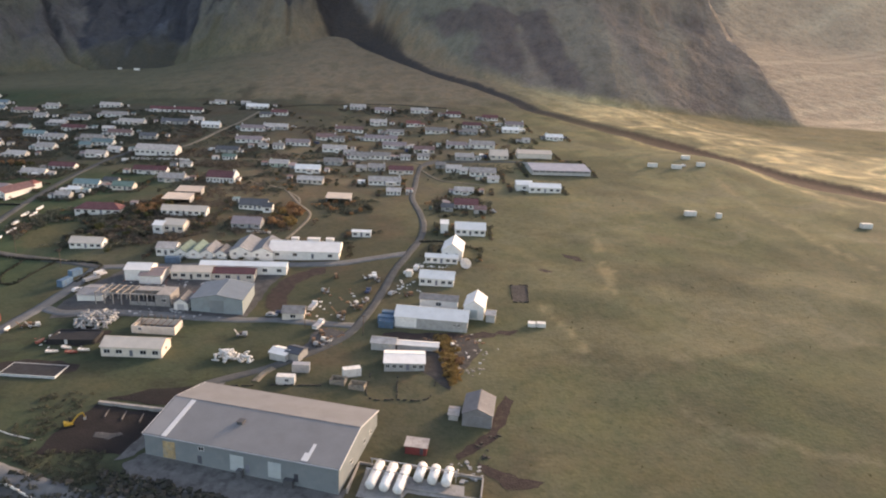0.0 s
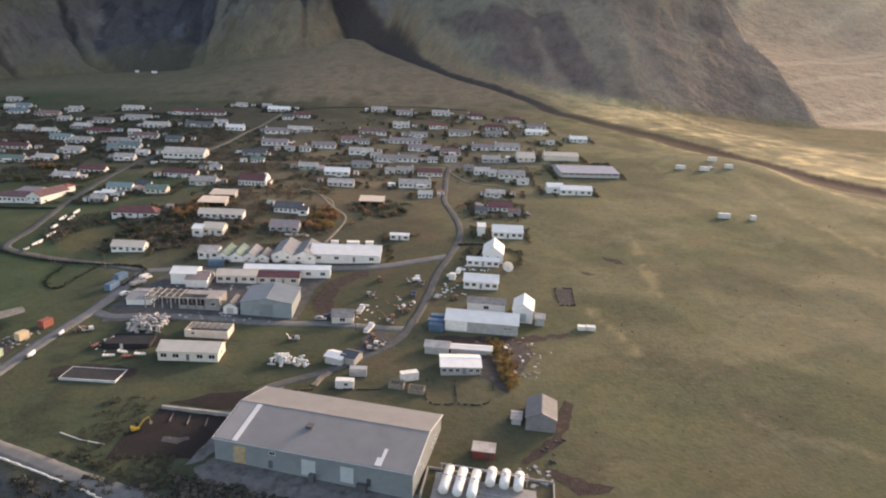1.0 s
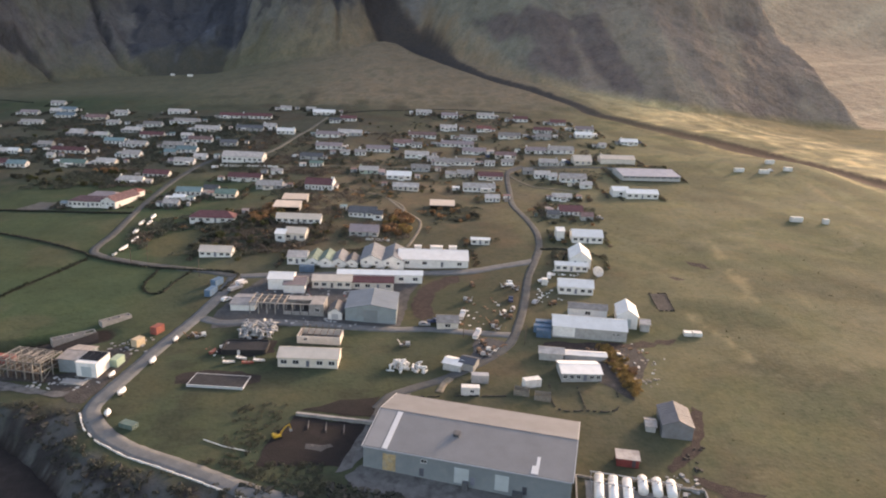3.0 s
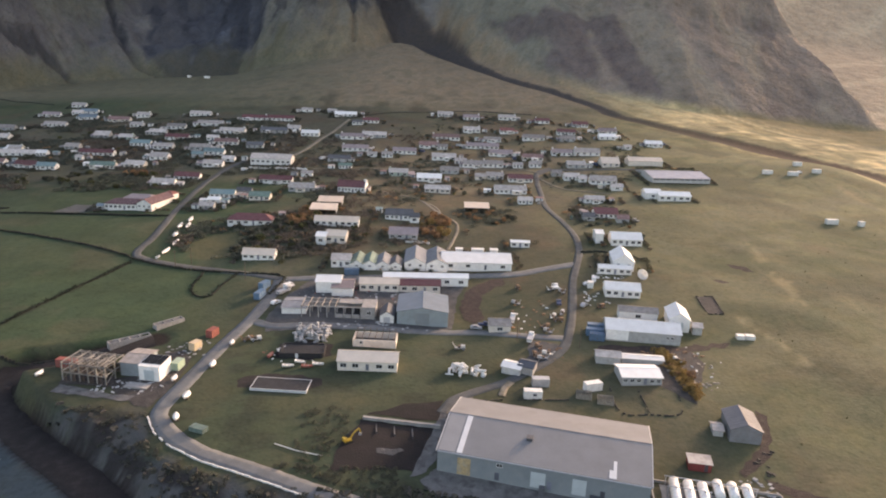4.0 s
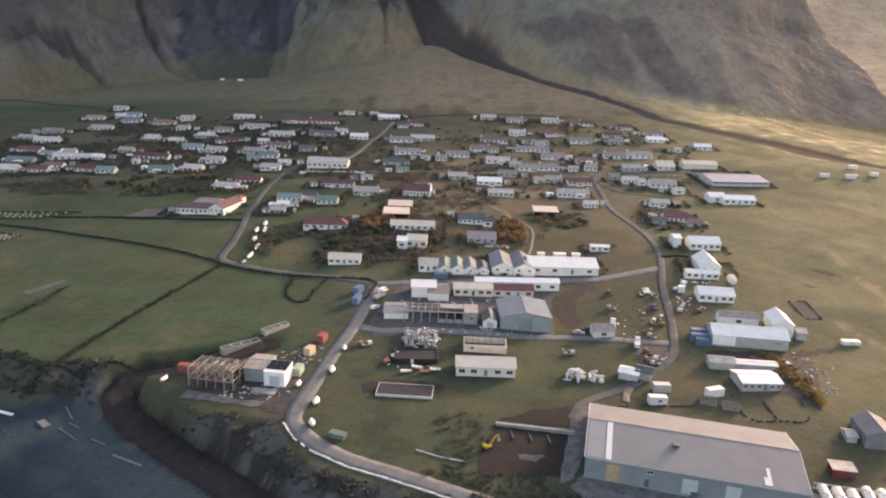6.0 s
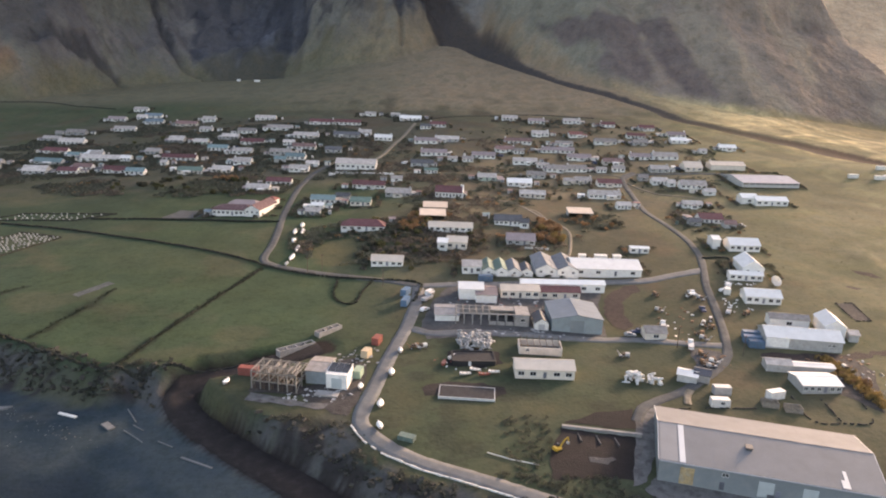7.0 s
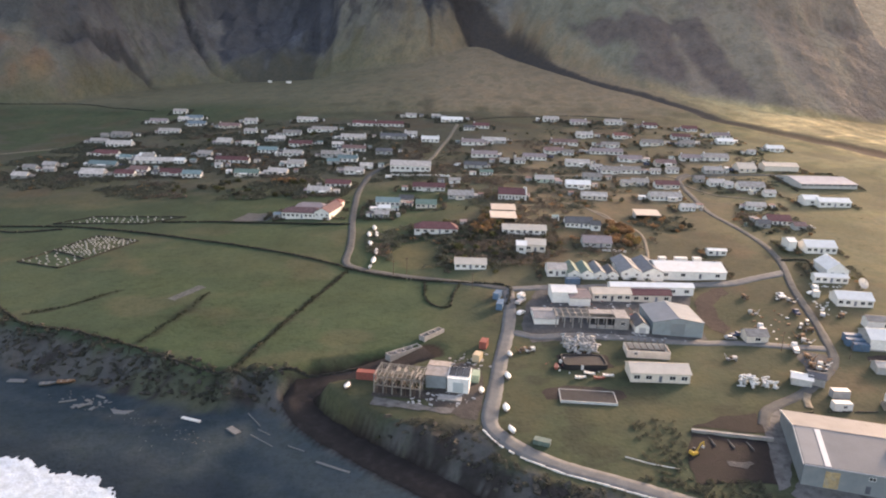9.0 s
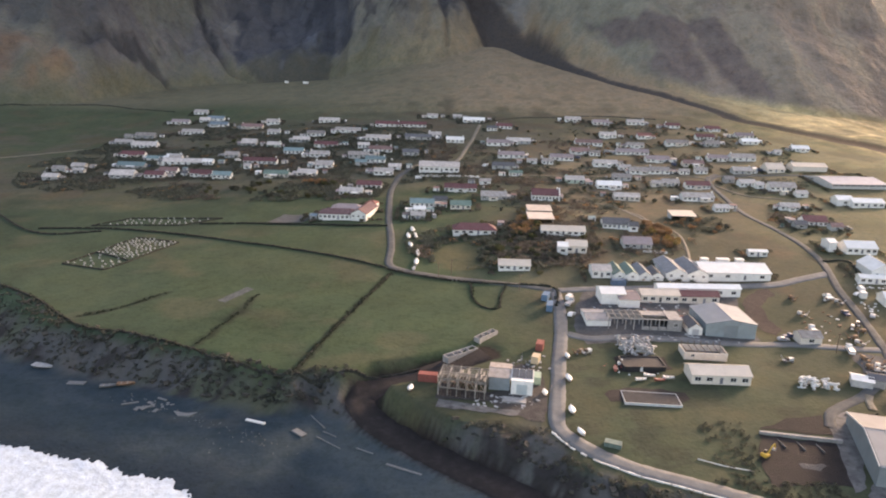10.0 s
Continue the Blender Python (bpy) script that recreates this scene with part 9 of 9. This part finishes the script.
driftwood(-272.1, 192.0, -24, 3.7, 0.8, PALE_WOOD, "long bleached timber beam on the dark beach", 0.35)
driftwood(-304.8, 200.5, -1, 5.8, 2.2, PALE_WOOD, "flat grey slab lying on the beach", 0.35)
boat(-292.9, 198.4, 17, 5.0, PALE_WOOD, "bleached wooden dinghy hauled up on the beach", "boats on the beach")
boat(-287.6, 199.9, 15, 5.6, MACHINE_ORANGE, "faded orange dinghy lying at the cliff foot", "boats on the beach")
boat(-321.7, 210.3, -9, 7.6, GREY_BLOCK, "long pale rowing boat at the cliff foot", "boats on the beach")
driftwood(-191.6, 159.4, -24, 11.0, 0.75, PALE_WOOD, "long bleached timber beam on the dark beach", 0.35)
driftwood(-238.8, 181.0, -18, 6.7, 1.0, CONTAINER_WHITE, "long pale beam on the beach bank", 0.5)
driftwood(-224.4, 176.5, -42, 4.8, 2.2, PALE_WOOD, "square grey pallet on the beach", 0.4)
# wrack: splintered boards, pale stones and a torn sheet along the top of the beach
for k in range(7):
    debris("beach_wrack", "bleached broken wood and pale stones on the dark beach", -288 + 9 * k, 193.5 - 3.6 * k, 6, 2.6, 12, PALE_WOOD if k % 2 else STAINED, 40 + k, 0.08, 0.28, 0.3)
debris("beach_wrack", "splintered grey boards heaped on the dark beach", -273, 188, 7, 3, 18, PALE_WOOD, 60, 0.25, 0.9, 0.15)
debris("beach_stones", "small pale stones strewn over the dark beach", -236, 170, 16, 6, 16, PALE_WOOD, 61, 0.08, 0.22, 0.5)
bm = bmesh.new()
top = [bm.verts.new(p) for p in ((-3.6, 1.0, 0.32), (-1.0, -1.2, 0.22), (2.6, -0.9, 0.3), (4.2, 1.4, 0.5), (0.8, 0.6, 0.36))]
face = bm.faces.new(top)
low = bmesh.ops.extrude_face_region(bm, geom=[face])["geom"]
for v in [g for g in low if isinstance(g, bmesh.types.BMVert)]:
    v.co.z -= 0.4
bmesh.ops.recalc_face_normals(bm, faces=bm.faces[:])
solid("torn_sheet", bm, PALE_WOOD, "torn pale grey sheet lying on the beach", "sheet", -262.5, 184.3, -8)
